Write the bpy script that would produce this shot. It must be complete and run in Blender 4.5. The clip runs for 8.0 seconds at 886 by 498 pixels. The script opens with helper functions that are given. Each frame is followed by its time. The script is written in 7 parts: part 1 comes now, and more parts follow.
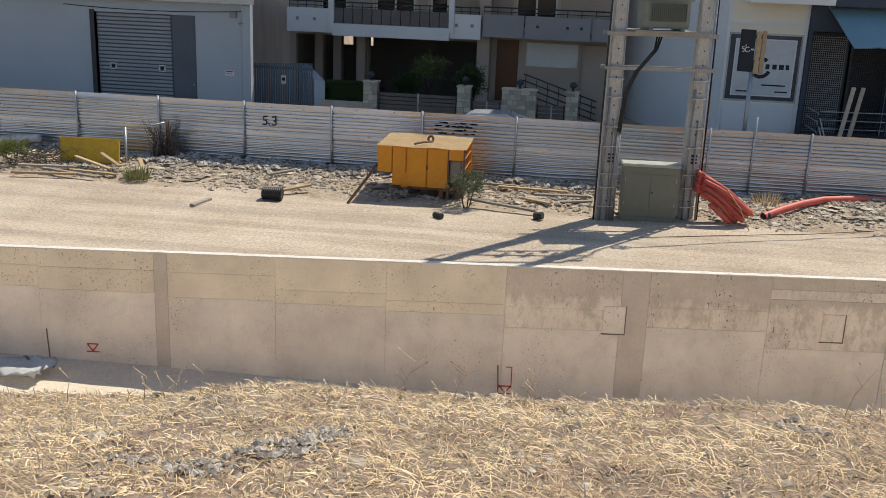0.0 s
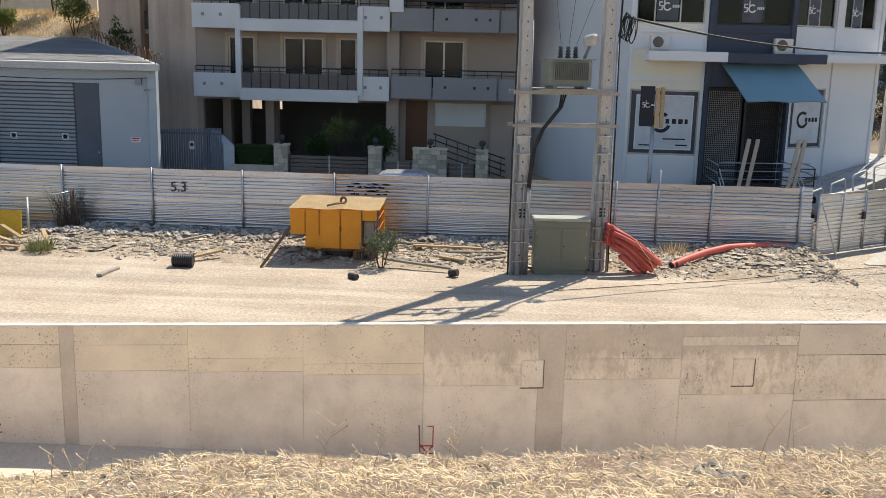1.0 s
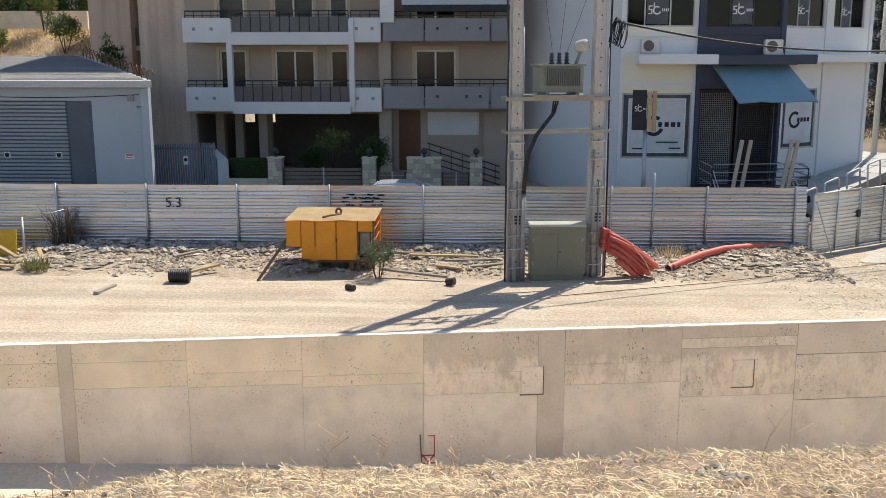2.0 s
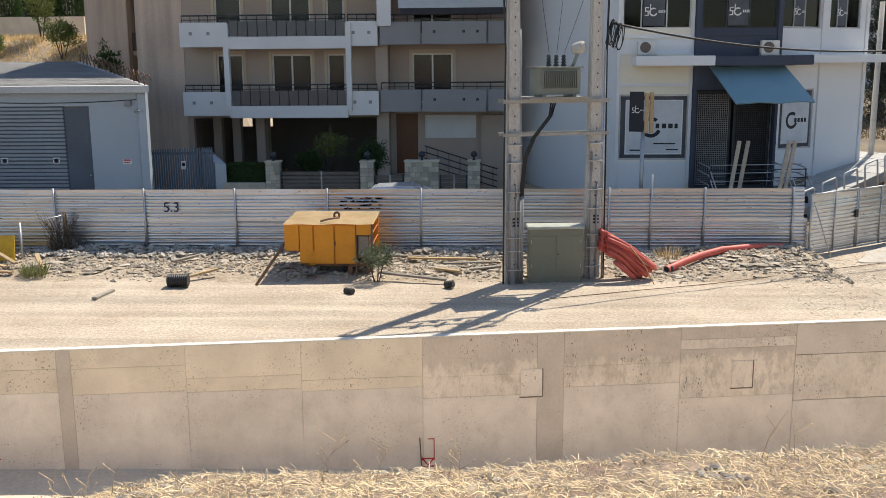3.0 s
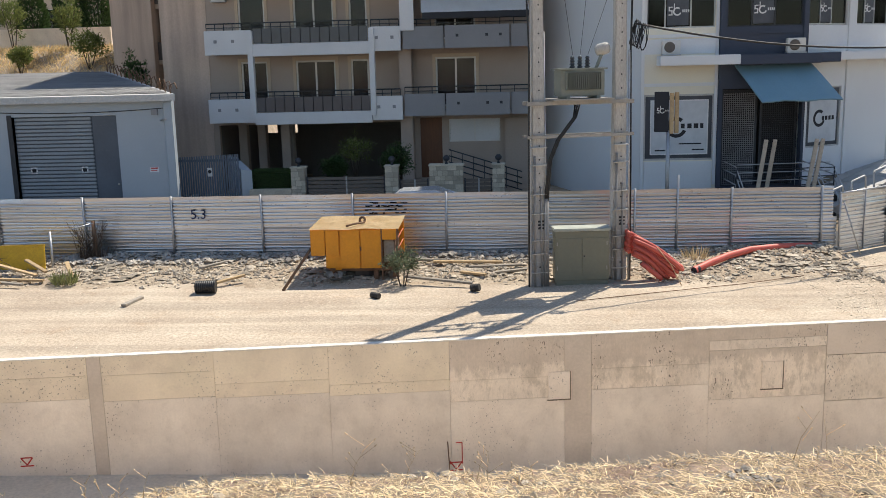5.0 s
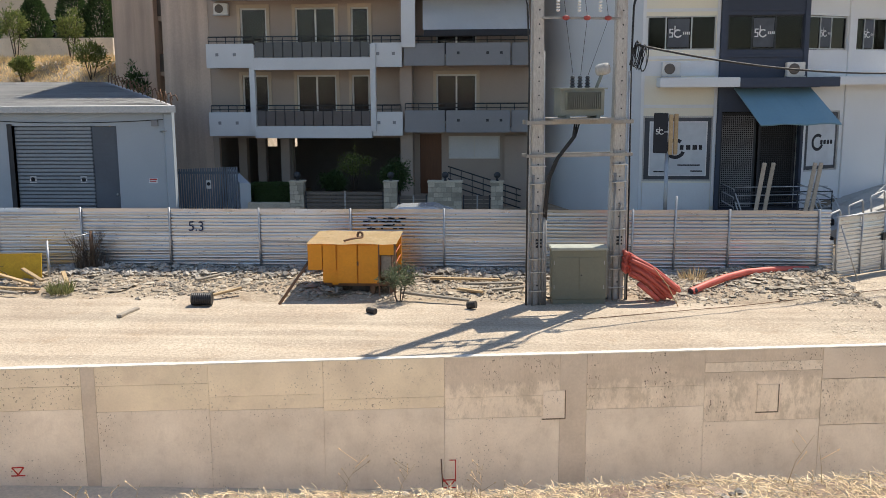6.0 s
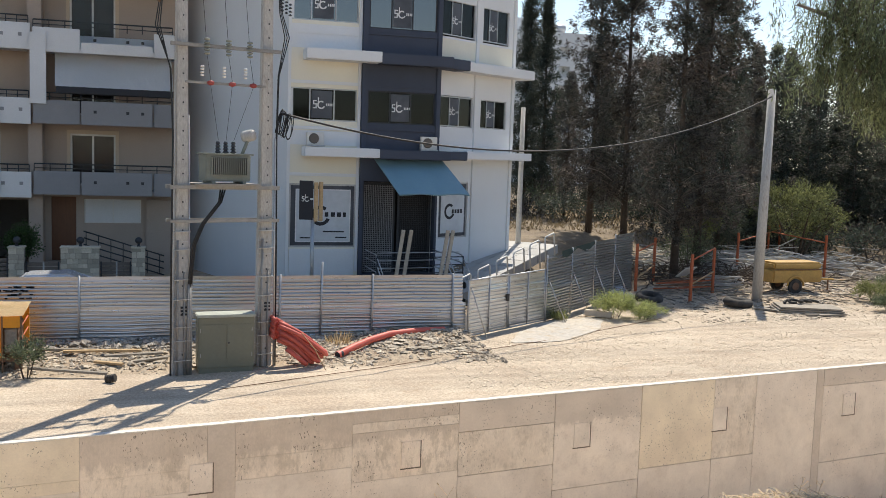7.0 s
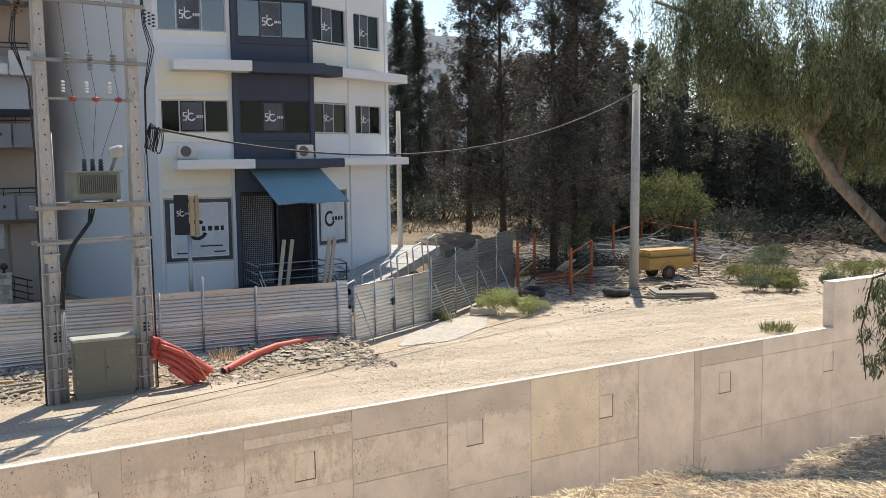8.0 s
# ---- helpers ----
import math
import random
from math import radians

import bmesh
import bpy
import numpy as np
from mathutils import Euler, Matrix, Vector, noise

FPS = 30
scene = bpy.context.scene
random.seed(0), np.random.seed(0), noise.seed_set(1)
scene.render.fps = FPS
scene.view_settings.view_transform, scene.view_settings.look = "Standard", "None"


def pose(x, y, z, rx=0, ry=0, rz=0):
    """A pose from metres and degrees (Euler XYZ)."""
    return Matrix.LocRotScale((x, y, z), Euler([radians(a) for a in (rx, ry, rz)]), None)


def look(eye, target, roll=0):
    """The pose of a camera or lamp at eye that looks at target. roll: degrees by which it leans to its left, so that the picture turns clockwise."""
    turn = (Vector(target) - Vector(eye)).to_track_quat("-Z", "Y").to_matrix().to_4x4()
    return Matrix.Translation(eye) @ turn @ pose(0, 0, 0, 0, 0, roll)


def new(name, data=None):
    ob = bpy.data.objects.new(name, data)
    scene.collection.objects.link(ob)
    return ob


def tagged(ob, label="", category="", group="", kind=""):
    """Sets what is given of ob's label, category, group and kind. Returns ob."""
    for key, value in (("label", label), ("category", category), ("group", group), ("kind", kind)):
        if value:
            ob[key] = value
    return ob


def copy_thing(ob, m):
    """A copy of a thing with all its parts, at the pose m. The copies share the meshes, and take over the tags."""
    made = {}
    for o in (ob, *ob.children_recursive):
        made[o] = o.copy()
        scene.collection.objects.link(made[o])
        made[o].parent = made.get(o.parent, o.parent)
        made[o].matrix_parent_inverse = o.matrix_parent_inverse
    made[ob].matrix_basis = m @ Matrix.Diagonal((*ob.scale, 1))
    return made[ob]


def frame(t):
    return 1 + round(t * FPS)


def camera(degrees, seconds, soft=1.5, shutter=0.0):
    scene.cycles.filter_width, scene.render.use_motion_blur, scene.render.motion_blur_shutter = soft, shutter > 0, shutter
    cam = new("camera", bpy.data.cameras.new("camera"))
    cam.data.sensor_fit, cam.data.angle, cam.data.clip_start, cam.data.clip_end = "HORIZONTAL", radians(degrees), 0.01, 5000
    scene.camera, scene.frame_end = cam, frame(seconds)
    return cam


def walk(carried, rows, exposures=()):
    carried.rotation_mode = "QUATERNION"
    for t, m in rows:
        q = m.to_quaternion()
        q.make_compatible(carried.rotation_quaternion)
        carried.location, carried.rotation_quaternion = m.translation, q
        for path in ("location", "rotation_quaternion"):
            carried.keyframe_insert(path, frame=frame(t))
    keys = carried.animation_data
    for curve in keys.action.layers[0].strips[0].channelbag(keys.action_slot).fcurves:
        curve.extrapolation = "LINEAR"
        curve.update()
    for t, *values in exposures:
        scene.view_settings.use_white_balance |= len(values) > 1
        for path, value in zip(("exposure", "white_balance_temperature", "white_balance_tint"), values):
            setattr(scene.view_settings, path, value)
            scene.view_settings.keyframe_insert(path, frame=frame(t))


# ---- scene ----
cam = camera(50.0, 8.0, soft=0.6)
EYE = (0.0, 0.0, 5.7)
# seconds, tilt, roll, turn: the film is made standing on one spot and turning
TURNS = [
    (0.0, 74.453, -2.237, 8.578),
    (0.5, 77.465, -2.456, 5.058),
    (1.0, 78.190, -1.363, 3.123),
    (1.5, 78.508, -0.800, 2.725),
    (1.7, 78.620, -0.350, 2.740),
    (3.0, 78.896, 0.428, 2.439),
    (3.5, 79.040, -0.102, 2.675),
    (4.0, 79.072, 0.847, 3.177),
    (4.5, 79.090, 1.186, 3.562),
    (5.8, 79.613, 1.543, 4.254),
    (6.0, 80.133, 0.313, 3.857),
    (6.2, 80.605, -0.260, 0.920),
    (6.5, 82.094, -0.620, -5.274),
    (6.8, 84.015, -1.281, -13.061),
    (7.0, 84.388, -1.860, -17.056),
    (7.2, 84.500, -1.592, -19.550),
    (7.5, 84.530, -0.156, -21.488),
    (8.0, 84.713, 0.805, -24.401),
]
walk(cam, [(t, pose(*EYE, rx, ry, rz)) for t, rx, ry, rz in TURNS], [(0.0, 0.0, 6800, 9), (0.5, 0.2, 6800, 9), (1.0, 0.35, 6800, 9), (6.0, 0.35, 6800, 9), (7.0, 0.34, 6800, 9), (8.0, 0.36, 6800, 9)])

# ---- light ----
SUN_AZ, SUN_EL = 34.0, 58.0
world = bpy.data.worlds.new("sky")
scene.world = world
world.use_nodes = True
wn = world.node_tree.nodes
sky = wn.new("ShaderNodeTexSky")
sky.sky_type = "NISHITA"
sky.sun_disc = False
sky.sun_elevation, sky.sun_rotation = radians(SUN_EL), radians(SUN_AZ)
sky.air_density, sky.dust_density = 1.0, 0.4
wn["Background"].inputs["Strength"].default_value = 0.14
world.node_tree.links.new(sky.outputs[0], wn["Background"].inputs["Color"])
sun_data = bpy.data.lights.new("sun", "SUN")
sun_data.energy, sun_data.angle, sun_data.color = 4.9, radians(0.53), (1.0, 0.94, 0.84)
sun = new("sun", sun_data)
ca, sa, ce, se = math.cos(radians(SUN_AZ)), math.sin(radians(SUN_AZ)), math.cos(radians(SUN_EL)), math.sin(radians(SUN_EL))
sun.matrix_world = look((sa * ce * 80, ca * ce * 80, se * 80), (0, 0, 0))


# ---- materials ----
def mat(name, c1, c2=None, rough=0.8, big=0.6, fine=14.0, grain=0.25, bump=0.3, metal=0.0, spec=0.4, stretch=(1, 1, 1), rnd=0.0, island=0.0, trans=0.0, seed=0.0, pits=0.0, leafy=0.0, streak=None, dirt=None, dirt_amount=0.5, band=None, crisp=0.08):
    """Two tones in large patches, fine grain over them, and relief; dirt: a third tone in ragged stains, or the roof
    felt's shadow streaks.
    """
    m = bpy.data.materials.new(name)
    m.use_nodes = True
    nt = m.node_tree
    n, l = nt.nodes, nt.links
    b = n["Principled BSDF"]
    b.inputs["Roughness"].default_value = rough
    b.inputs["Metallic"].default_value = metal
    b.inputs["Specular IOR Level"].default_value = spec
    if trans:
        b.inputs["Transmission Weight"].default_value = trans
    c2 = c2 or tuple(v * 0.8 for v in c1)
    tc = n.new("ShaderNodeTexCoord")
    mp = n.new("ShaderNodeMapping")
    mp.inputs["Scale"].default_value = stretch
    mp.inputs["Location"].default_value = (seed, seed * 1.7, seed * 0.6)
    l.new(tc.outputs["Object"], mp.inputs["Vector"])

    def noise_node(scale, detail, rg=0.6):
        t = n.new("ShaderNodeTexNoise")
        t.inputs["Scale"].default_value, t.inputs["Detail"].default_value, t.inputs["Roughness"].default_value = scale, detail, rg
        l.new(mp.outputs[0], t.inputs["Vector"])
        return t

    def mix(kind, fac, a, c):
        x = n.new("ShaderNodeMix")
        x.data_type, x.blend_type = "RGBA", kind
        for sock, v in ((x.inputs[0], fac), (x.inputs[6], a), (x.inputs[7], c)):
            if isinstance(v, (int, float)):
                sock.default_value = v
            elif isinstance(v, tuple):
                sock.default_value = (*v, 1)
            else:
                l.new(v, sock)
        return x.outputs[2]

    def ramp(src, lo, hi, a=(0, 0, 0), c=(1, 1, 1)):
        r = n.new("ShaderNodeValToRGB")
        r.color_ramp.elements[0].position, r.color_ramp.elements[1].position = lo, hi
        r.color_ramp.elements[0].color, r.color_ramp.elements[1].color = (*a, 1), (*c, 1)
        l.new(src, r.inputs[0])
        return r.outputs[0]

    t1, t2 = noise_node(big, 5), noise_node(fine, 6, 0.7)
    col = mix("MIX", ramp(t1.outputs[0], 0.35, 0.65), c1, c2)
    if dirt:
        t3 = noise_node(big * 2.7, 8, 0.75)
        f = ramp(t3.outputs[0], 0.66 - 0.25 * dirt_amount, 0.66 - 0.25 * dirt_amount + crisp * (1 + 2 * dirt_amount))
        col = mix("MIX", f, col, dirt)
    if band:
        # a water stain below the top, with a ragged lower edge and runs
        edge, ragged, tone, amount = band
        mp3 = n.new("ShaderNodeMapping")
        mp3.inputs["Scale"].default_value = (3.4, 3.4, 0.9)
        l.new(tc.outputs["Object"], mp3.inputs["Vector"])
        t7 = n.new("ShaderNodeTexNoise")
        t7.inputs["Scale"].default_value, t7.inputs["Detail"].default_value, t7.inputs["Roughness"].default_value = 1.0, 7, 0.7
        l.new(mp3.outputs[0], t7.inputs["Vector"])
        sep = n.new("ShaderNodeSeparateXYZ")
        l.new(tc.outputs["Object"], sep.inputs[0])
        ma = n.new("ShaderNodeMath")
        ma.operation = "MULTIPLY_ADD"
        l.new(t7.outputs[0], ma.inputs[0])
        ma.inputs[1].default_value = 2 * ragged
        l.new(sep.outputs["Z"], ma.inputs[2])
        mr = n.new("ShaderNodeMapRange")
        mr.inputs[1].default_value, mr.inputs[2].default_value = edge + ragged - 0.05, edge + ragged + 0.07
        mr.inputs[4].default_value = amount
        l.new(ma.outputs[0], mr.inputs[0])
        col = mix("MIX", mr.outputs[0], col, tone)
    if streak:
        amount, sc = streak
        mp2 = n.new("ShaderNodeMapping")
        mp2.inputs["Scale"].default_value = sc
        l.new(tc.outputs["Object"], mp2.inputs["Vector"])
        t6 = n.new("ShaderNodeTexNoise")
        t6.inputs["Scale"].default_value, t6.inputs["Detail"].default_value = 1.0, 5
        l.new(mp2.outputs[0], t6.inputs["Vector"])
        col = mix("MULTIPLY", 1.0, col, ramp(t6.outputs[0], 0.35, 0.62, (1 - amount,) * 3, (1.06, 1.06, 1.06)))
    if pits:
        t4 = noise_node(23, 2, 0.5)
        t5 = noise_node(0.9, 3, 0.5)
        spots = mix("MULTIPLY", 1.0, ramp(t4.outputs[0], 0.64, 0.68), ramp(t5.outputs[0], 0.48, 0.58))
        dim = mix("MIX", spots, (1, 1, 1), (1 - pits, 1 - pits, 1 - pits))
        col = mix("MULTIPLY", 1.0, col, dim)
    g = ramp(t2.outputs[0], 0.3, 0.7, (1 - grain,) * 3, (1 + grain * 0.4,) * 3)
    col = mix("MULTIPLY", 1.0, col, g)
    if rnd or island:
        src = n.new("ShaderNodeObjectInfo").outputs["Random"] if rnd else n.new("ShaderNodeNewGeometry").outputs["Random Per Island"]
        k = rnd or island
        col = mix("MULTIPLY", 1.0, col, ramp(src, 0, 1, (1 - k,) * 3, (1 + k,) * 3))
    l.new(col, b.inputs["Base Color"])
    if leafy:
        tl = n.new("ShaderNodeBsdfTranslucent")
        l.new(col, tl.inputs["Color"])
        ms = n.new("ShaderNodeMixShader")
        ms.inputs[0].default_value = leafy
        l.new(b.outputs[0], ms.inputs[1])
        l.new(tl.outputs[0], ms.inputs[2])
        l.new(ms.outputs[0], n["Material Output"].inputs["Surface"])
    if bump:
        bp = n.new("ShaderNodeBump")
        bp.inputs["Strength"].default_value = bump
        bp.inputs["Distance"].default_value = 0.4 / fine * max(1.0, bump)
        l.new(t2.outputs[0], bp.inputs["Height"])
        l.new(bp.outputs[0], b.inputs["Normal"])
    rr = n.new("ShaderNodeMapRange")
    rr.inputs[3].default_value, rr.inputs[4].default_value = max(rough - 0.1, 0.02), min(rough + 0.1, 1)
    l.new(t2.outputs[0], rr.inputs[0])
    l.new(rr.outputs[0], b.inputs["Roughness"])
    return m


DIRT = mat("packed_dirt", (0.475, 0.38, 0.285), (0.575, 0.48, 0.37), 0.95, 0.45, 15, 0.42, 0.8, stretch=(1.0, 0.8, 1), dirt=(0.41, 0.29, 0.185), dirt_amount=0.45, crisp=0.14, streak=(0.2, (0.05, 1.6, 1.0)))
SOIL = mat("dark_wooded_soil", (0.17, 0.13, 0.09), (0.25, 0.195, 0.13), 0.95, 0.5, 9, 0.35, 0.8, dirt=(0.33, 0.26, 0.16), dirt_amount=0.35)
VERGE = mat("stony_verge", (0.38, 0.29, 0.205), (0.49, 0.40, 0.295), 0.95, 0.9, 9, 0.45, 1.0, dirt=(0.22, 0.17, 0.125), dirt_amount=0.5)
STONE = mat("rubble_stone", (0.50, 0.43, 0.34), (0.36, 0.30, 0.23), 0.95, 1.5, 20, 0.3, 0.5, island=0.45)
PEBBLE = mat("pale_pebble", (0.70, 0.60, 0.47), (0.58, 0.485, 0.37), 0.95, 1.5, 20, 0.3, 0.4, island=0.3)
CLOD = mat("grey_mortar_clod", (0.34, 0.305, 0.265), (0.42, 0.38, 0.33), 0.95, 2, 20, 0.35, 0.5, island=0.35)
CHANNEL = mat("channel_silt", (0.70, 0.60, 0.47), (0.63, 0.54, 0.415), 0.95, 0.5, 12, 0.2, 0.4, dirt=(0.52, 0.42, 0.32), dirt_amount=0.3)
BANK = mat("dry_bank_soil", (0.27, 0.185, 0.14), (0.40, 0.295, 0.225), 0.95, 1.2, 22, 0.45, 1.0)
STRAW = mat("dry_straw", (0.82, 0.655, 0.415), (0.54, 0.405, 0.25), 0.7, 0.8, 30, 0.2, 0.0, island=0.6, leafy=0.15)
CONC = mat("cast_concrete", (0.83, 0.73, 0.605), (0.74, 0.64, 0.525), 0.85, 0.9, 20, 0.07, 0.1, stretch=(1, 1, 0.8), rnd=0.03, pits=0.55, streak=(0.10, (0.8, 0.8, 0.9)), dirt=(0.665, 0.565, 0.455), dirt_amount=0.7, crisp=0.12)
CONC_SAND = mat("sandy_cast_concrete", (0.85, 0.73, 0.54), (0.77, 0.65, 0.49), 0.85, 0.7, 20, 0.07, 0.1, rnd=0.03, seed=3, pits=0.55, streak=(0.09, (1.0, 1.0, 0.8)), dirt=(0.71, 0.59, 0.445), dirt_amount=0.55, crisp=0.1)
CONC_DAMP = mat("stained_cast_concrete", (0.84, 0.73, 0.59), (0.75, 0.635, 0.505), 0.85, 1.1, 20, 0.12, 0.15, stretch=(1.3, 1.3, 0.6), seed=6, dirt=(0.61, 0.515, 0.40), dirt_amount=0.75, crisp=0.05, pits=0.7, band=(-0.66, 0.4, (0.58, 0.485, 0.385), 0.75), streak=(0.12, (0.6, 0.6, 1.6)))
CONC_DARK = mat("dark_cast_concrete", (0.57, 0.485, 0.39), (0.66, 0.565, 0.46), 0.85, 1.2, 16, 0.1, 0.1, seed=9, dirt=(0.56, 0.47, 0.375), dirt_amount=0.4)
CONC_PINK = mat("pinkish_stained_concrete", (0.79, 0.69, 0.56), (0.725, 0.62, 0.495), 0.85, 1.4, 16, 0.12, 0.1, stretch=(1.3, 1.3, 0.7), seed=13, pits=0.6, dirt=(0.60, 0.505, 0.39), dirt_amount=0.65, crisp=0.07, streak=(0.1, (0.7, 0.7, 1.5)))
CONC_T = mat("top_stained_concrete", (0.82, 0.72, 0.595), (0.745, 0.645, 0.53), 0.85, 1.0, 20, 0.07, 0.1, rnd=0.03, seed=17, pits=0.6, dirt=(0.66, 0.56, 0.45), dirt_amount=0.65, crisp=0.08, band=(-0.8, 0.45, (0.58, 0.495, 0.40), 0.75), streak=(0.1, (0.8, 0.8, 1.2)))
COPING = mat("pale_coping", (0.74, 0.70, 0.63), (0.66, 0.61, 0.53), 0.9, 2, 18, 0.2, 0.3, dirt=(0.55, 0.46, 0.35), dirt_amount=0.4)
STEEL = mat("galvanised_sheet", (0.55, 0.565, 0.595), (0.44, 0.455, 0.48), 0.3, 0.7, 8, 0.1, 0.04, metal=0.92, stretch=(0.3, 1, 2), rnd=0.12, dirt=(0.36, 0.36, 0.36), dirt_amount=0.35)
GALV = mat("dull_galvanised_beam", (0.34, 0.33, 0.31), (0.27, 0.255, 0.235), 0.6, 2, 20, 0.2, 0.05, metal=0.4)
SMOKE = mat("smoked_balcony_glass", (0.075, 0.08, 0.095), None, 0.2, 1, 6, 0.05, 0.0)
TUBE_STEEL = mat("grey_tube_steel", (0.50, 0.51, 0.52), (0.40, 0.40, 0.40), 0.45, 2, 20, 0.15, 0.05, metal=0.7)
POLE_CONC = mat("weathered_pole_concrete", (0.50, 0.485, 0.46), (0.42, 0.405, 0.38), 0.9, 1.5, 25, 0.3, 0.4, stretch=(1, 1, 0.3), dirt=(0.33, 0.29, 0.25), dirt_amount=0.4)
ORANGE = mat("orange_enamel", (0.72, 0.29, 0.015), (0.64, 0.25, 0.015), 0.45, 1.5, 14, 0.12, 0.05, dirt=(0.40, 0.20, 0.05), dirt_amount=0.15)
ORANGE_TOP = mat("faded_orange_roof", (0.72, 0.56, 0.33), (0.64, 0.47, 0.25), 0.7, 2.0, 18, 0.25, 0.1, dirt=(0.45, 0.30, 0.14), dirt_amount=0.4)
CABINET = mat("olive_grey_paint", (0.20, 0.20, 0.145), (0.18, 0.18, 0.13), 0.5, 1.0, 14, 0.08, 0.05)
CAB_ROOF = mat("pale_cabinet_roof", (0.42, 0.44, 0.38), None, 0.5, 1.5, 16, 0.1, 0.05)
RED_PIPE = mat("red_conduit", (0.58, 0.12, 0.085), (0.47, 0.09, 0.065), 0.5, 2, 18, 0.12, 0.05, rnd=0.15)
WHITE_WALL = mat("pale_grey_render", (0.72, 0.73, 0.74), (0.68, 0.69, 0.70), 0.85, 0.35, 20, 0.06, 0.08, dirt=(0.55, 0.55, 0.54), dirt_amount=0.12)
# yellow bounce light on the white shop front, put into the render's colour
BOUNCE_CREAM = mat("bounce_lit_render", (0.78, 0.74, 0.62), (0.74, 0.70, 0.59), 0.85, 0.4, 20, 0.06, 0.08)
NAVY = mat("dark_blue_render", (0.055, 0.068, 0.10), (0.048, 0.058, 0.085), 0.75, 0.6, 18, 0.1, 0.06)
BEIGE = mat("beige_render", (0.42, 0.34, 0.28), (0.375, 0.305, 0.255), 0.9, 0.35, 16, 0.08, 0.08, dirt=(0.31, 0.26, 0.22), dirt_amount=0.15)
BEIGE_LIGHT = mat("light_beige_render", (0.55, 0.44, 0.33), (0.50, 0.40, 0.30), 0.9, 0.35, 16, 0.08, 0.08)
BALC_WHITE = mat("white_balcony_paint", (0.68, 0.68, 0.68), (0.62, 0.62, 0.62), 0.8, 0.5, 18, 0.08, 0.05)
BALC_GREY = mat("grey_balcony_paint", (0.27, 0.27, 0.28), (0.24, 0.24, 0.25), 0.8, 0.5, 18, 0.08, 0.05)
RAIL = mat("dark_rail_paint", (0.045, 0.048, 0.055), None, 0.5, 3, 20, 0.1, 0.0, metal=0.3)
FRAME_WHITE = mat("white_frame_paint", (0.72, 0.70, 0.66), None, 0.5, 1, 20, 0.06, 0.0)
BLIND = mat("brown_shutter", (0.12, 0.10, 0.085), (0.14, 0.115, 0.095), 0.6, 1, 16, 0.1, 0.05)
DOOR_BROWN = mat("brown_door_wood", (0.16, 0.062, 0.025), (0.13, 0.05, 0.02), 0.5, 2, 14, 0.2, 0.1, stretch=(4, 4, 0.5))
# near-black colour that stands in for the unlit depth of the rooms
DARK = mat("unlit_interior_black", (0.02, 0.02, 0.022), (0.028, 0.028, 0.028), 0.9, 0.5, 8, 0.2, 0.0)
SHUTTER = mat("grey_roller_shutter", (0.29, 0.33, 0.37), (0.26, 0.295, 0.335), 0.5, 0.8, 12, 0.1, 0.03, metal=0.2)
SHED_DOOR = mat("slate_grey_steel_door", (0.10, 0.12, 0.15), (0.09, 0.105, 0.13), 0.5, 0.8, 12, 0.1, 0.03)
SHED_WALL = mat("pale_blue_grey_render", (0.40, 0.44, 0.48), (0.37, 0.41, 0.45), 0.85, 0.4, 18, 0.06, 0.06, dirt=(0.48, 0.51, 0.52), dirt_amount=0.12)
# the dark third tone paints shadow streaks across the pale felt
TAR_ROOF = mat("shadow_streaked_roof_felt", (0.46, 0.45, 0.44), (0.36, 0.36, 0.36), 0.9, 0.5, 12, 0.25, 0.2, stretch=(0.2, 1.6, 1), dirt=(0.13, 0.13, 0.14), dirt_amount=0.5)
ROOF = mat("weathered_roof_screed", (0.55, 0.54, 0.52), (0.46, 0.46, 0.45), 0.9, 0.6, 12, 0.2, 0.2)
ASPHALT = mat("asphalt", (0.055, 0.055, 0.058), (0.07, 0.07, 0.07), 0.9, 0.6, 30, 0.25, 0.3)
PAVING = mat("pale_paving", (0.46, 0.45, 0.43), (0.40, 0.39, 0.37), 0.9, 0.8, 14, 0.15, 0.2, rnd=0.12)
GLASS = mat("dark_window_glass", (0.03, 0.035, 0.04), None, 0.08, 1, 4, 0.02, 0.0, spec=0.8)
POSTER = mat("pale_poster_print", (0.62, 0.65, 0.68), (0.50, 0.53, 0.57), 0.5, 0.5, 3, 0.1, 0.0)
POSTER_DARK = mat("slate_poster_print", (0.045, 0.05, 0.062), (0.10, 0.11, 0.13), 0.5, 0.7, 3, 0.2, 0.0)
INK_BLACK = mat("ink_black", (0.02, 0.022, 0.03), None, 0.6, 2, 20, 0.05, 0.0)
LOGO_WHITE = mat("white_lettering", (0.80, 0.80, 0.80), None, 0.6, 2, 20, 0.03, 0.0)
AWNING = mat("blue_grey_awning", (0.18, 0.31, 0.38), (0.16, 0.28, 0.35), 0.6, 0.5, 14, 0.06, 0.03)
AWNING_PALE = mat("pale_grey_awning_cloth", (0.82, 0.83, 0.84), (0.78, 0.79, 0.80), 0.8, 0.5, 20, 0.06, 0.03)
WOOD = mat("raw_timber", (0.50, 0.36, 0.20), (0.42, 0.29, 0.16), 0.85, 2, 16, 0.3, 0.2, stretch=(1, 1, 1), rnd=0.2)
WOOD_GREY = mat("weathered_timber", (0.33, 0.29, 0.24), (0.26, 0.23, 0.19), 0.9, 2, 16, 0.3, 0.2, rnd=0.25)
BLACK_PLASTIC = mat("black_plastic", (0.018, 0.018, 0.02), (0.03, 0.03, 0.03), 0.5, 3, 20, 0.2, 0.05)
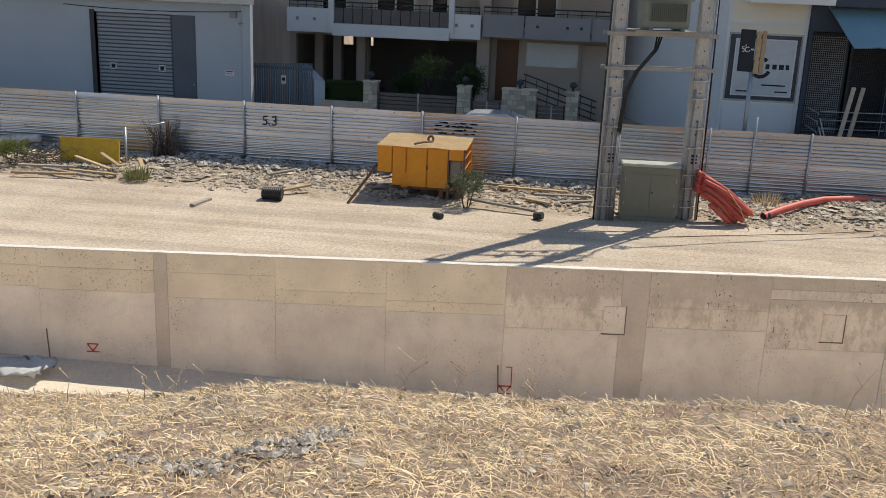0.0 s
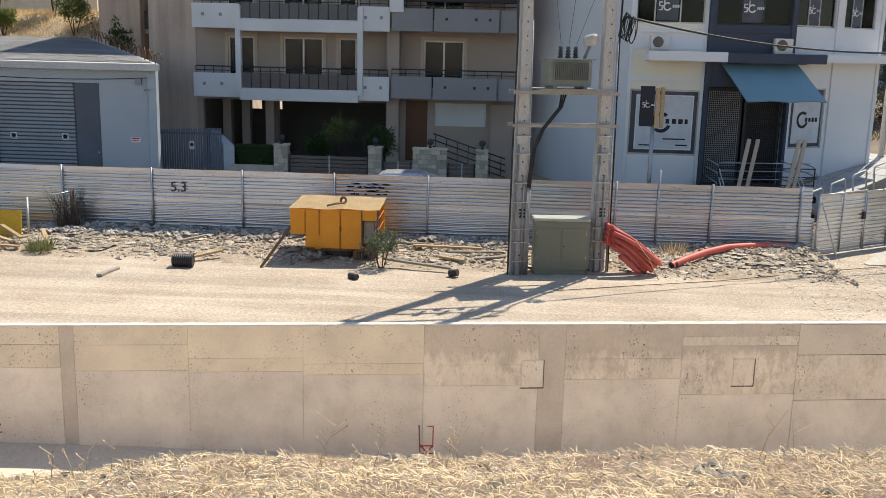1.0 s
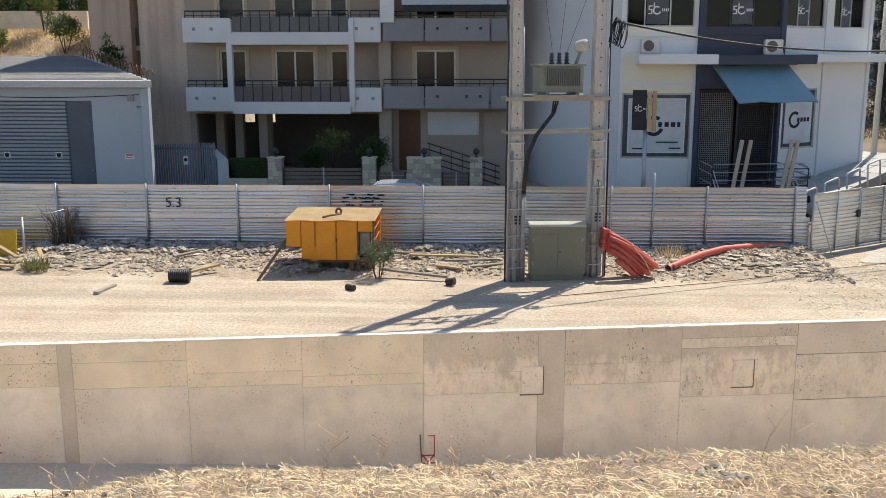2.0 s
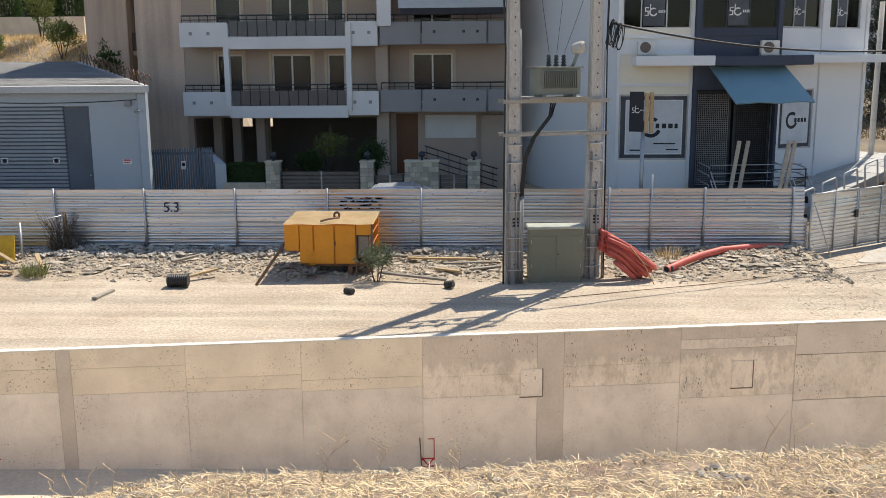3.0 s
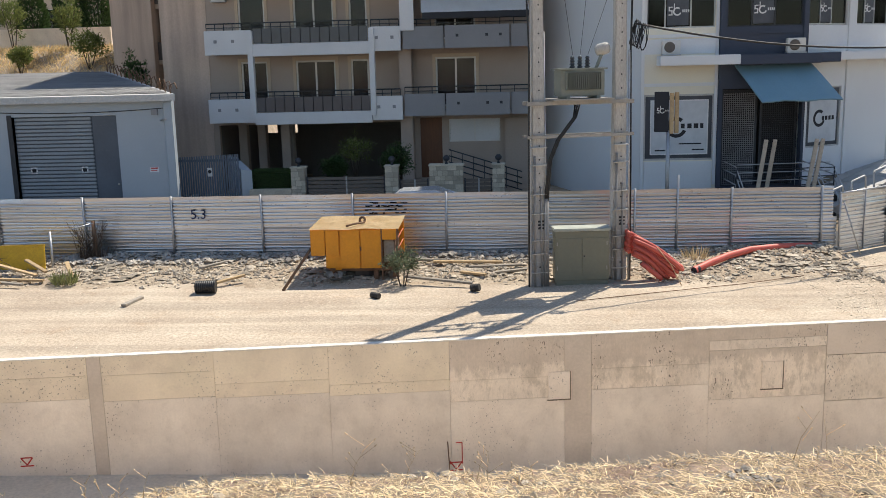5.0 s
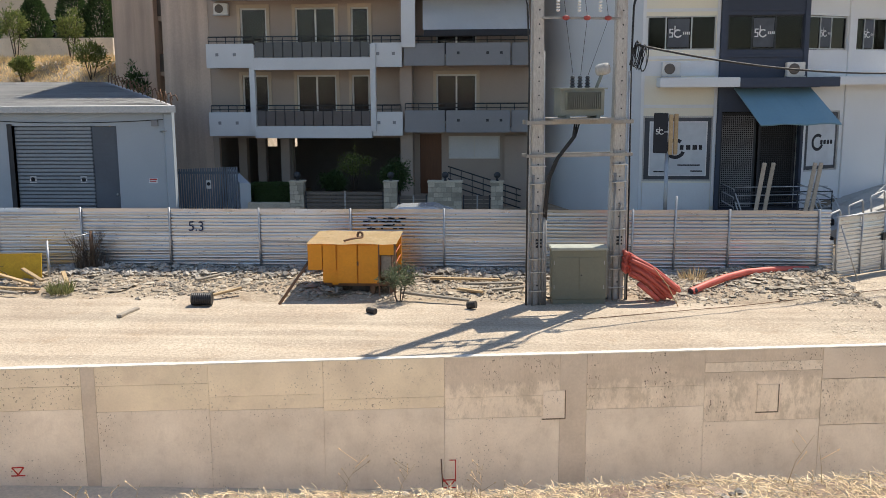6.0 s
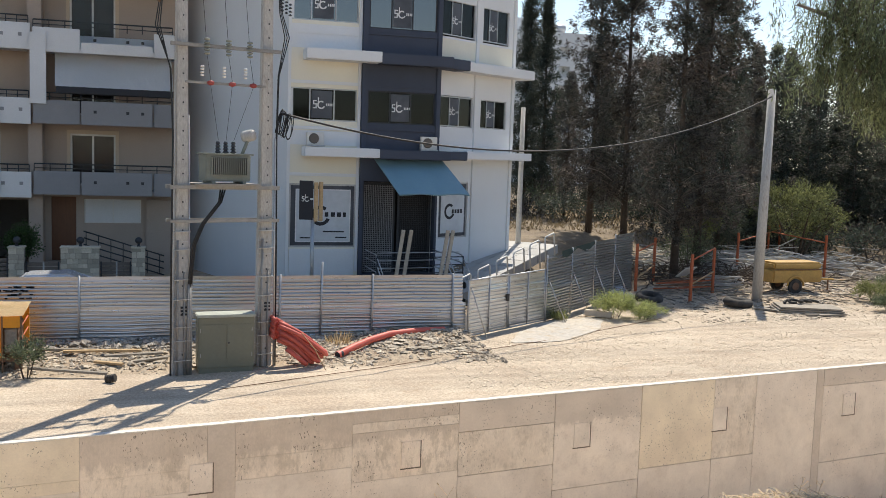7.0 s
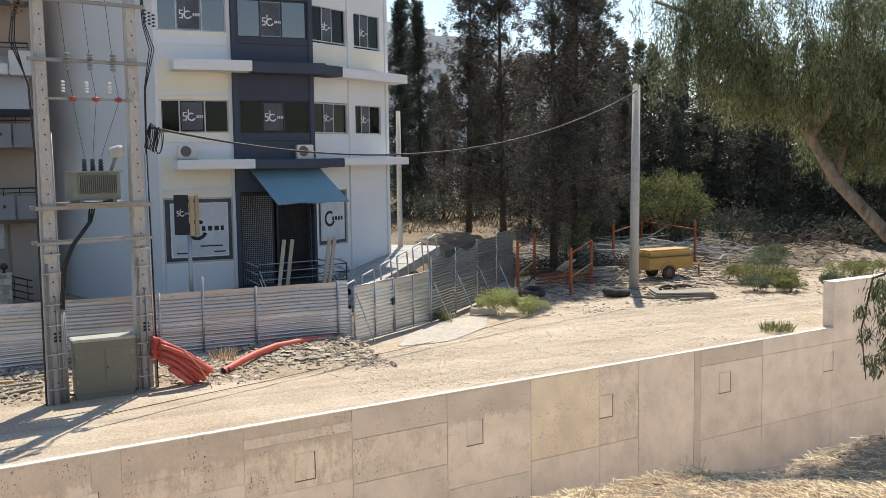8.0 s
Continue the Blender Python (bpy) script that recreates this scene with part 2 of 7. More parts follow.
RUBBER = mat("dusty_rubber", (0.03, 0.03, 0.03), (0.08, 0.07, 0.06), 0.85, 4, 20, 0.2, 0.2)
CABLE = mat("black_cable", (0.015, 0.015, 0.017), None, 0.5, 3, 20, 0.1, 0.0)
GREY_CABLE = mat("dusty_grey_hose", (0.52, 0.50, 0.46), (0.36, 0.34, 0.31), 0.8, 3, 20, 0.2, 0.0, island=0.4)
PORCELAIN = mat("dark_glazed_porcelain", (0.04, 0.045, 0.055), None, 0.25, 3, 20, 0.1, 0.0, spec=0.6)
RED_GLAZE = mat("red_insulator", (0.35, 0.06, 0.05), None, 0.4, 3, 20, 0.1, 0.0)
TRAFO = mat("transformer_grey_green", (0.23, 0.245, 0.215), (0.20, 0.215, 0.185), 0.5, 2, 18, 0.1, 0.04)
YELLOW = mat("yellow_painted_board", (0.62, 0.40, 0.03), (0.55, 0.34, 0.03), 0.6, 1.5, 14, 0.2, 0.05, dirt=(0.30, 0.20, 0.06), dirt_amount=0.25)
MUSTARD = mat("mustard_machine_paint", (0.50, 0.31, 0.09), (0.43, 0.26, 0.08), 0.55, 1.5, 14, 0.2, 0.05, dirt=(0.30, 0.19, 0.08), dirt_amount=0.25)
BARRIER = mat("orange_red_barrier_paint", (0.46, 0.12, 0.045), (0.36, 0.095, 0.04), 0.65, 2, 14, 0.2, 0.05, dirt=(0.22, 0.10, 0.06), dirt_amount=0.3)
RUST = mat("rusty_steel", (0.16, 0.09, 0.055), (0.22, 0.13, 0.08), 0.85, 3, 20, 0.3, 0.2)
BARK = mat("dark_bark", (0.075, 0.058, 0.045), (0.11, 0.085, 0.065), 0.95, 2, 14, 0.35, 0.6, stretch=(1, 1, 0.3))
GUM_BARK = mat("pale_gum_bark", (0.36, 0.29, 0.22), (0.17, 0.13, 0.10), 0.85, 2.2, 12, 0.4, 0.8, stretch=(1, 1, 0.5), dirt=(0.09, 0.07, 0.055), dirt_amount=0.75)
CYPRESS = mat("dark_cypress_foliage", (0.062, 0.082, 0.062), (0.095, 0.10, 0.075), 0.7, 0.25, 6, 0.3, 0.0, island=0.6, leafy=0.3)
CYPRESS_BROWN = mat("browned_cypress_foliage", (0.13, 0.105, 0.09), (0.075, 0.085, 0.068), 0.7, 0.45, 6, 0.3, 0.0, island=0.7, seed=4, leafy=0.3)
LEAF = mat("green_foliage", (0.19, 0.22, 0.06), (0.14, 0.17, 0.05), 0.7, 0.6, 10, 0.25, 0.0, island=0.45, leafy=0.4)
LEAF_GUM = mat("grey_green_gum_foliage", (0.15, 0.185, 0.095), (0.21, 0.235, 0.115), 0.45, 0.5, 10, 0.25, 0.0, island=0.65, seed=2, leafy=0.4)
WEED = mat("fresh_weed_green", (0.19, 0.215, 0.08), (0.25, 0.25, 0.11), 0.7, 0.8, 10, 0.25, 0.0, island=0.45, leafy=0.4)
SAGE = mat("grey_green_shrub", (0.16, 0.19, 0.115), (0.12, 0.145, 0.085), 0.75, 0.8, 10, 0.25, 0.0, island=0.4, leafy=0.4)
DRYGRASS = mat("tall_dry_grass", (0.62, 0.48, 0.29), (0.52, 0.39, 0.23), 0.8, 0.6, 10, 0.25, 0.0, island=0.4, leafy=0.4)
# darker copy of the dry grass: the trees' shade is put into its colour
FIELDGRASS = mat("shade_toned_dry_grass", (0.30, 0.23, 0.14), (0.20, 0.16, 0.10), 0.8, 0.3, 10, 0.25, 0.0, island=0.5, leafy=0.3)
FRESH = mat("bright_weed_leaf", (0.42, 0.45, 0.19), (0.32, 0.36, 0.14), 0.7, 0.8, 10, 0.25, 0.0, island=0.5, leafy=0.45)
HILLGRASS = mat("golden_hill_grass", (0.80, 0.61, 0.33), (0.70, 0.52, 0.28), 0.8, 0.6, 10, 0.2, 0.0, island=0.35, leafy=0.45)
PLASTIC_SHEET = mat("translucent_plastic_sheet", (0.80, 0.81, 0.82), (0.74, 0.75, 0.76), 0.3, 2, 16, 0.1, 0.2)
STONE_WALL = mat("pale_stone_cladding", (0.52, 0.47, 0.38), (0.44, 0.39, 0.31), 0.9, 2, 16, 0.25, 0.3, rnd=0.3)
MORTAR = mat("grey_mortar", (0.34, 0.31, 0.27), None, 0.95, 2, 20, 0.2, 0.2)
HEDGE = mat("clipped_hedge_foliage", (0.045, 0.085, 0.025), (0.06, 0.10, 0.03), 0.7, 1, 12, 0.3, 0.0, island=0.5, leafy=0.4)
RED_SPRAY = mat("red_spray_paint", (0.55, 0.04, 0.03), None, 0.8, 4, 30, 0.2, 0.0)
BLUE_SPRAY = mat("dark_blue_spray_paint", (0.015, 0.03, 0.09), None, 0.8, 4, 30, 0.2, 0.0)
SOOT = mat("black_soot_paint", (0.012, 0.012, 0.014), None, 0.9, 4, 30, 0.2, 0.0)


# ---- mesh helpers ----
def part(name, bm, material, parent=None, label="", m=None):
    me = bpy.data.meshes.new(name)
    bm.to_mesh(me)
    bm.free()
    me.materials.append(material)
    ob = new(name, me)
    if parent is not None:
        ob.parent = parent
    if m is not None:
        ob.matrix_basis = m
    if label:
        ob["label"] = label
    return ob


def thing(name, m, label, category, group="", kind=""):
    return tagged(place(new(name), m), label, category, group, kind)


def place(ob, m):
    ob.matrix_basis = m
    return ob


def raw(name, verts, faces, material, parent=None, smooth=False):
    me = bpy.data.meshes.new(name)
    me.from_pydata(verts, [], faces)
    me.update()
    me.materials.append(material)
    if smooth:
        me.polygons.foreach_set("use_smooth", [True] * len(me.polygons))
    ob = new(name, me)
    if parent is not None:
        ob.parent = parent
    return ob


def box(bm, x0, x1, y0, y1, z0, z1, bevel=0.0, m=None):
    """A box, its edges rounded by bevel."""
    t = bmesh.new()
    vs = [t.verts.new((x, y, z)) for x in (x0, x1) for y in (y0, y1) for z in (z0, z1)]
    for f in ((0, 1, 3, 2), (4, 6, 7, 5), (0, 4, 5, 1), (2, 3, 7, 6), (0, 2, 6, 4), (1, 5, 7, 3)):
        t.faces.new([vs[i] for i in f])
    if bevel:
        bmesh.ops.bevel(t, geom=t.edges[:], offset=bevel, segments=2, affect="EDGES")
    join(bm, t, m)
    return bm


def join(bm, t, m=None):
    if m is not None:
        bmesh.ops.transform(t, matrix=m, verts=t.verts[:])
    t.verts.index_update()
    vs = [bm.verts.new(v.co) for v in t.verts]
    for f in t.faces:
        g = bm.faces.new([vs[v.index] for v in f.verts])
        g.smooth = f.smooth
    t.free()


def B(*a, **k):
    return box(bmesh.new(), *a, **k)


def tube(bm, pts, r, seg=8, r1=None, cap=True):
    """A round rod along the points, of radius r, tapering to r1."""
    pts = [Vector(p) for p in pts]
    rings = []
    side = None
    for i, p in enumerate(pts):
        d = (pts[min(i + 1, len(pts) - 1)] - pts[max(i - 1, 0)]).normalized()
        if side is None:
            side = d.orthogonal().normalized()
        side = (side - d * side.dot(d))
        side = side.normalized() if side.length > 1e-6 else d.orthogonal().normalized()
        up = d.cross(side)
        k = r if r1 is None else r + (r1 - r) * i / (len(pts) - 1)
        rings.append([bm.verts.new(p + (side * math.cos(a) + up * math.sin(a)) * k) for a in (2 * math.pi * j / seg for j in range(seg))])
    for a, b in zip(rings, rings[1:]):
        for j in range(seg):
            f = bm.faces.new((a[j], a[(j + 1) % seg], b[(j + 1) % seg], b[j]))
            f.smooth = True
    if cap:
        bm.faces.new(rings[0][::-1])
        bm.faces.new(rings[-1])
    return bm


def T(pts, r, seg=8, r1=None, cap=True):
    return tube(bmesh.new(), pts, r, seg, r1, cap)


def arc(n, f):
    return [f(i / (n - 1)) for i in range(n)]


def lathe(bm, profile, seg=16, m=None):
    """Turn a list of (radius, height) round z."""
    t = bmesh.new()
    rings = [[t.verts.new((r * math.cos(2 * math.pi * j / seg), r * math.sin(2 * math.pi * j / seg), z)) for j in range(seg)] for r, z in profile]
    for a, b in zip(rings, rings[1:]):
        for j in range(seg):
            f = t.faces.new((a[j], a[(j + 1) % seg], b[(j + 1) % seg], b[j]))
            f.smooth = True
    t.faces.new(rings[0][::-1])
    t.faces.new(rings[-1])
    join(bm, t, m)
    return bm


def wall_open(bm, x0, x1, z0, z1, y0, y1, openings):
    """An upright wall along x between y0 and y1 with openings (xa, xb, za, zb) that go through it."""
    xs = sorted({x0, x1, *(v for o in openings for v in o[:2])})
    zs = sorted({z0, z1, *(v for o in openings for v in o[2:])})

    def solid(i, k):
        if not (0 <= i < len(xs) - 1 and 0 <= k < len(zs) - 1):
            return False
        cx, cz = (xs[i] + xs[i + 1]) / 2, (zs[k] + zs[k + 1]) / 2
        return not any(a < cx < b and c < cz < d for a, b, c, d in openings)

    vert = {}

    def v(i, y, k):
        key = (i, y, k)
        if key not in vert:
            vert[key] = bm.verts.new((xs[i], (y0, y1)[y], zs[k]))
        return vert[key]

    for i in range(len(xs) - 1):
        for k in range(len(zs) - 1):
            if not solid(i, k):
                continue
            bm.faces.new((v(i, 0, k), v(i + 1, 0, k), v(i + 1, 0, k + 1), v(i, 0, k + 1)))
            bm.faces.new((v(i, 1, k), v(i, 1, k + 1), v(i + 1, 1, k + 1), v(i + 1, 1, k)))
            if not solid(i - 1, k):
                bm.faces.new((v(i, 0, k), v(i, 0, k + 1), v(i, 1, k + 1), v(i, 1, k)))
            if not solid(i + 1, k):
                bm.faces.new((v(i + 1, 0, k), v(i + 1, 1, k), v(i + 1, 1, k + 1), v(i + 1, 0, k + 1)))
            if not solid(i, k - 1):
                bm.faces.new((v(i, 0, k), v(i, 1, k), v(i + 1, 1, k), v(i + 1, 0, k)))
            if not solid(i, k + 1):
                bm.faces.new((v(i, 0, k + 1), v(i + 1, 0, k + 1), v(i + 1, 1, k + 1), v(i, 1, k + 1)))
    return bm


def smooth01(v):
    v = min(max(v, 0.0), 1.0)
    return v * v * (3 - 2 * v)


def wall_y(x):
    return 19.53 + 0.145 * min(max(x, -60), 60)


# ---- ground ----
def fence_side(x, y):
    """How far a place lies behind the slanting fence that runs from the gate."""
    return (y - 27.9) * 0.75 - (x - 9.5) * 0.66


def ground_h(x, y):
    h = 0.0
    if x > 9:
        h = 1.6 * smooth01((fence_side(x, y) - 1.5) / 6.0) * smooth01((x - 9) / 4) if y < 80 else 1.6
    h = max(h, 1.3 * smooth01((y - 44) / 16) * smooth01((x - 18) / 6))
    if x < -13:
        h = max(h, 7.25 * smooth01((y - 47) / 11) * smooth01((-13 - x) / 4))
    if y > 70:
        h = max(h, 1.5 * smooth01((y - 70) / 20))
    d = y - wall_y(x)
    if d < 12 and abs(x) < 45:
        h += 0.035 * noise.noise((x * 0.35, y * 1.3, 3)) + 0.018 * noise.noise((x * 1.9, y * 2.7, 8))
        h *= smooth01(d / 0.7)
        if -30 < x < 9.6:
            s = smooth01((y - 24.6 + 0.5 * noise.noise((x * 0.6, 0, 5))) / 1.2) * smooth01((30 - y) / 1.5)
            h += s * 0.16 * smooth01((y - 26.3) / 1.4) * (0.6 + 0.8 * abs(noise.noise((x * 0.7, 0, 14))))
            h += s * (0.07 + 0.10 * abs(noise.noise((x * 0.9, y * 0.9, 1))) + 0.05 * noise.noise((x * 3.1, y * 3.1, 2)))
        if 5.0 < x < 9.6:
            h += 0.16 * smooth01(1 - ((x - 7.8) / 2.2) ** 2) * smooth01(1 - ((y - 27.2) / 1.4) ** 2)
    if x > 18 and 26 < y < 60:
        s = smooth01((y - 31) / 2) * smooth01((x - 18) / 3)
        h += s * (0.06 * noise.noise((x * 0.7, y * 0.7, 4)) + 0.05 * noise.noise((x * 2.3, y * 2.3, 2)))
        h += 1.1 * smooth01(1 - math.hypot((x - 39) / 7, (y - 38) / 4)) + 1.5 * smooth01(1 - math.hypot((x - 43) / 6, (y - 49) / 5))
    return h


def spread(stops):
    out = []
    for (a, step), (b, _) in zip(stops, stops[1:]):
        k = max(1, round((b - a) / step))
        out += [a + (b - a) * i / k for i in range(k)]
    return out + [stops[-1][0]]


gx = spread([(-1500, 300), (-300, 60), (-60, 4), (-26, 0.3), (30, 0.6), (60, 6), (120, 60), (300, 300), (1500, 1)])
gd = spread([(0, 0.16), (12, 0.5), (24, 1.2), (60, 6), (120, 60), (300, 300), (1800, 1)])
gv, gf = [], []
for d in gd:
    for x in gx:
        y = wall_y(x) + d
        gv.append((x, y, ground_h(x, y)))
nx = len(gx)
gf = [(j * nx + i, j * nx + i + 1, (j + 1) * nx + i + 1, (j + 1) * nx + i) for j in range(len(gd) - 1) for i in range(nx - 1)]
ground = raw("ground", gv, gf, DIRT, smooth=True)
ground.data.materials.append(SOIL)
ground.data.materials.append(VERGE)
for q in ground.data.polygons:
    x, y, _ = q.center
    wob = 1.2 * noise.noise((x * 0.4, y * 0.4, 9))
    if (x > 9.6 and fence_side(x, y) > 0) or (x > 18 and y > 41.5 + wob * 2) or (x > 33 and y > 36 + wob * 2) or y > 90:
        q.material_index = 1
    elif (x < 9.6 and 24.7 + wob * 0.5 < y < 28.4) or (x > 18 and y > 31.5 + 0.12 * (x - 18) + wob):
        q.material_index = 2
tagged(ground, "pale sunlit dirt site road with gravel and tyre tracks", "ground", kind="structure")

RIDGE = ((-60, 1.15), (-12, 1.2), (-6, 1.3), (-4.8, 1.41), (-3.9, 1.51), (-3.4, 1.65), (-2.8, 1.74), (-1.6, 1.80), (0, 1.86), (0.7, 1.90), (1.7, 2.01), (2.9, 2.06), (3.7, 2.11), (5.3, 2.09), (6.6, 2.15), (7.9, 1.9), (9.06, 1.98), (9.9, 2.1), (60, 2.2))


def ridge(x):
    for (a, p), (b, q) in zip(RIDGE, RIDGE[1:]):
        if x <= b:
            return p + (q - p) * (x - a) / (b - a)
    return RIDGE[-1][1]


def bank_h(x, y):
    """The near bank: level behind, sloping down to its edge, then steeply to the channel's floor."""
    r = ridge(x)
    rough_ = (0.03 if y > 7.4 else 0.06) * noise.noise((x * 0.9, y * 0.9, 7)) + 0.05 * noise.noise((x * 3.2, y * 3.2, 9)) + 0.025 * noise.noise((x * 9, y * 9, 4))
    if y < 8.4:
        return r + (4.1 - r) * min(max((8.4 - y) / 8.4, 0), 1) + rough_ * (0.25 if y < 1 else 1)
    k = smooth01((y - 8.4) / 4.2)
    return r * (1 - k) + (-3.05 - 0.052 * min(max(x, -14), 30)) * k + rough_ * (1 - k) + 0.015 * noise.noise((x * 1.5, y * 1.5, 2))


bx = spread([(-400, 85), (-60, 6), (-12, 0.14), (14, 3), (60, 85), (400, 1)])
by = spread([(-400, 90), (-40, 4), (0, 0.5), (4, 0.12), (9.6, 0.4), (13, 0.8)])
bv = [(x, y, bank_h(x, y)) for y in by for x in bx]
n0 = len(by)
for k in (0.33, 0.66, 1.0):
    bv += [(x, 13 + (wall_y(x) + 0.1 - 13) * k, bank_h(x, 13)) for x in bx]
nx = len(bx)
bf = [(j * nx + i, j * nx + i + 1, (j + 1) * nx + i + 1, (j + 1) * nx + i) for j in range(n0 + 2) for i in range(nx - 1)]
bank = tagged(raw("bank_ground", bv, bf, BANK, smooth=True), "dry stony bank falling to the channel floor", "bank", kind="structure")
bank.data.materials.append(CHANNEL)
for p in bank.data.polygons:
    if p.center.y > 11.5:
        p.material_index = 1

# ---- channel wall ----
# dark brown that stands in for shadow in the pocket gaps
GAP_SHADE = mat("gap_shade_brown", (0.16, 0.125, 0.09), (0.22, 0.17, 0.13), 0.9, 3, 20, 0.3, 0.2)
WALL_TURN = math.degrees(math.atan(0.145))
WM = pose(0, 19.53, 0, 0, 0, WALL_TURN)
WC = math.cos(math.atan(0.145))
channel_wall = thing("wall_channel", WM, "cast concrete channel wall with formwork joints and stains", "wall", kind="structure")


def u(x):
    return x / WC


part("core", B(u(-60), u(60), 0.06, 0.45, -5.2, -0.05), CONC, channel_wall)
JOINTS = [-60, -40, -30, -22, -16.4, -13.8, -11.2, -8.75, -8.47, -6.19, -3.84, -1.31, 1.15, 1.73, 4.3, 6.9, 9.5, 12.08, 14.45, 15.9, 18.13, 18.4, 21.15, 24.65, 28, 34, 46, 60]
# height of the board mark near the top, of the change of tone, and of the lower board mark
MARKS = {-16.4: (-0.35, -0.75), -13.8: (-0.38, -0.85), -11.2: (-0.4, -0.9), -8.47: (-0.42, -0.98), -6.19: (-0.72, -1.02), -3.84: (-0.86, -1.1)}
random.seed(4)
for a, b in zip(JOINTS, JOINTS[1:]):
    if b - a < 0.7:
        rows = [(-5.2, -0.013, CONC_DARK)]
    elif a < -1.4:
        hi, lo = MARKS.get(a, (-0.4, -0.8))
        rows = [(hi, -0.013, CONC_SAND), (lo, hi, CONC_SAND), (-5.2, lo, CONC)]
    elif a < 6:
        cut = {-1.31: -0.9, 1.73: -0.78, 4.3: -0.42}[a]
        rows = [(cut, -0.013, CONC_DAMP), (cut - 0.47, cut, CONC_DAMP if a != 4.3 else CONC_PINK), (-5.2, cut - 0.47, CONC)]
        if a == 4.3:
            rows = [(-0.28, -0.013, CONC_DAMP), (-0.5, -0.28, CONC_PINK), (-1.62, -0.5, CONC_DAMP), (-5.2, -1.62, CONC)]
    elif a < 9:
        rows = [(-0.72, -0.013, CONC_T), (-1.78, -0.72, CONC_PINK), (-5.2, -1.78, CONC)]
    elif a < 12:
        rows = [(-2.45, -0.013, CONC_T), (-5.2, -2.45, CONC)]
    elif a < 14:
        rows = [(-2.2, -0.013, CONC_SAND), (-5.2, -2.2, CONC)]
    elif a < 15:
        rows = [(-2.2, -0.013, CONC_PINK), (-5.2, -2.2, CONC)]
    elif a < 18:
        rows = [(-5.2, -0.013, CONC)]
    else:
        rows = [(-0.5, -0.013, CONC_T if a < 20 else CONC), (-2.75, -0.5, CONC), (-5.2, -2.75, CONC)]
    for z0, z1, mt in rows:
        e = random.uniform(-0.003, 0.003)
        g = 0.002 if a < 6 else 0.006
        part("panel", B(u(a) + g, u(b) - g, e, 0.1, z0 + g, z1 - g, bevel=0.002), mt, channel_wall)
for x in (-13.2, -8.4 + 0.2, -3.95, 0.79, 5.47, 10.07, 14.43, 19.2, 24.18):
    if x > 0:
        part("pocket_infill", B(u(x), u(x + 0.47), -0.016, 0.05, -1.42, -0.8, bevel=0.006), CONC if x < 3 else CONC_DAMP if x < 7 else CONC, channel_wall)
        # strips below and right of the infill paint its shadow gap
        part("pocket_joint", B(u(x) - 0.02, u(x + 0.47) + 0.02, -0.018, 0.05, -1.445, -1.423), GAP_SHADE, channel_wall)
        part("pocket_joint", B(u(x + 0.47) + 0.002, u(x + 0.47) + 0.02, -0.018, 0.05, -1.42, -0.8), GAP_SHADE, channel_wall)
cv, cf = [], []
nc = 520
for i in range(nc):
    x = -40 + 64.6 * i / (nc - 1)
    wdt = 0.2 + 0.05 * noise.noise((x * 1.3, 0, 3)) + 0.05 * noise.noise((x * 5.0, 0, 6))
    lip = 0.012 + 0.008 * noise.noise((x * 4.0, 2, 1))
    cv += [(u(x), -0.004, -0.012), (u(x), -0.008 + 0.006 * noise.noise((x * 6, 1, 1)), lip), (u(x), wdt * 0.6, lip + 0.012), (u(x), wdt, -0.01)]
cf = [(4 * i + k, 4 * i + 4 + k, 4 * i + 5 + k, 4 * i + 1 + k) for i in range(nc - 1) for k in range(3)]
raw("coping", cv, cf, COPING, channel_wall)["label"] = "ragged chalk-white mortar coping"
part("raised_wall", B(u(24.65), u(60), -0.005, 0.42, -0.05, 1.5, bevel=0.02), CONC, channel_wall)
part("raised_coping", B(u(24.63), u(60), -0.02, 0.44, 1.5, 1.53, bevel=0.01), COPING, channel_wall)

# ---- site fence ----
def corrugated(name, x0, x1, z0, z1, parent, m=None, pitch=0.105, depth=0.06, sag=0.0, seed=0):
    """A sheet with level corrugations, a little bent along its length."""
    n = int((z1 - z0) / pitch)
    prof = []
    for i in range(n):
        z = z0 + i * pitch
        prof += [(z, 0), (z + pitch * 0.26, 0), (z + pitch * 0.34, -depth), (z + pitch * 0.62, -depth * 1.1), (z + pitch * 0.92, -depth)]
    prof.append((z1, -depth))
    k = max(2, round((x1 - x0) / 0.2))
    vs, fs = [], []
    for i in range(k + 1):
        x = x0 + (x1 - x0) * i / k
        for z, y in prof:
            w = 0.03 * noise.noise((x * 0.8 + seed, z * 1.4, 2.0)) + 0.006 * noise.noise((x * 2.9 + seed, z * 2.5, 5.0)) + 0.014 * noise.noise((x * 0.25 + seed, z * 6.0, 8.0))
            vs.append((x, y + w, z + sag * math.sin(math.pi * i / k) + 0.012 * noise.noise((x * 0.7, seed, 1))))
    q = len(prof)
    for i in range(k):
        for j in range(q - 1):
            fs.append((i * q + j, (i + 1) * q + j, (i + 1) * q + j + 1, i * q + j + 1))
    ob = raw(name, vs, fs, STEEL, parent)
    if m is not None:
        ob.matrix_basis = m
    return ob


fence = thing("site_fence", pose(0, 28.2, 0), "weathered galvanised corrugated sheet fence beside the dirt road", "fence")
fx = [-26.9, -24.1, -21.4, -18.6, -15.8, -13.05, -10.3, -7.5, -4.7, -1.9, 0.9, 3.7, 6.5, 9.1]
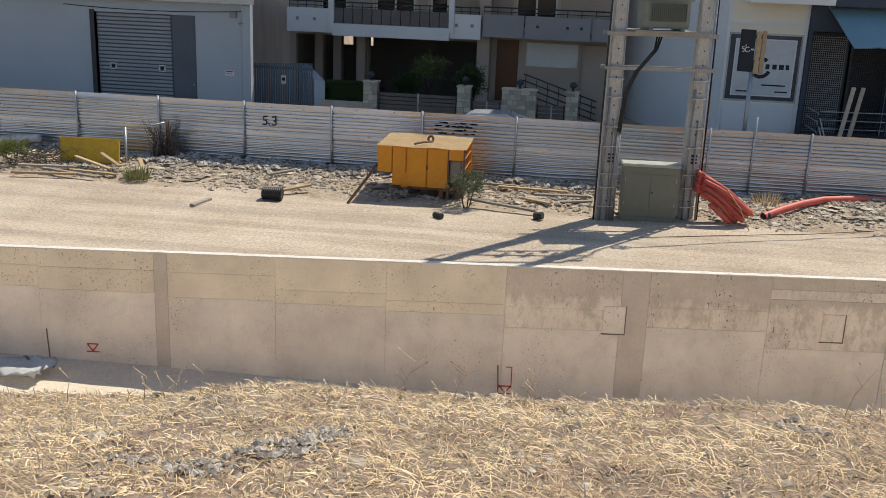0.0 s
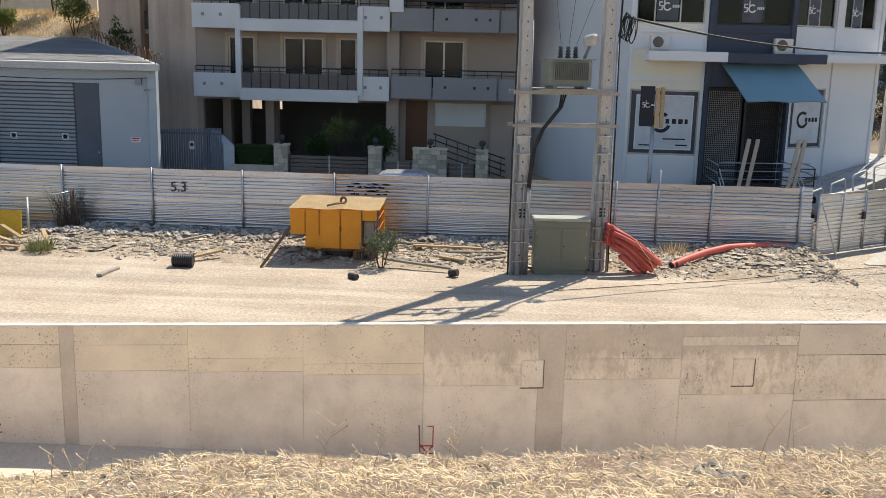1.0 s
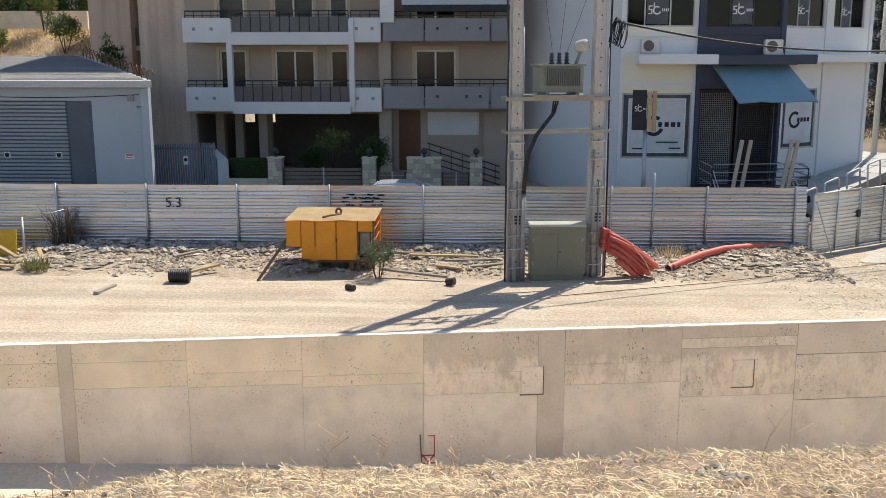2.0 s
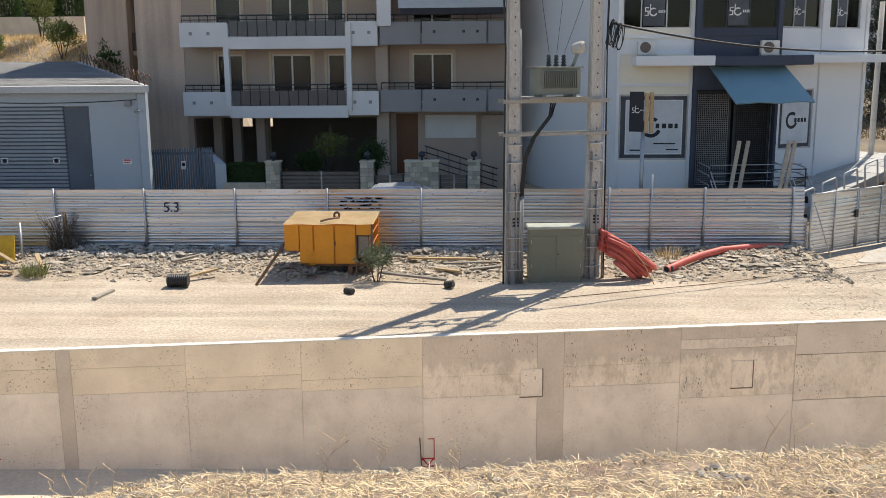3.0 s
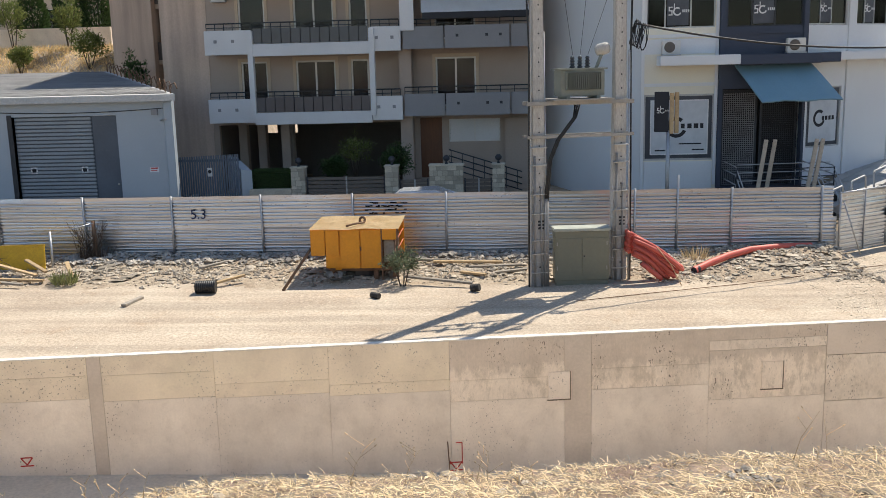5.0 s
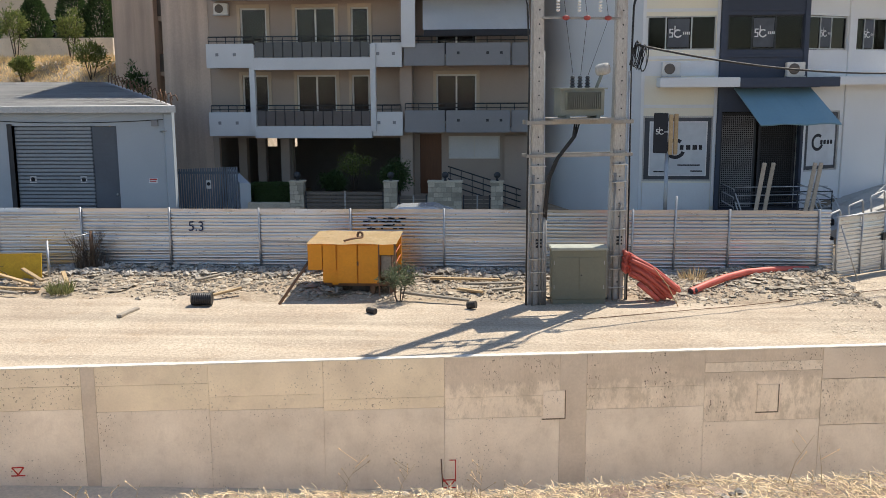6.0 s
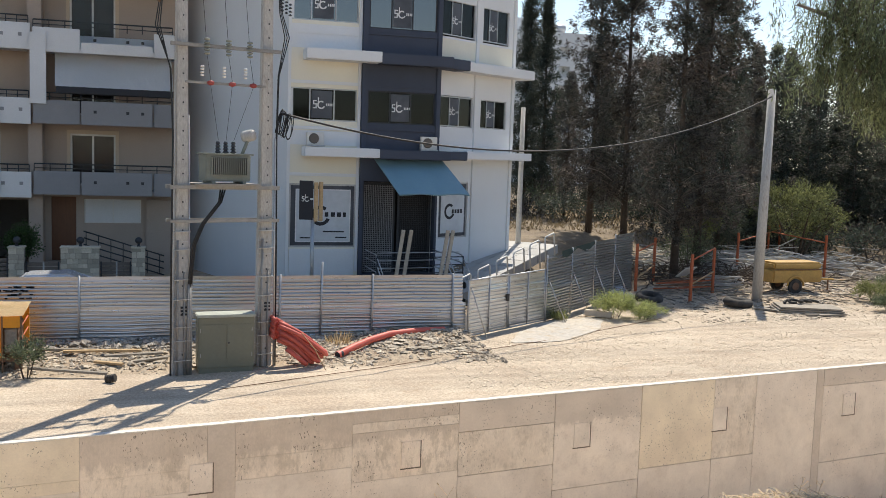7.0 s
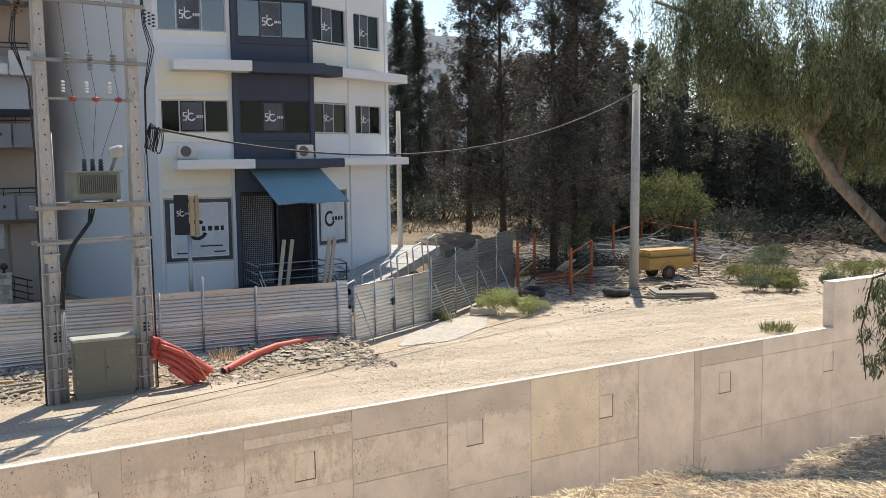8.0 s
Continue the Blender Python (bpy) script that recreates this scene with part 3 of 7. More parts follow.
for i, (a, b) in enumerate(zip(fx, fx[1:])):
    corrugated("lower_sheet", a - 0.03, b + 0.03, 0.02, 1.12, fence, seed=i * 3.1)
    corrugated("upper_sheet", a - 0.03, b + 0.03, 1.06, 2.0, fence, pose(0, -0.022, 0), seed=i * 3.1 + 9)
corrugated("lower_sheet", 9.1, 9.55, 0.02, 1.12, fence, seed=50)
corrugated("upper_sheet", 9.1, 9.42, 1.06, 2.02, fence, pose(0, -0.022, 0), seed=51)
for i, a in enumerate(fx):
    lean = 0.02 * math.sin(i * 2.3)
    part("post", T([(a, -0.125, -0.2), (a + lean, -0.125, 2.04)], 0.032, 8), TUBE_STEEL, fence)
part("post", T([(4.92, -0.125, -0.2), (4.95, -0.13, 2.42)], 0.03, 8), TUBE_STEEL, fence)

# gate and slanting fence beyond it
GA = math.degrees(math.atan2(2.5, 3.7))
gate = thing("site_gate", pose(9.55, 27.95, 0, 0, 0, GA), "closed corrugated sheet gate on a tube frame", "gate")
for a, b in ((0.0, 2.2), (2.22, 4.45)):
    leaf = part("leaf_frame", T([(a + 0.03, 0, 0.06), (a + 0.03, 0, 1.82)], 0.03), TUBE_STEEL, gate)
    part("stile", T([(b - 0.03, 0, 0.06), (b - 0.03, 0, 1.86)], 0.03), TUBE_STEEL, gate)
    part("stile", T([((a + b) / 2, -0.03, 0.06), ((a + b) / 2, -0.03, 1.84)], 0.022), TUBE_STEEL, gate)
    part("bottom_rail", T([(a, 0, 0.07), (b, 0, 0.07)], 0.03), TUBE_STEEL, gate)
    part("top_rail", T([(a, 0, 1.82), (b, 0, 1.86)], 0.03), TUBE_STEEL, gate)
    corrugated("sheet", a + 0.05, b - 0.05, 0.1, 1.8, gate, pose(0, 0.02, 0), pitch=0.115, depth=0.03, seed=70 + a)
part("lock_plate", B(2.06, 2.2, -0.06, -0.02, 0.98, 1.22, bevel=0.008), BLACK_PLASTIC, gate, "dark lock plate")
part("brace", T([(0.1, -0.05, 1.6), (0.45, -0.45, 0.02)], 0.02), TUBE_STEEL, gate)
SA = math.degrees(math.atan2(5.7, 6.2))
slant = thing("slanting_fence", pose(13.2, 30.45, 0, 0, 0, SA), "corrugated sheet fence with green netting along its top", "fence")
for i in range(4):
    a, b = i * 2.25, i * 2.25 + 2.28
    z1 = 2.3 + 0.13 * i
    corrugated("lower_sheet", a, b, 0.02 + 0.05 * i, 1.2 + 0.05 * i, slant, seed=90 + i * 5)
    corrugated("upper_sheet", a, b, 1.14 + 0.05 * i, z1, slant, pose(0, -0.022, 0), seed=95 + i * 5)
    part("post", T([(a + 0.04, -0.07, -0.1), (a + 0.04, -0.07, z1 + 0.05)], 0.03), TUBE_STEEL, slant)
    part("brace", T([(a + 0.1, -0.1, 1.55), (a + 0.3, -0.75, 0.0)], 0.02), TUBE_STEEL, slant)
NET = mat("dark_green_netting", (0.03, 0.05, 0.045), None, 0.9, 2, 20, 0.2, 0.2)
nv, nf = [], []
for i in range(19):
    s = 1.3 + i * 0.18
    for j in range(4):
        nv.append((s, -0.07 - 0.012 * j * (0.6 + 0.4 * math.sin(i * 1.3)), 2.36 + 0.055 * s * 0.9 - j * (0.06 + 0.035 * math.sin(i * 0.6))))
for i in range(18):
    for j in range(3):
        nf.append((i * 4 + j, i * 4 + 4 + j, i * 4 + 5 + j, i * 4 + 1 + j))
raw("netting", nv, nf, NET, slant)

# ---- H-frame power pole ----
PT = math.degrees(math.atan2(0.55, 2.13))
hpole = thing("power_pole_frame", pose(0.73, 24.5, 0, 0, 0, PT), "twin concrete power poles with steel crossbeams and cables", "power pole")
SP = 2.2


def pole_body(x):
    bm = bmesh.new()
    box(bm, -0.2, 0.2, -0.15, 0.15, -0.4, 11.5, bevel=0.03)
    for v in bm.verts:
        k = 1 - 0.036 * max(v.co.z, 0)
        v.co.x, v.co.y = v.co.x * k + x, v.co.y * k
    return bm


for x in (0, SP):
    pl_ = part("pole", pole_body(x), POLE_CONC, hpole)
    for i in range(30):
        z = 0.5 + i * 0.35
        w = 0.15 * (1 - 0.036 * z)
        # near-black disc on the face paints the shade of a bolt hole
        part("bolt_hole", T([(x + 0.02, -w - 0.003, z), (x + 0.02, -w + 0.01, z)], 0.022, 6), INK_BLACK, pl_)
    for z in (0.55, 0.62, 1.0, 1.35, 1.7, 2.05, 2.5, 3.0, 3.35):
        k = 1 - 0.036 * z
        part("band", B(x - 0.2 * k - 0.008, x + 0.2 * k + 0.008, -0.15 * k - 0.008, 0.15 * k + 0.008, z, z + 0.018), TUBE_STEEL, pl_)
for z, h in ((4.72, 0.05), (3.88, 0.04), (8.2, 0.045), (7.3, 0.03), (9.6, 0.045)):
    part("crossbeam", B(-0.32 if z != 7.3 else 0.05, SP + 0.32 if z != 7.3 else SP - 0.1, -0.24, -0.17, z - h, z + h, bevel=0.006), GALV, hpole)
    if z in (4.72, 3.88):
        part("crossbeam", B(-0.32, SP + 0.32, 0.17, 0.24, z - h, z + h, bevel=0.006), GALV, hpole)
part("platform", B(0.3, SP - 0.3, -0.5, 0.5, 4.78, 4.82), GALV, hpole)
for i in range(3):
    x = 0.55 + i * 0.55
    # strings on the upper beam, cut-outs, switch insulators and drop wires
    bm = bmesh.new()
    for k in range(5):
        lathe(bm, [(0.02, 0), (0.075, 0.02), (0.075, 0.05), (0.02, 0.07)], 10, pose(x, -0.28, 8.32 - k * 0.085))
    part("insulator_string", bm, TRAFO, hpole)
    part("red_insulator", lathe(bmesh.new(), [(0.03, -0.06), (0.09, -0.03), (0.09, 0.03), (0.03, 0.06)], 12, pose(x + 0.1, -0.28, 7.3)), RED_GLAZE, hpole)
    bm = bmesh.new()
    for k in range(4):
        lathe(bm, [(0.025, 0), (0.05, 0.015), (0.05, 0.04), (0.025, 0.055)], 10, pose(x - 0.12, -0.3, 7.45 + k * 0.07))
    part("cut_out", bm, FRAME_WHITE, hpole)
    tx = 0.95 + i * 0.2
    part("drop_wire", T(arc(8, lambda t: (x + 0.1 + (tx - x - 0.1) * t, -0.28 + 0.28 * t, 7.25 - 1.35 * t + 0.0 * math.sin(t))), 0.006, 5), CABLE, hpole)
    part("drop_wire", T([(x, -0.28, 8.0), (x + 0.05, -0.3, 7.65), (x + 0.1, -0.28, 7.36)], 0.006, 5), CABLE, hpole)
    part("drop_wire", T([(x - 0.02, -0.28, 8.35), (x - 0.1, -0.2, 9.6), (x - 0.14, -0.2, 11.2)], 0.006, 5), CABLE, hpole)


def sag_cable(p, q, sag, n=14):
    p, q = Vector(p), Vector(q)
    return [p.lerp(q, i / (n - 1)) - Vector((0, 0, sag * 4 * (i / (n - 1)) * (1 - i / (n - 1)))) for i in range(n)]


for k in range(3):
    o = 0.035 * k
    part("cable", T([(-0.26 - o * 0.4, -0.1 - o, 9.9), (-0.5 - o, -0.1, 9.2), (-0.55 - o * 1.6, -0.1, 8.6), (-0.3, -0.1 - o, 7.6), (-0.24, -0.12 - o, 6.0), (-0.27, -0.13 - o, 3.0), (-0.28, -0.13 - o, 0.0)], 0.014, 6), CABLE, hpole)
    part("cable", T([(SP + 0.26 + o * 0.4, -0.1 - o, 9.9), (SP + 0.3 + o, -0.1, 9.2), (SP + 0.45 + o * 1.8, -0.1, 8.6), (SP + 0.28, -0.1 - o, 7.6), (SP + 0.24, -0.12 - o, 6.0), (SP + 0.27, -0.13 - o, 3.0), (SP + 0.28, -0.13 - o, 0.0)], 0.013, 6), CABLE, hpole)
    part("cable", T([(1.0 + o * 2, -0.1, 4.8), (0.9 + o, -0.22, 4.35), (0.45 + o, -0.25, 3.8), (0.24 + o, -0.24, 3.3), (0.17 + o, -0.22, 2.6), (0.15 + o, -0.2, 2.15)], 0.022, 6), CABLE, hpole)
part("conduit", T([(SP + 0.25, -0.16, 0.0), (SP + 0.2, -0.16, 6.0)], 0.03, 8), TUBE_STEEL, hpole)
part("conduit", T([(0.21, -0.16, 0.0), (0.155, -0.125, 6.5)], 0.016, 8), TUBE_STEEL, hpole)
for k in range(3):
    part("conduit", T([(0.14 + 0.045 * k, -0.2, -0.1), (0.15 + 0.035 * k, -0.2, 2.3)], 0.026, 8), GALV, hpole)
random.seed(12)
for k in range(9):
    a = random.uniform(0, 6.28)
    part("cable_loop", T(arc(12, lambda t: (SP + 0.3 + 0.06 * k * 0.5 + 0.1 * math.sin(6.28 * t + a), -0.15 - 0.02 * k, 6.45 + 0.32 * math.cos(6.28 * t + a * 0.4) - 0.02 * k)), 0.012, 5), CABLE, hpole)
for sx, sgn in ((-0.3, -1), (SP + 0.3, 1)):
    for k in range(3):
        bm = bmesh.new()
        for j in range(4):
            lathe(bm, [(0.02, 0), (0.05, 0.015), (0.02, 0.05)], 8, pose(sx + sgn * (0.06 + 0.11 * k), -0.12, 9.25 + j * 0.09 - 0.05 * k))
        part("cable_end", bm, RUST if sgn < 0 else PORCELAIN, hpole)

for x in (0, SP):
    part("conduit", T([(x - 0.12, -0.19, -0.1), (x - 0.11, -0.17, 3.4)], 0.03, 8), GALV, hpole)
    part("conduit", T([(x + 0.06, -0.19, -0.1), (x + 0.05, -0.17, 2.6)], 0.024, 8), GALV, hpole)
    for z in (0.35, 0.85, 1.2, 1.9, 2.4, 3.15, 3.6):
        part("clamp", B(x - 0.22, x + 0.21, -0.225, -0.1, z, z + 0.025, bevel=0.004), TUBE_STEEL, hpole)
    for i in range(3):
        part("stencil_bar", B(x - 0.03, x + 0.13, -0.158, -0.15, 1.5 + 0.09 * i, 1.55 + 0.09 * i), INK_BLACK, hpole)
trafo = thing("transformer", pose(0.73, 24.5, 0, 0, 0, PT) @ pose(1.12, 0, 4.82), "grey-green finned transformer on the pole platform", "transformer")
part("tank", B(-0.58, 0.58, -0.3, 0.3, 0.06, 0.72, bevel=0.02), TRAFO, trafo)
for i in range(19):
    x = -0.45 + i * 0.05
    part("cooling_fin", B(x - 0.008, x + 0.008, -0.42, -0.29, 0.22, 0.66, bevel=0.004), TRAFO, trafo)
part("lid", B(-0.64, 0.64, -0.36, 0.36, 0.72, 0.76, bevel=0.008), TRAFO, trafo)
for x in (-0.4, 0.4):
    part("skid", B(x - 0.05, x + 0.05, -0.36, 0.36, 0, 0.07, bevel=0.006), TRAFO, trafo)
for i in range(3):
    bm = bmesh.new()
    for k in range(4):
        lathe(bm, [(0.035, 0), (0.085 - 0.008 * k, 0.02), (0.035, 0.075)], 12, pose(-0.2 + i * 0.2, -0.05, 0.76 + k * 0.075))
    part("bushing", bm, PORCELAIN, trafo, "dark glazed bushing")
tank2 = part("conservator", lathe(bmesh.new(), [(0.02, -0.16), (0.14, -0.15), (0.15, -0.08), (0.15, 0.08), (0.14, 0.15), (0.02, 0.16)], 18, pose(0.62, 0, 1.22, 78, 0, 35)), POLE_CONC, trafo, "round pale oil conservator")
part("conservator_arm", T([(0.45, 0, 0.74), (0.62, 0, 1.15)], 0.045, 8), TRAFO, trafo)

# ---- electrical cabinet ----
cabinet = thing("electrical_cabinet", pose(1.17, 24.42, 0.02, 0, 0, 4), "olive-grey steel electrical cabinet between the poles", "cabinet")
part("body", B(0, 1.42, 0, 0.5, 0.1, 1.4, bevel=0.012), CABINET, cabinet)
part("plinth", B(0.03, 1.39, 0.02, 0.48, -0.1, 0.1, bevel=0.008), CABINET, cabinet)
part("roof", B(-0.03, 1.45, -0.05, 0.55, 1.4, 1.475, bevel=0.015), CAB_ROOF, cabinet, "pale grey sloping roof")
for a, b in ((0.05, 0.7), (0.72, 1.37)):
    d = part("door", B(a, b, -0.014, 0.002, 0.28, 1.22, bevel=0.006), CABINET, cabinet)
    part("hinge", B(a + 0.005 if a < 0.5 else b - 0.02, a + 0.02 if a < 0.5 else b - 0.005, -0.022, -0.01, 1.02, 1.12), TUBE_STEEL, d)
    part("hinge", B(a + 0.005 if a < 0.5 else b - 0.02, a + 0.02 if a < 0.5 else b - 0.005, -0.022, -0.01, 0.38, 0.48), TUBE_STEEL, d)
part("lock", T([(0.77, -0.03, 0.74), (0.77, 0.0, 0.74)], 0.02), INK_BLACK, cabinet)

# ---- generator ----
gen = thing("generator", pose(-4.16, 25.0, 0.02, 0, 0, 1) @ Matrix.Diagonal((0.94, 1, 1, 1)), "battered orange generator housing on rusty legs", "generator")
part("left_box", B(-1.3, -0.88, 0.0, 1.7, 0.72, 1.44, bevel=0.015), ORANGE, gen)
part("body", B(-0.88, 0.72, 0.06, 1.8, 0.36, 1.44, bevel=0.015), ORANGE, gen)
part("step_panel", B(-0.86, -0.48, 0.0, 0.07, 0.72, 1.42, bevel=0.01), ORANGE, gen)
part("lower_panel", B(-0.62, -0.44, 0.1, 0.3, 0.3, 0.72, bevel=0.01), ORANGE, gen)
for a, b in ((-0.44, 0.13), (0.16, 0.74)):
    d = part("door", B(a, b, -0.005, 0.06, 0.36, 1.42, bevel=0.012), ORANGE, gen)
    part("door_fold", B(a + 0.03, b - 0.03, -0.012, 0.0, 0.4, 1.38, bevel=0.004), ORANGE, d)
part("door_latch", B(0.13, 0.17, -0.03, 0.02, 0.85, 0.96, bevel=0.006), RUST, gen)
part("upper_right_panel", B(0.77, 1.2, 0.0, 0.06, 1.14, 1.44, bevel=0.01), ORANGE, gen)
part("back_panel", B(0.72, 1.24, 1.7, 1.8, 0.36, 1.44, bevel=0.01), ORANGE, gen)
part("open_bay", B(0.74, 1.1, 0.35, 1.68, 0.4, 1.1, bevel=0.01), RUST, gen, "rusty radiator in the open bay")
part("grille_panel", B(0.8, 1.1, 0.14, 0.2, 0.5, 1.1, bevel=0.02), WOOD_GREY, gen)
part("corner_post", B(1.18, 1.24, 0.0, 0.07, 0.1, 1.44, bevel=0.006), RUST, gen)
part("corner_post", B(0.74, 0.78, 0.0, 0.06, 0.02, 1.44, bevel=0.006), RUST, gen)
for z in (0.5, 0.85, 1.15):
    part("bar", T([(1.21, 0.1, z), (1.21, 1.7, z)], 0.02), BARRIER, gen)
rb = bmesh.new()
for i in range(15):
    for j in range(9):
        x, y = -1.32 + i * 2.6 / 14, -0.06 + j * 2.0 / 8
        rb.verts.new((x, y, 1.45 + 0.05 * (j / 8) + 0.025 * noise.noise((x * 1.7, y * 1.7, 0))))
rb.verts.ensure_lookup_table()
for i in range(14):
    for j in range(8):
        rb.faces.new([rb.verts[k] for k in (i * 9 + j, i * 9 + 9 + j, i * 9 + 10 + j, i * 9 + 1 + j)])
bmesh.ops.solidify(rb, geom=rb.faces[:], thickness=-0.025)
part("roof", rb, ORANGE_TOP, gen, "faded buckled sheet roof")
part("lifting_ring", T(arc(15, lambda t: (0.12 + 0.075 * math.cos(6.28 * t), 0.75 + 0.03 * math.sin(6.28 * t), 1.57 + 0.075 * math.sin(6.28 * t))), 0.036, 7), RUST, gen, "rusty lifting ring")
part("exhaust_pipe", T([(0.2, 0.6, 1.53), (-0.05, 0.35, 1.53), (-0.25, 0.1, 1.51)], 0.028, 7), RUST, gen)
part("skid_frame", B(-0.8, 1.15, 0.15, 1.6, 0.26, 0.37, bevel=0.01), RUST, gen)
for x, y in ((-0.72, 0.3), (0.55, 0.2), (1.1, 0.25), (-0.72, 1.5), (0.2, 0.9), (1.1, 1.5)):
    part("leg", B(x - 0.07, x + 0.07, y - 0.07, y + 0.07, -0.15, 0.3, bevel=0.015), RUST, gen)
part("sump", B(-0.1, 0.45, 0.3, 1.0, 0.05, 0.3, bevel=0.03), RUBBER, gen)
part("drawbar", T([(-1.25, 0.2, 1.0), (-1.95, -0.9, -0.02)], 0.04, 8), RUST, gen, "rusty drawbar resting on the ground")

# ---- small pole with the overhead cable ----
lpole = thing("concrete_pole", pose(24.75, 34.4, 0), "slim grey concrete utility pole", "utility pole")
part("shaft", T([(0, 0, -0.3), (0.1, 0, 8.85)], 0.22, 14, 0.165), POLE_CONC, lpole)
part("cap", lathe(bmesh.new(), [(0.15, 8.84), (0.15, 8.87), (0.08, 8.92)], 14, pose(0.1, 0, 0)), POLE_CONC, lpole)
ovh = thing("overhead_cable", pose(0, 0, 0), "black overhead cable sagging between the poles", "cable")
part("strand", T(sag_cable((3.25, 24.9, 6.65), (24.8, 34.3, 8.6), 1.55, 30), 0.028, 6), CABLE, ovh)
spole = thing("slim_pole", pose(16.2, 40.6, 1.4), "slim grey pole at the corner of the shop", "utility pole")
part("shaft", T([(0, 0, -0.5), (0, 0, 6.6)], 0.13, 12, 0.1), POLE_CONC, spole)

# ---- windows, rails and signs shared by the buildings ----
CLEAR_GLASS = mat("clear_window_glass", (0.5, 0.5, 0.5), None, 0.03, 1, 3, 0.02, 0.0, trans=1.0, spec=0.5)
CLEAR_GLASS.node_tree.nodes["Principled BSDF"].inputs["IOR"].default_value = 1.3
REAL_GLASS = mat("tinted_window_glass", (0.05, 0.05, 0.055), None, 0.03, 1, 3, 0.02, 0.0, trans=1.0, spec=0.5)
REAL_GLASS.node_tree.nodes["Principled BSDF"].inputs["IOR"].default_value = 1.3
# added glass type: its raised index strengthens the upper panes' sky reflection
SKY_GLASS = mat("strong_sky_reflection_glass", (0.03, 0.036, 0.045), None, 0.03, 1, 3, 0.02, 0.0, spec=0.5)
SKY_GLASS.node_tree.nodes["Principled BSDF"].inputs["IOR"].default_value = 2.3


def window(parent, x0, x1, z0, z1, y, bars=(), frame_mat=TUBE_STEEL, w=0.05, m=None, pane_mat=None, name="window"):
    """A window in its opening: a frame, its bars, and one pane between each two."""
    bm = wall_open(bmesh.new(), x0, x1, z0, z1, y, y + 0.07, [(x0 + w, x1 - w, z0 + w, z1 - w)])
    win = part(name, bm, frame_mat, parent, m=m)
    for b in bars:
        part("mullion", B(b - w / 2, b + w / 2, y - 0.004, y + 0.07, z0 + w, z1 - w, bevel=0.004), frame_mat, win)
    edges = [x0 + w, *bars, x1 - w]
    for a, b in zip(edges, edges[1:]):
        part("pane", B(a + 0.004, b - 0.004, y + 0.03, y + 0.045, z0 + w, z1 - w), pane_mat or REAL_GLASS, win)
    return win


def mark(bm, x, z, s, y):
    """A plain emblem: an open ring between bars."""
    seg = 20
    ring = []
    for i in range(seg - 3):
        a = 0.9 + 2 * math.pi * i / seg
        ring.append([(x + s * k * math.cos(a), y, z + s * k * math.sin(a)) for k in (0.36, 0.55)])
    vs = [[bm.verts.new(p) for p in pr] for pr in ring]
    for a, b in zip(vs, vs[1:]):
        bm.faces.new((a[0], a[1], b[1], b[0]))
    return bm


def emblem(parent, x, z, s, y, material, m=None):
    """The shop's emblem, as plain shapes."""
    part("emblem_ring", mark(bmesh.new(), x + 0.15 * s, z - 0.05 * s, s, y), material, parent, m=m)
    strokes = [(-0.95, -0.45, 0.42, 0.56), (-0.95, -0.8, 0.1, 0.42), (-0.95, -0.45, -0.02, 0.12), (-0.6, -0.45, -0.4, -0.02), (-0.95, -0.45, -0.54, -0.4), (-0.3, -0.17, 0.0, 0.95)]
    strokes += [(0.8 + 0.24 * i, 0.94 + 0.24 * i, -0.18, 0.18) for i in range(4)]
    for a, b, c, d in strokes:
        part("emblem_bar", B(x + a * s, x + b * s, y - 0.002, y + 0.002, z + c * s, z + d * s), material, parent, m=m)


def rail_run(parent, x0, x1, y, z0, z1, n, m=None, name="railing"):
    """A railing: two long bars and its uprights, and a dark infill below."""
    bm = bmesh.new()
    tube(bm, [(x0, y, z1), (x1, y, z1)], 0.03, 6)
    tube(bm, [(x0, y, z1 - 0.18), (x1, y, z1 - 0.18)], 0.018, 6)
    r = part(name, bm, RAIL, parent, m=m)
    for i in range(n + 1):
        x = x0 + (x1 - x0) * i / n
        part("upright", T([(x, y, z0), (x, y, z1)], 0.02, 6), RAIL, r)
    return r


# weather streaks over a paler pink that holds the warm light in its colour
PINK_BEIGE = mat("streaked_warm_lit_render", (0.60, 0.46, 0.36), (0.53, 0.41, 0.33), 0.9, 0.4, 16, 0.12, 0.1, streak=(0.25, (1.6, 1.6, 0.12)))


# ---- shop building ----
shop = thing("shop_building", pose(5.05, 36.95, 0), "white and dark blue corner shop building with deep ledges", "building")
L = 2.85          # width of the white front
D0, D1 = 2.85, 6.05   # the dark blue part
o = [(0.1, 2.75, 1.95, 4.45), (0.05, 2.7, 6.9, 8.15), (0.05, 2.7, 10.7, 12.1)]
part("front_wall", wall_open(bmesh.new(), 0, L, -0.5, 15, 0, 0.3, o), BOUNCE_CREAM, shop)
part("corner_pilaster", B(-0.02, 0.1, -0.05, 0.3, -0.5, 15, bevel=0.01), WHITE_WALL, shop)
part("pilaster", B(2.72, 2.84, -0.06, 0.3, 1.0, 15, bevel=0.01), WHITE_WALL, shop)
part("plinth_panel", B(0.12, 2.7, -0.03, 0.02, -0.5, 1.9, bevel=0.01), WHITE_WALL, shop)
for z in (4.75, 6.55, 8.3, 10.2):
    part("string_course", B(0.1, 2.72, -0.045, 0.02, z, z + 0.12, bevel=0.01), WHITE_WALL, shop)
part("white_spandrel", B(0.1, 2.72, -0.02, 0.02, 5.95, 6.5), WHITE_WALL, shop)
part("white_spandrel", B(0.1, 2.72, -0.02, 0.02, 9.65, 10.55), WHITE_WALL, shop)
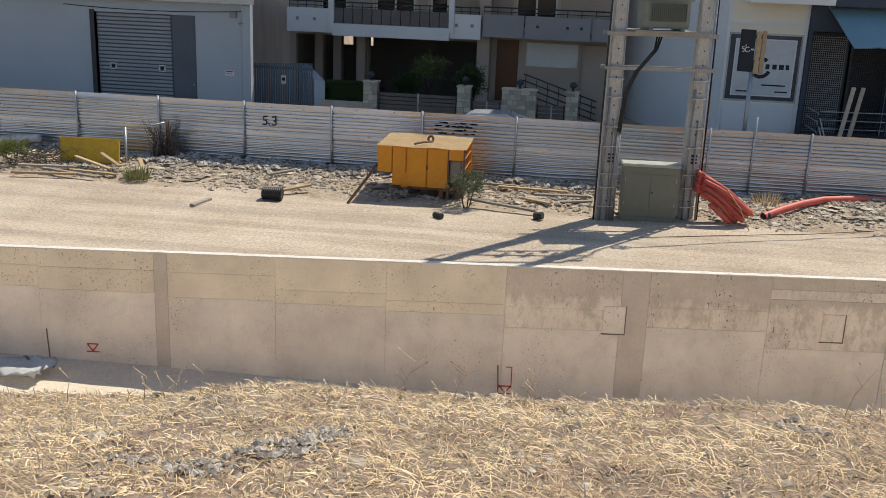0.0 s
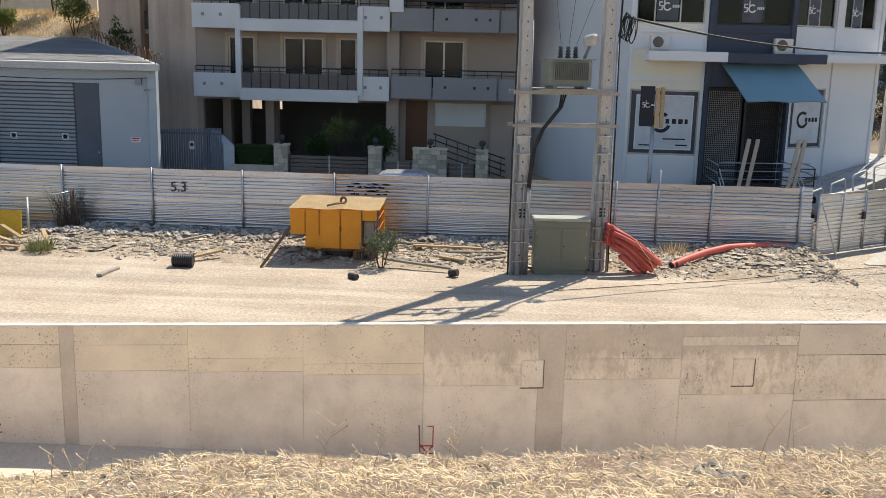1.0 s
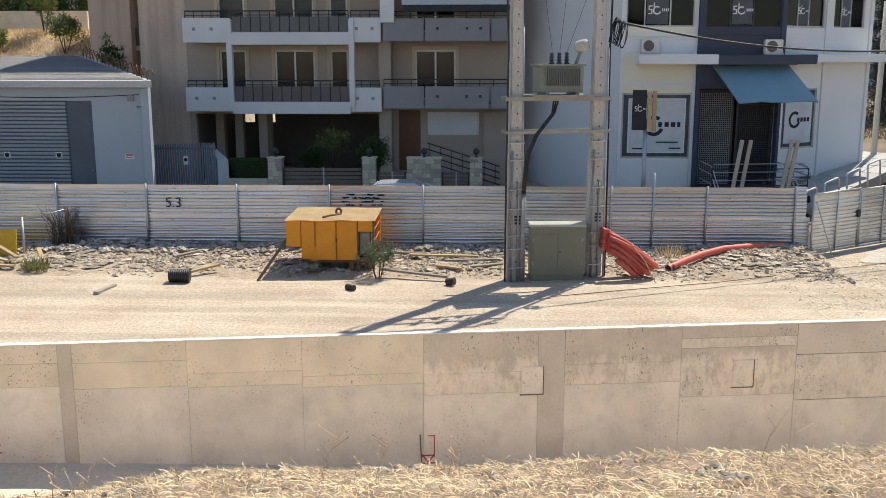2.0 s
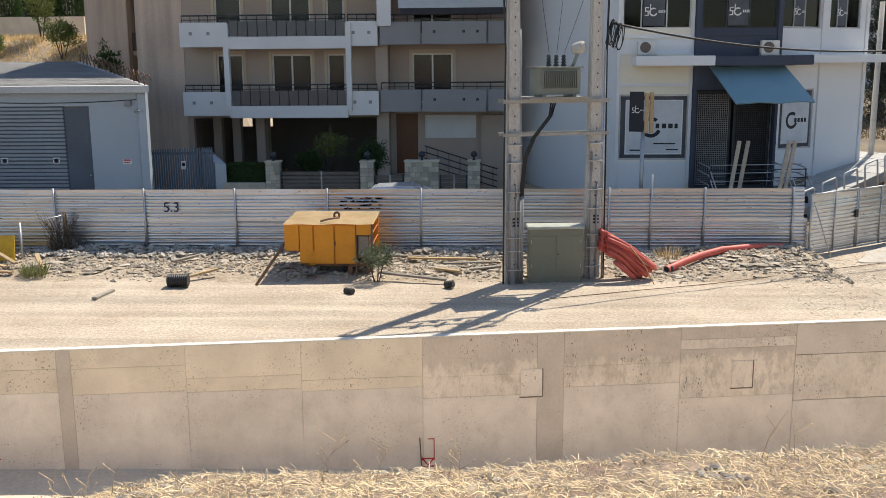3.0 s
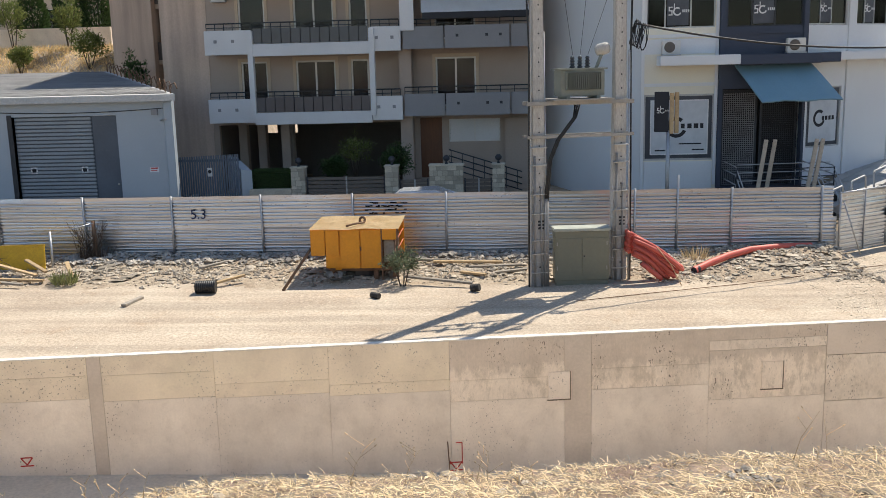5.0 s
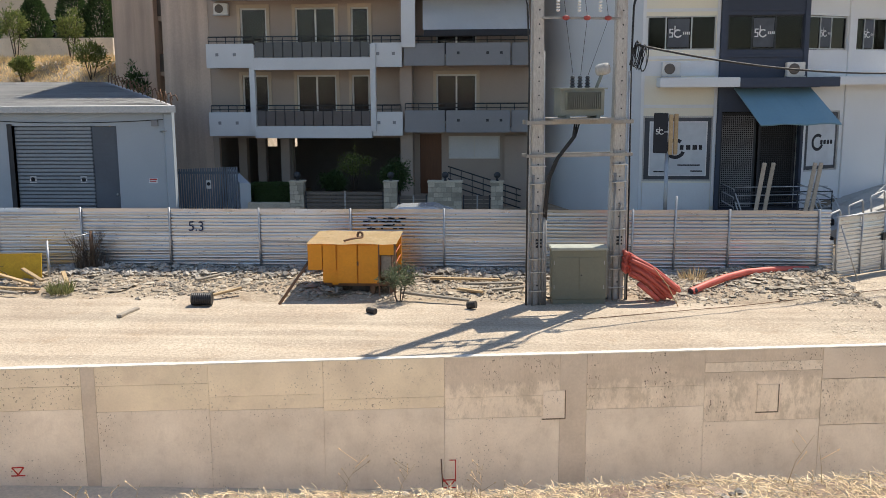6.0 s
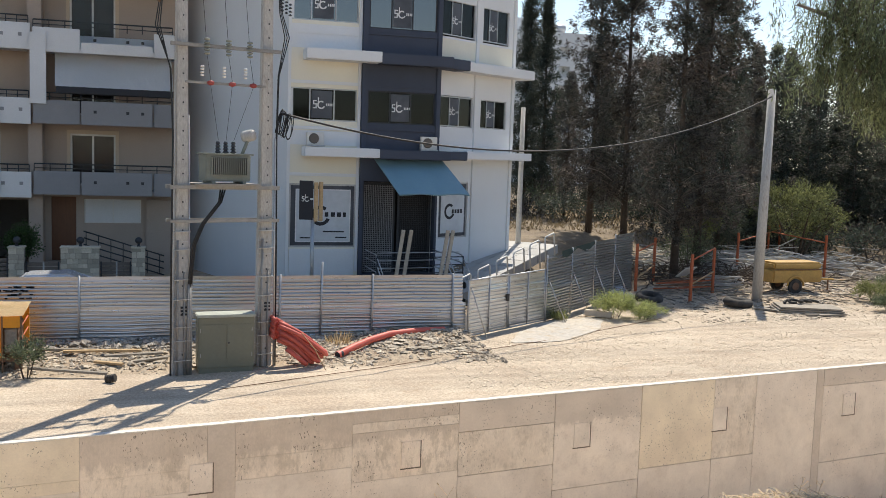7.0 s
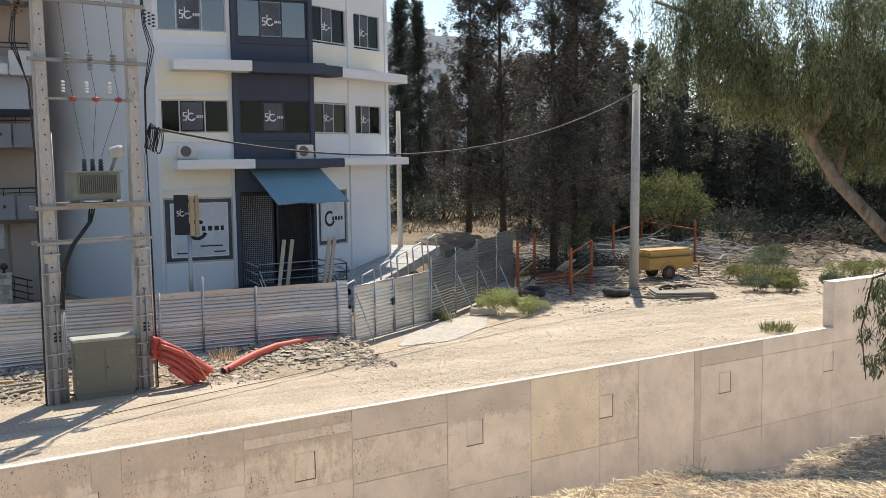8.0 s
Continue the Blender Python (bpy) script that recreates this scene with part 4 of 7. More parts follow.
o = [(D0 + 0.25, D1 - 0.2, 6.88, 8.15), (D0 + 0.25, D1 - 0.2, 10.55, 12.0), (D0 + 0.15, D1 - 0.1, 0.9, 4.6)]
part("dark_wall", wall_open(bmesh.new(), D0, D1, -0.5, 15, -0.15, 0.3, o), NAVY, shop)
for z in (8.3, 10.3, 6.6):
    part("dark_course", B(D0 + 0.1, D1 - 0.1, -0.19, -0.14, z, z + 0.1, bevel=0.01), NAVY, shop)
part("dark_pilaster", B(D0, D0 + 0.2, -0.22, -0.14, 4.7, 15, bevel=0.01), NAVY, shop)
part("dark_pilaster", B(D1 - 0.18, D1, -0.22, -0.14, 4.7, 15, bevel=0.01), NAVY, shop)
part("ledge", B(0.55, 3.45, -0.95, 0.05, 5.52, 5.88, bevel=0.02), WHITE_WALL, shop, "white concrete ledge")
part("ledge", B(0.55, 3.45, -0.95, 0.05, 9.18, 9.58, bevel=0.02), WHITE_WALL, shop, "white concrete ledge")
part("dark_ledge", B(3.45, 6.35, -0.9, -0.1, 5.5, 5.86, bevel=0.02), NAVY, shop, "dark blue ledge")
part("dark_ledge", B(3.45, 6.35, -0.9, -0.1, 9.14, 9.56, bevel=0.02), NAVY, shop, "dark blue ledge")
# the side that runs back towards the flats
sd = math.degrees(math.atan2(10.5, -3.65))
part("side_wall", B(0, 11.2, -0.3, 0, -0.5, 15), WHITE_WALL, shop, m=pose(0, 0.02, 0, 0, 0, sd))
# wing that turns away
WING = pose(6.07, 0.13, 0, 0, 0, 32)
o = [(0.08, 2.19, 6.88, 8.15), (2.72, 4.5, 6.9, 8.12), (0.08, 2.19, 10.5, 11.95), (2.72, 4.5, 10.5, 11.95), (0.2, 2.05, 2.3, 4.6)]
part("wing_wall", wall_open(bmesh.new(), 0, 4.98, -0.5, 15, 0, 0.3, o), WHITE_WALL, shop, m=WING)
part("wing_pilaster", B(2.22, 2.42, -0.07, 0.02, 0.5, 15, bevel=0.01), WHITE_WALL, shop, m=WING)
part("wing_pilaster", B(4.8, 4.99, -0.07, 0.02, 0.5, 15, bevel=0.01), WHITE_WALL, shop, m=WING)
for z in (5.95, 9.66):
    part("wing_spandrel", B(0.06, 4.78, -0.02, 0.012, z, z + 0.75), BOUNCE_CREAM if z > 9 else WHITE_WALL, shop, m=WING)
for z0, z1 in ((5.52, 5.87), (9.13, 9.53)):
    part("dark_wing_ledge", B(-0.2, 0.95, -0.84, 0.05, z0, z1, bevel=0.02), NAVY, shop, "dark blue ledge", m=WING)
part("wing_ledge", B(0.95, 5.45, -0.8, 0.05, 5.58, 5.9, bevel=0.02), WHITE_WALL, shop, "white concrete ledge", m=WING)
part("wing_ledge", B(0.95, 5.45, -0.8, 0.05, 9.12, 9.5, bevel=0.02), WHITE_WALL, shop, "white concrete ledge", m=WING)
part("wing_end_wall", B(4.7, 4.98, 0.3, 9, -0.5, 15), WHITE_WALL, shop, m=WING)
part("roof", B(-3.4, 9.5, 0.3, 11, 15, 15.2), ROOF, shop)
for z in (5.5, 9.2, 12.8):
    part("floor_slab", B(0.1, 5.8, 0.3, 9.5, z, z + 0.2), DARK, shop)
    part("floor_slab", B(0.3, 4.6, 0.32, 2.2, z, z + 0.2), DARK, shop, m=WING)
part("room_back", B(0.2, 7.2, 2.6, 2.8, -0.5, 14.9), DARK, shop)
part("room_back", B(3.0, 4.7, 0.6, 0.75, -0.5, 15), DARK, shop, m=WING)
# windows of the upper floors
for z0, z1 in ((6.9, 8.15), (10.7, 12.1)):
    w = window(shop, 0.05, 2.7, z0, z1, 0.06, (0.85, 1.8), pane_mat=SKY_GLASS if z0 > 9 else None)
    part("poster", B(0.92, 1.72, 0.075, 0.083, z0 + 0.1, z1 - 0.1), POSTER_DARK, w, "dark poster in the window")
    emblem(w, 1.25, z0 + 0.62, 0.29, 0.05, LOGO_WHITE)
for z0, z1 in ((6.88, 8.15), (10.55, 12.0)):
    w = window(shop, D0 + 0.25, D1 - 0.2, z0, z1, -0.06, (D0 + 1.15, D0 + 2.0), RAIL, pane_mat=SKY_GLASS if z0 > 9 else None)
    part("poster", B(D0 + 1.2, D0 + 1.95, -0.05, -0.042, z0 + 0.1, z1 - 0.1), POSTER_DARK, w)
    emblem(w, D0 + 1.5, z0 + 0.62, 0.28, -0.075, LOGO_WHITE)
    for a, b, s, e in ((0.08, 2.19, 0.75, 1.35), (2.72, 4.5, 3.2, 3.75)):
        w = window(shop, a, b, z0 + 0.02, z1 - 0.02, 0.06, (s, e), m=WING)
        part("poster", B(s + 0.04, e - 0.04, 0.075, 0.083, z0 + 0.1, z1 - 0.1), POSTER_DARK, w)
        emblem(w, (s + e) / 2 - 0.08, z0 + 0.62, 0.22, 0.05, LOGO_WHITE)
# display windows with large posters
w = window(shop, 0.1, 2.75, 1.95, 4.45, 0.04, (), TUBE_STEEL, 0.07, pane_mat=POSTER_DARK, name="display_window")
part("poster", B(0.4, 2.5, 0.05, 0.064, 2.2, 4.2), POSTER, w, "white display poster with dark emblem")
bm = bmesh.new()
for a, b, c, d in ((0.36, 2.54, 2.16, 2.2), (0.36, 2.54, 4.2, 4.24), (0.36, 0.4, 2.2, 4.2), (2.5, 2.54, 2.2, 4.2)):
    box(bm, a, b, 0.045, 0.06, c, d)
part("poster_border", bm, LOGO_WHITE, w)
bm = mark(bmesh.new(), 1.35, 3.2, 0.72, 0.044)
part("emblem_ring", bm, INK_BLACK, w)
for i, wd in enumerate((0.17, 0.19, 0.2, 0.15)):
    x = 1.52 + i * 0.24
    part("emblem_bar", B(x, x + wd - 0.03, 0.04, 0.048, 3.16, 3.34), INK_BLACK, w)
for x0, x1, z in ((1.45, 2.3, 2.55), (0.55, 0.95, 2.3), (1.95, 2.4, 2.32)):
    part("text_bar", B(x0, x1, 0.04, 0.048, z, z + 0.05), INK_BLACK, w)
w = window(shop, 0.2, 2.05, 2.3, 4.6, 0.04, (), TUBE_STEEL, 0.06, m=WING, pane_mat=POSTER_DARK, name="display_window")
part("poster", B(0.4, 1.9, 0.05, 0.064, 2.5, 4.3), POSTER, w, "white display poster with dark emblem")
bm = mark(bmesh.new(), 0.95, 3.4, 0.6, 0.044)
part("emblem_ring", bm, INK_BLACK, w)
for i in range(4):
    part("emblem_bar", B(1.1 + i * 0.18, 1.22 + i * 0.18, 0.04, 0.048, 3.32, 3.48), INK_BLACK, w)
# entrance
# floor and steps take the same near-black as the rooms
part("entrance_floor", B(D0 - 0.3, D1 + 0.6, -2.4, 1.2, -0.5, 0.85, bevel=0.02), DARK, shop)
for a, b in ((3.05, 4.4), (4.5, 5.9)):
    part("door_frame", wall_open(bmesh.new(), a, b, 0.85, 4.55, 0.25, 0.3, [(a + 0.08, b - 0.08, 0.95, 4.45)]), RAIL, shop)
    lat = bmesh.new()
    k = 0
    while k < 44:
        z = 0.95 + k * 0.08
        box(lat, a + 0.08, b - 0.08, 0.262, 0.27, z, z + 0.022)
        k += 1
    for j in range(17):
        x = a + 0.1 + j * (b - a - 0.2) / 16
        box(lat, x - 0.01, x + 0.01, 0.255, 0.262, 0.95, 4.45)
    part("lattice", lat, RAIL if a > 4 else BALC_GREY, shop, "folding steel security lattice")
av, af = [(3.4, -0.2, 5.45), (6.15, -0.2, 5.5), (6.8, -2.0, 4.22), (4.0, -2.0, 4.18)], [(0, 1, 2, 3)]
ab = bmesh.new()
for v in av:
    ab.verts.new(v)
ab.faces.new(ab.verts[:])
bmesh.ops.subdivide_edges(ab, edges=ab.edges[:], cuts=6, use_grid_fill=True)
for v in ab.verts:
    v.co.z -= 0.05 * math.sin((v.co.x - 3.4) * 2.2) ** 2
bmesh.ops.solidify(ab, geom=ab.faces[:], thickness=0.05)
awn = part("awning", ab, AWNING, shop, "blue-grey sloping awning over the entrance")
part("awning_arm", T([(5.6, -1.5, 4.5), (5.9, -0.15, 4.1)], 0.03), LOGO_WHITE, awn)
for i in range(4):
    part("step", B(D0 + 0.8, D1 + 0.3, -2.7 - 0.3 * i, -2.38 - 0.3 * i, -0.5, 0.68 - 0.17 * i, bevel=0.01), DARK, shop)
for j, (x, h) in enumerate(((3.1, 1.55), (5.9, 1.7), (6.5, 1.6))):
    for zz in (0.35, 0.7, 1.0):
        part("hand_rail", T([(x, -0.3, 0.9 + zz), (x, -2.2, 0.9 + zz), (x + 0.05, -3.2, 0.25 + zz)], 0.022, 6), TUBE_STEEL, shop)
for zz in (1.2, 1.5, 1.8):
    part("hand_rail", T([(3.1, -2.4, zz), (6.5, -2.4, zz + 0.05)], 0.022, 6), RAIL, shop)
    part("hand_rail", T([(3.3, -1.6, zz + 0.1), (6.6, -1.6, zz + 0.15)], 0.02, 6), TUBE_STEEL, shop)
for x in (3.1, 4.2, 5.3, 6.5):
    part("rail_post", T([(x, -2.4, 0.6), (x, -2.4, 1.88)], 0.024, 6), RAIL, shop)


def air_unit(m, label):
    a = thing("air_conditioner", m, label, "air conditioner", "wall air conditioners")
    part("casing", B(-0.33, 0.33, -0.28, 0, 0, 0.5, bevel=0.02), FRAME_WHITE, a)
    part("fan_grille", lathe(bmesh.new(), [(0.18, 0), (0.2, 0.01), (0.17, 0.02), (0.05, 0.02)], 18, pose(-0.07, -0.28, 0.25, 90, 0, 0)), BLIND, a, "round dark fan grille")
    part("bracket", B(-0.35, 0.35, -0.34, 0, -0.05, 0), TUBE_STEEL, a)
    return a


air_unit(pose(5.05 + 1.05, 36.92, 5.95), "white air-conditioner unit on the white ledge")
air_unit(pose(5.05 + 5.55, 36.72, 5.92), "white air-conditioner unit on the dark ledge")

PALE_WOOD = mat("sun_bleached_timber", (0.56, 0.50, 0.42), (0.44, 0.38, 0.31), 0.85, 2, 16, 0.3, 0.2, rnd=0.2)
# leaning timber props in front of the entrance
for x, dx in ((8.65, -0.5), (8.95, -0.35), (10.55, 0.5), (10.35, 0.4)):
    pr = thing("timber_prop", pose(x, 33.7, 1.0, 10, 5, 0), "pale weathered timber leaning before the shop", "timber", "timbers before the shop")
    part("board", B(-0.065, 0.065, -0.04, 0.04, -0.95, 2.0, bevel=0.01), PALE_WOOD, pr)

# sign on its post, seen from its edge
sign = thing("sign_post", pose(5.6, 34.0, 0), "dark double-sided shop sign on a grey post", "sign")
part("post", T([(0, 0, 0), (0, 0, 3.3)], 0.07, 12), TUBE_STEEL, sign)
part("panel", B(-0.48, 0.02, -0.1, -0.04, 3.25, 4.65, bevel=0.01), INK_BLACK, sign, m=pose(0, 0, 0, 0, 0, -22))
part("edge_board", B(0.03, 0.17, -0.1, 0.0, 3.2, 4.6, bevel=0.01), WOOD, sign, "pale timber edge")
part("edge_board", B(0.22, 0.36, -0.02, 0.08, 3.2, 4.62, bevel=0.01), WOOD, sign, "pale timber edge")
emblem(sign, -0.22, 4.0, 0.17, -0.108, LOGO_WHITE, m=pose(0, 0, 0, 0, 0, -22))

# ramp and hoops beside the shop
pav = tagged(new("pavement"), "pale paved ramp with steel hoops beside the shop", "pavement", kind="structure")
for i in range(9):
    for j in range(4):
        p0 = Vector((10.6, 33.2, 0.35)) + Vector((0.75, 0.66, 0.16)) * (i * 1.05) + Vector((-0.66, 0.75, 0)) * (j * 0.85)
        part("paving_slab", B(0, 1.03, 0, 0.83, -0.4, 0.0, bevel=0.008), PAVING, pav, m=Matrix.Translation(p0) @ pose(0, 0, 0, 0, -9, 41.3))
for i in range(6):
    hp = thing("steel_hoop", Matrix.Translation(Vector((10.9, 32.9, 0.35)) + Vector((0.75, 0.66, 0.16)) * (i * 1.45)) @ pose(0, 0, 0, 0, -9, 41.3), "pale grey steel hoop rail beside the ramp", "railing", "hoops along the ramp")
    part("tube", T([(0, 0, -0.5), (0, 0, 0.75), (0.06, 0, 0.85), (0.85, 0, 0.85), (0.92, 0, 0.78), (0.92, 0, -0.4)], 0.035, 8), FRAME_WHITE, hp)

road = tagged(raw("road", [(-60, 28.7, 0.03), (9.6, 28.7, 0.03), (12.6, 31.0, 0.03), (10.4, 33.4, 0.04), (10.4, 36.5, 0.06), (-60, 36.5, 0.06)], [(0, 1, 2, 3, 4, 5)], ASPHALT), "shaded asphalt street behind the fence", "road", kind="structure")
APRON = mat("dusty_concrete_apron", (0.46, 0.43, 0.39), (0.54, 0.48, 0.40), 0.9, 0.8, 9, 0.3, 0.4, dirt=(0.40, 0.31, 0.21), dirt_amount=0.6)
ap = []
for i in range(40):
    a = 2 * math.pi * i / 40
    k_ = 1 + 0.16 * noise.noise((math.cos(a) * 2, math.sin(a) * 2, 6))
    cx, cy = 13.2 + 3.0 * k_ * math.cos(a) * 0.75 - 1.0 * k_ * math.sin(a) * 0.66, 28.9 + 3.0 * k_ * math.cos(a) * 0.66 + 1.0 * k_ * math.sin(a) * 0.75
    ap.append((cx, cy, ground_h(cx, cy) + 0.022))
conc = tagged(raw("concrete_apron", ap, [tuple(range(40))], APRON), "dusty grey concrete apron before the site gate", "pavement", kind="structure")

# ---- block of flats ----
flats = thing("block_of_flats", pose(0, 44.4, 0), "beige block of flats with white and grey balconies", "building")


def k(x):
    return x * 1.0326


def kz(z):
    return 5.7 + (z - 5.7) * 1.0326


o = [(k(-13.2), k(-4.65), -0.3, kz(3.3))]
doors = []
DOOR_BLIND = mat("taupe_roller_blind", (0.21, 0.185, 0.165), (0.18, 0.16, 0.14), 0.8, 0.8, 16, 0.1, 0.02)
for lv in (0, 1, 2, 3):
    dz = lv * 3.05
    for a, b in ((-12.0, -10.8), (-9.5, -7.7), (-7.0, -6.2), (-3.2, -1.4)):
        doors.append((k(a), k(b), kz(3.95) + dz, kz(6.12) + dz))
o += doors
o += [(k(-3.96), k(-2.98), 0.6, kz(3.46)), (k(-2.66), k(-0.36), kz(2.36), kz(3.38))]
part("front_wall", wall_open(bmesh.new(), k(-15.6), k(1.15), -0.5, 17, 0, 0.3, o), BEIGE, flats)
part("side_wall", B(0, 12, -0.3, 0, -0.5, 17), PINK_BEIGE, flats, "weather-streaked pinkish side wall", m=pose(k(-15.6) + 0.02, 0.02, 0, 0, 0, 98) )
part("side_wall", B(k(1.15) - 0.3, k(1.15), 0.3, 14, -0.5, 17), BEIGE, flats)
part("corner_panel", B(k(-15.58), -13.9, -0.03, 0.01, -0.5, 17), PINK_BEIGE, flats, "weather-streaked warm corner panel")
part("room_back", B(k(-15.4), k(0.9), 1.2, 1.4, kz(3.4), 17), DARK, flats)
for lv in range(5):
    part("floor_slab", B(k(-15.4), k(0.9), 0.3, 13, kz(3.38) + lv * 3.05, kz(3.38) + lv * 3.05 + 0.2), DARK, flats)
# darker than the fronts: the undercroft's dimness is put into this colour
HALL = mat("undercroft_render_dimmed", (0.22, 0.195, 0.175), (0.18, 0.16, 0.145), 0.9, 0.5, 10, 0.1, 0.05)
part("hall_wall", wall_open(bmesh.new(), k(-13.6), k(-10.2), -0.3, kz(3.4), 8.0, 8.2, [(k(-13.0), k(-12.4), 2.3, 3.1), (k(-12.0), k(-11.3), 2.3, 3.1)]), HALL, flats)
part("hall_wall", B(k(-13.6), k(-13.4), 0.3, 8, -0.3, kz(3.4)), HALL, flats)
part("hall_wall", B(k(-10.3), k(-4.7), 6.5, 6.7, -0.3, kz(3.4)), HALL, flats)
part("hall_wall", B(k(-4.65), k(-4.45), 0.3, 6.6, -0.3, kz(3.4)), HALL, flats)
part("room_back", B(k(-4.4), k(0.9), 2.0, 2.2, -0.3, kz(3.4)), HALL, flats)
for x in (-12.4, -11.5, -10.2):
    part("column", B(k(x) - 0.2, k(x) + 0.2, 1.0, 1.5, -0.3, kz(3.4), bevel=0.02), BEIGE, flats)
part("column", B(k(-10.35), k(-9.95), -0.02, 0.5, -0.3, kz(3.4), bevel=0.02), BEIGE, flats)
part("pier", B(k(-4.75), k(-4.2), -0.9, 0.0, -0.3, 17, bevel=0.02), BEIGE, flats)
part("ground_pier", B(k(-0.15), k(1.1), -0.3, 0.0, -0.3, kz(3.4), bevel=0.02), BEIGE, flats)
for i, (a, b, c, d) in enumerate(doors):
    mid = (a + b) / 2
    w = window(flats, a, b, c, d, 0.05, (mid,) if b - a > 1.5 else (), FRAME_WHITE, 0.08, pane_mat=CLEAR_GLASS, name="balcony_door")
    part("shutter", B(a + 0.1, b - 0.1, 0.14, 0.17, c + 0.05, d - 0.05), DOOR_BLIND, w, "closed taupe shutter")
    part("surround", wall_open(bmesh.new(), a - 0.14, b + 0.14, c - 0.02, d + 0.16, -0.05, 0.01, [(a, b, c - 0.01, d)]), BEIGE_LIGHT, w)
part("front_door", B(k(-3.96), k(-2.98), 0.1, 0.16, 0.6, kz(3.46), bevel=0.01), DOOR_BROWN, flats, "brown panelled wooden front door")
w = window(flats, k(-2.66), k(-0.36), kz(2.36), kz(3.38), 0.05, (k(-1.5),), FRAME_WHITE, 0.05, pane_mat=BALC_WHITE)
for lv in range(4):
    z = 3.42 + lv * 3.05
    # white balcony: slab, two solid parapets, railing between
    part("balcony_slab", B(-13.5, -4.75, -1.4, 0.0, z, z + 0.18, bevel=0.01), BALC_WHITE, flats, "white balcony slab")
    part("balcony_parapet", B(-13.6, -11.45, -1.5, -1.32, z - 0.02, z + 1.05, bevel=0.015), BALC_WHITE, flats, "white solid parapet")
    part("balcony_parapet", B(-6.1, -4.72, -1.5, -1.32, z - 0.02, z + 1.05, bevel=0.015), BALC_WHITE, flats, "white solid parapet")
    part("balcony_parapet", B(-13.6, -13.45, -1.32, 0.0, z - 0.02, z + 1.05, bevel=0.015), BALC_WHITE, flats)
    part("balcony_edge", B(-11.45, -6.1, -1.62, -1.42, z - 0.12, z + 0.42, bevel=0.015), BALC_WHITE, flats, "white balcony edge beam")
    rail_run(flats, -11.4, -6.15, -1.5, z + 0.4, z + 1.35, 12)
    part("rail_panel", B(-11.35, -6.2, -1.49, -1.475, z + 0.45, z + 1.1), SMOKE, flats)
    rail_run(flats, -13.5, -11.5, -1.41, z + 1.0, z + 1.35, 5)
    rail_run(flats, -6.05, -4.8, -1.41, z + 1.0, z + 1.35, 3)
    if lv == 0:
        for x in (-11.5, -6.02):
            part("balcony_post", B(x - 0.12, x + 0.12, -1.64, -1.34, z + 0.2, z + 4.05, bevel=0.01), BALC_WHITE, flats, "white square post")
    for x in (-13.1, -12.3, -5.8, -5.1):
        part("drain_tile", B(x - 0.07, x + 0.07, -1.512, -1.49, z + 0.5, z + 0.64, bevel=0.006), BALC_GREY, flats)
    # grey balcony
    g = 3.58 + lv * 2.95
    tone = BALC_WHITE if lv == 2 else BALC_GREY
    part("grey_balcony_slab", B(-4.65, 0.95, -1.5, 0.0, g, g + 0.18, bevel=0.01), tone, flats, "balcony slab")
    for a, b, y in ((-4.62, -2.8, -1.45), (-2.75, 0.1, -1.6), (0.15, 0.98, -1.45)):
        part("grey_parapet", B(a, b, y - 0.1, y + 0.08, g - 0.04, g + (0.95 if lv != 2 or a != -2.75 else 0.4), bevel=0.02), tone, flats, "solid balcony parapet")
    part("grey_parapet", B(0.88, 1.0, -1.4, 0.0, g - 0.04, g + 0.95, bevel=0.015), tone, flats)
    rail_run(flats, -4.6, 0.9, -1.5, g + 0.9, g + 1.25, 9)
    for x in (-2.2, -0.9, -0.3):
        part("drain_tile", B(x - 0.06, x + 0.06, -1.715, -1.69, g + 0.45, g + 0.57), RAIL, flats)
aw = bmesh.new()
for i in range(14):
    for j in range(5):
        x, t = -3.75 + i * 4.7 / 13, j / 4
        aw.verts.new((x - 0.12 * (1 - t), -0.3 - 1.55 * t, 10.3 - 2.25 * t - (0.05 * (i % 2) if j == 4 else 0.06 * math.sin(t * 3.1))))
aw.verts.ensure_lookup_table()
for i in range(13):
    for j in range(4):
        aw.faces.new([aw.verts[q] for q in (i * 5 + j, i * 5 + 5 + j, i * 5 + 6 + j, i * 5 + 1 + j)])
bmesh.ops.solidify(aw, geom=aw.faces[:], thickness=0.02)
part("balcony_awning", aw, AWNING_PALE, flats, "lowered pale grey balcony awning")
# black strip that paints the shaded gap under the awning's edge
part("awning_valance", B(-3.7, 0.95, -1.87, -1.84, 7.78, 8.04), INK_BLACK, flats, "dark strip for the shaded gap below the awning")
part("screen_panel", B(-4.72, -4.1, -1.66, -1.58, 7.3, 10.2, bevel=0.01), BALC_WHITE, flats, "white balcony screen panel")
part("roof", B(k(-15.6), k(1.15), 0, 14, 17, 17.2), ROOF, flats)
air_unit(pose(-13.2, 44.35, 8.9), "white air-conditioner unit on the flats")
# stair rail by the front door
st = part("stair", B(k(-4.2), k(-2.7), -1.2, -0.3, -0.3, 0.6, bevel=0.01), BEIGE, flats)
for i in range(4):
    part("stair_rail", T([(-2.7, -1.3 - 0.02 * i, 2.0 - 0.28 * i), (0.6, -1.4, 0.95 - 0.28 * i)], 0.03, 6), RAIL, flats)
for i in range(7):
    part("stair_rail", T([(-2.6 + i * 0.5, -1.3, 1.95 - i * 0.16), (-2.6 + i * 0.5, -1.3, 0.2)], 0.018, 6), RAIL, flats)

# ---- garden front before the flats ----
random.seed(21)


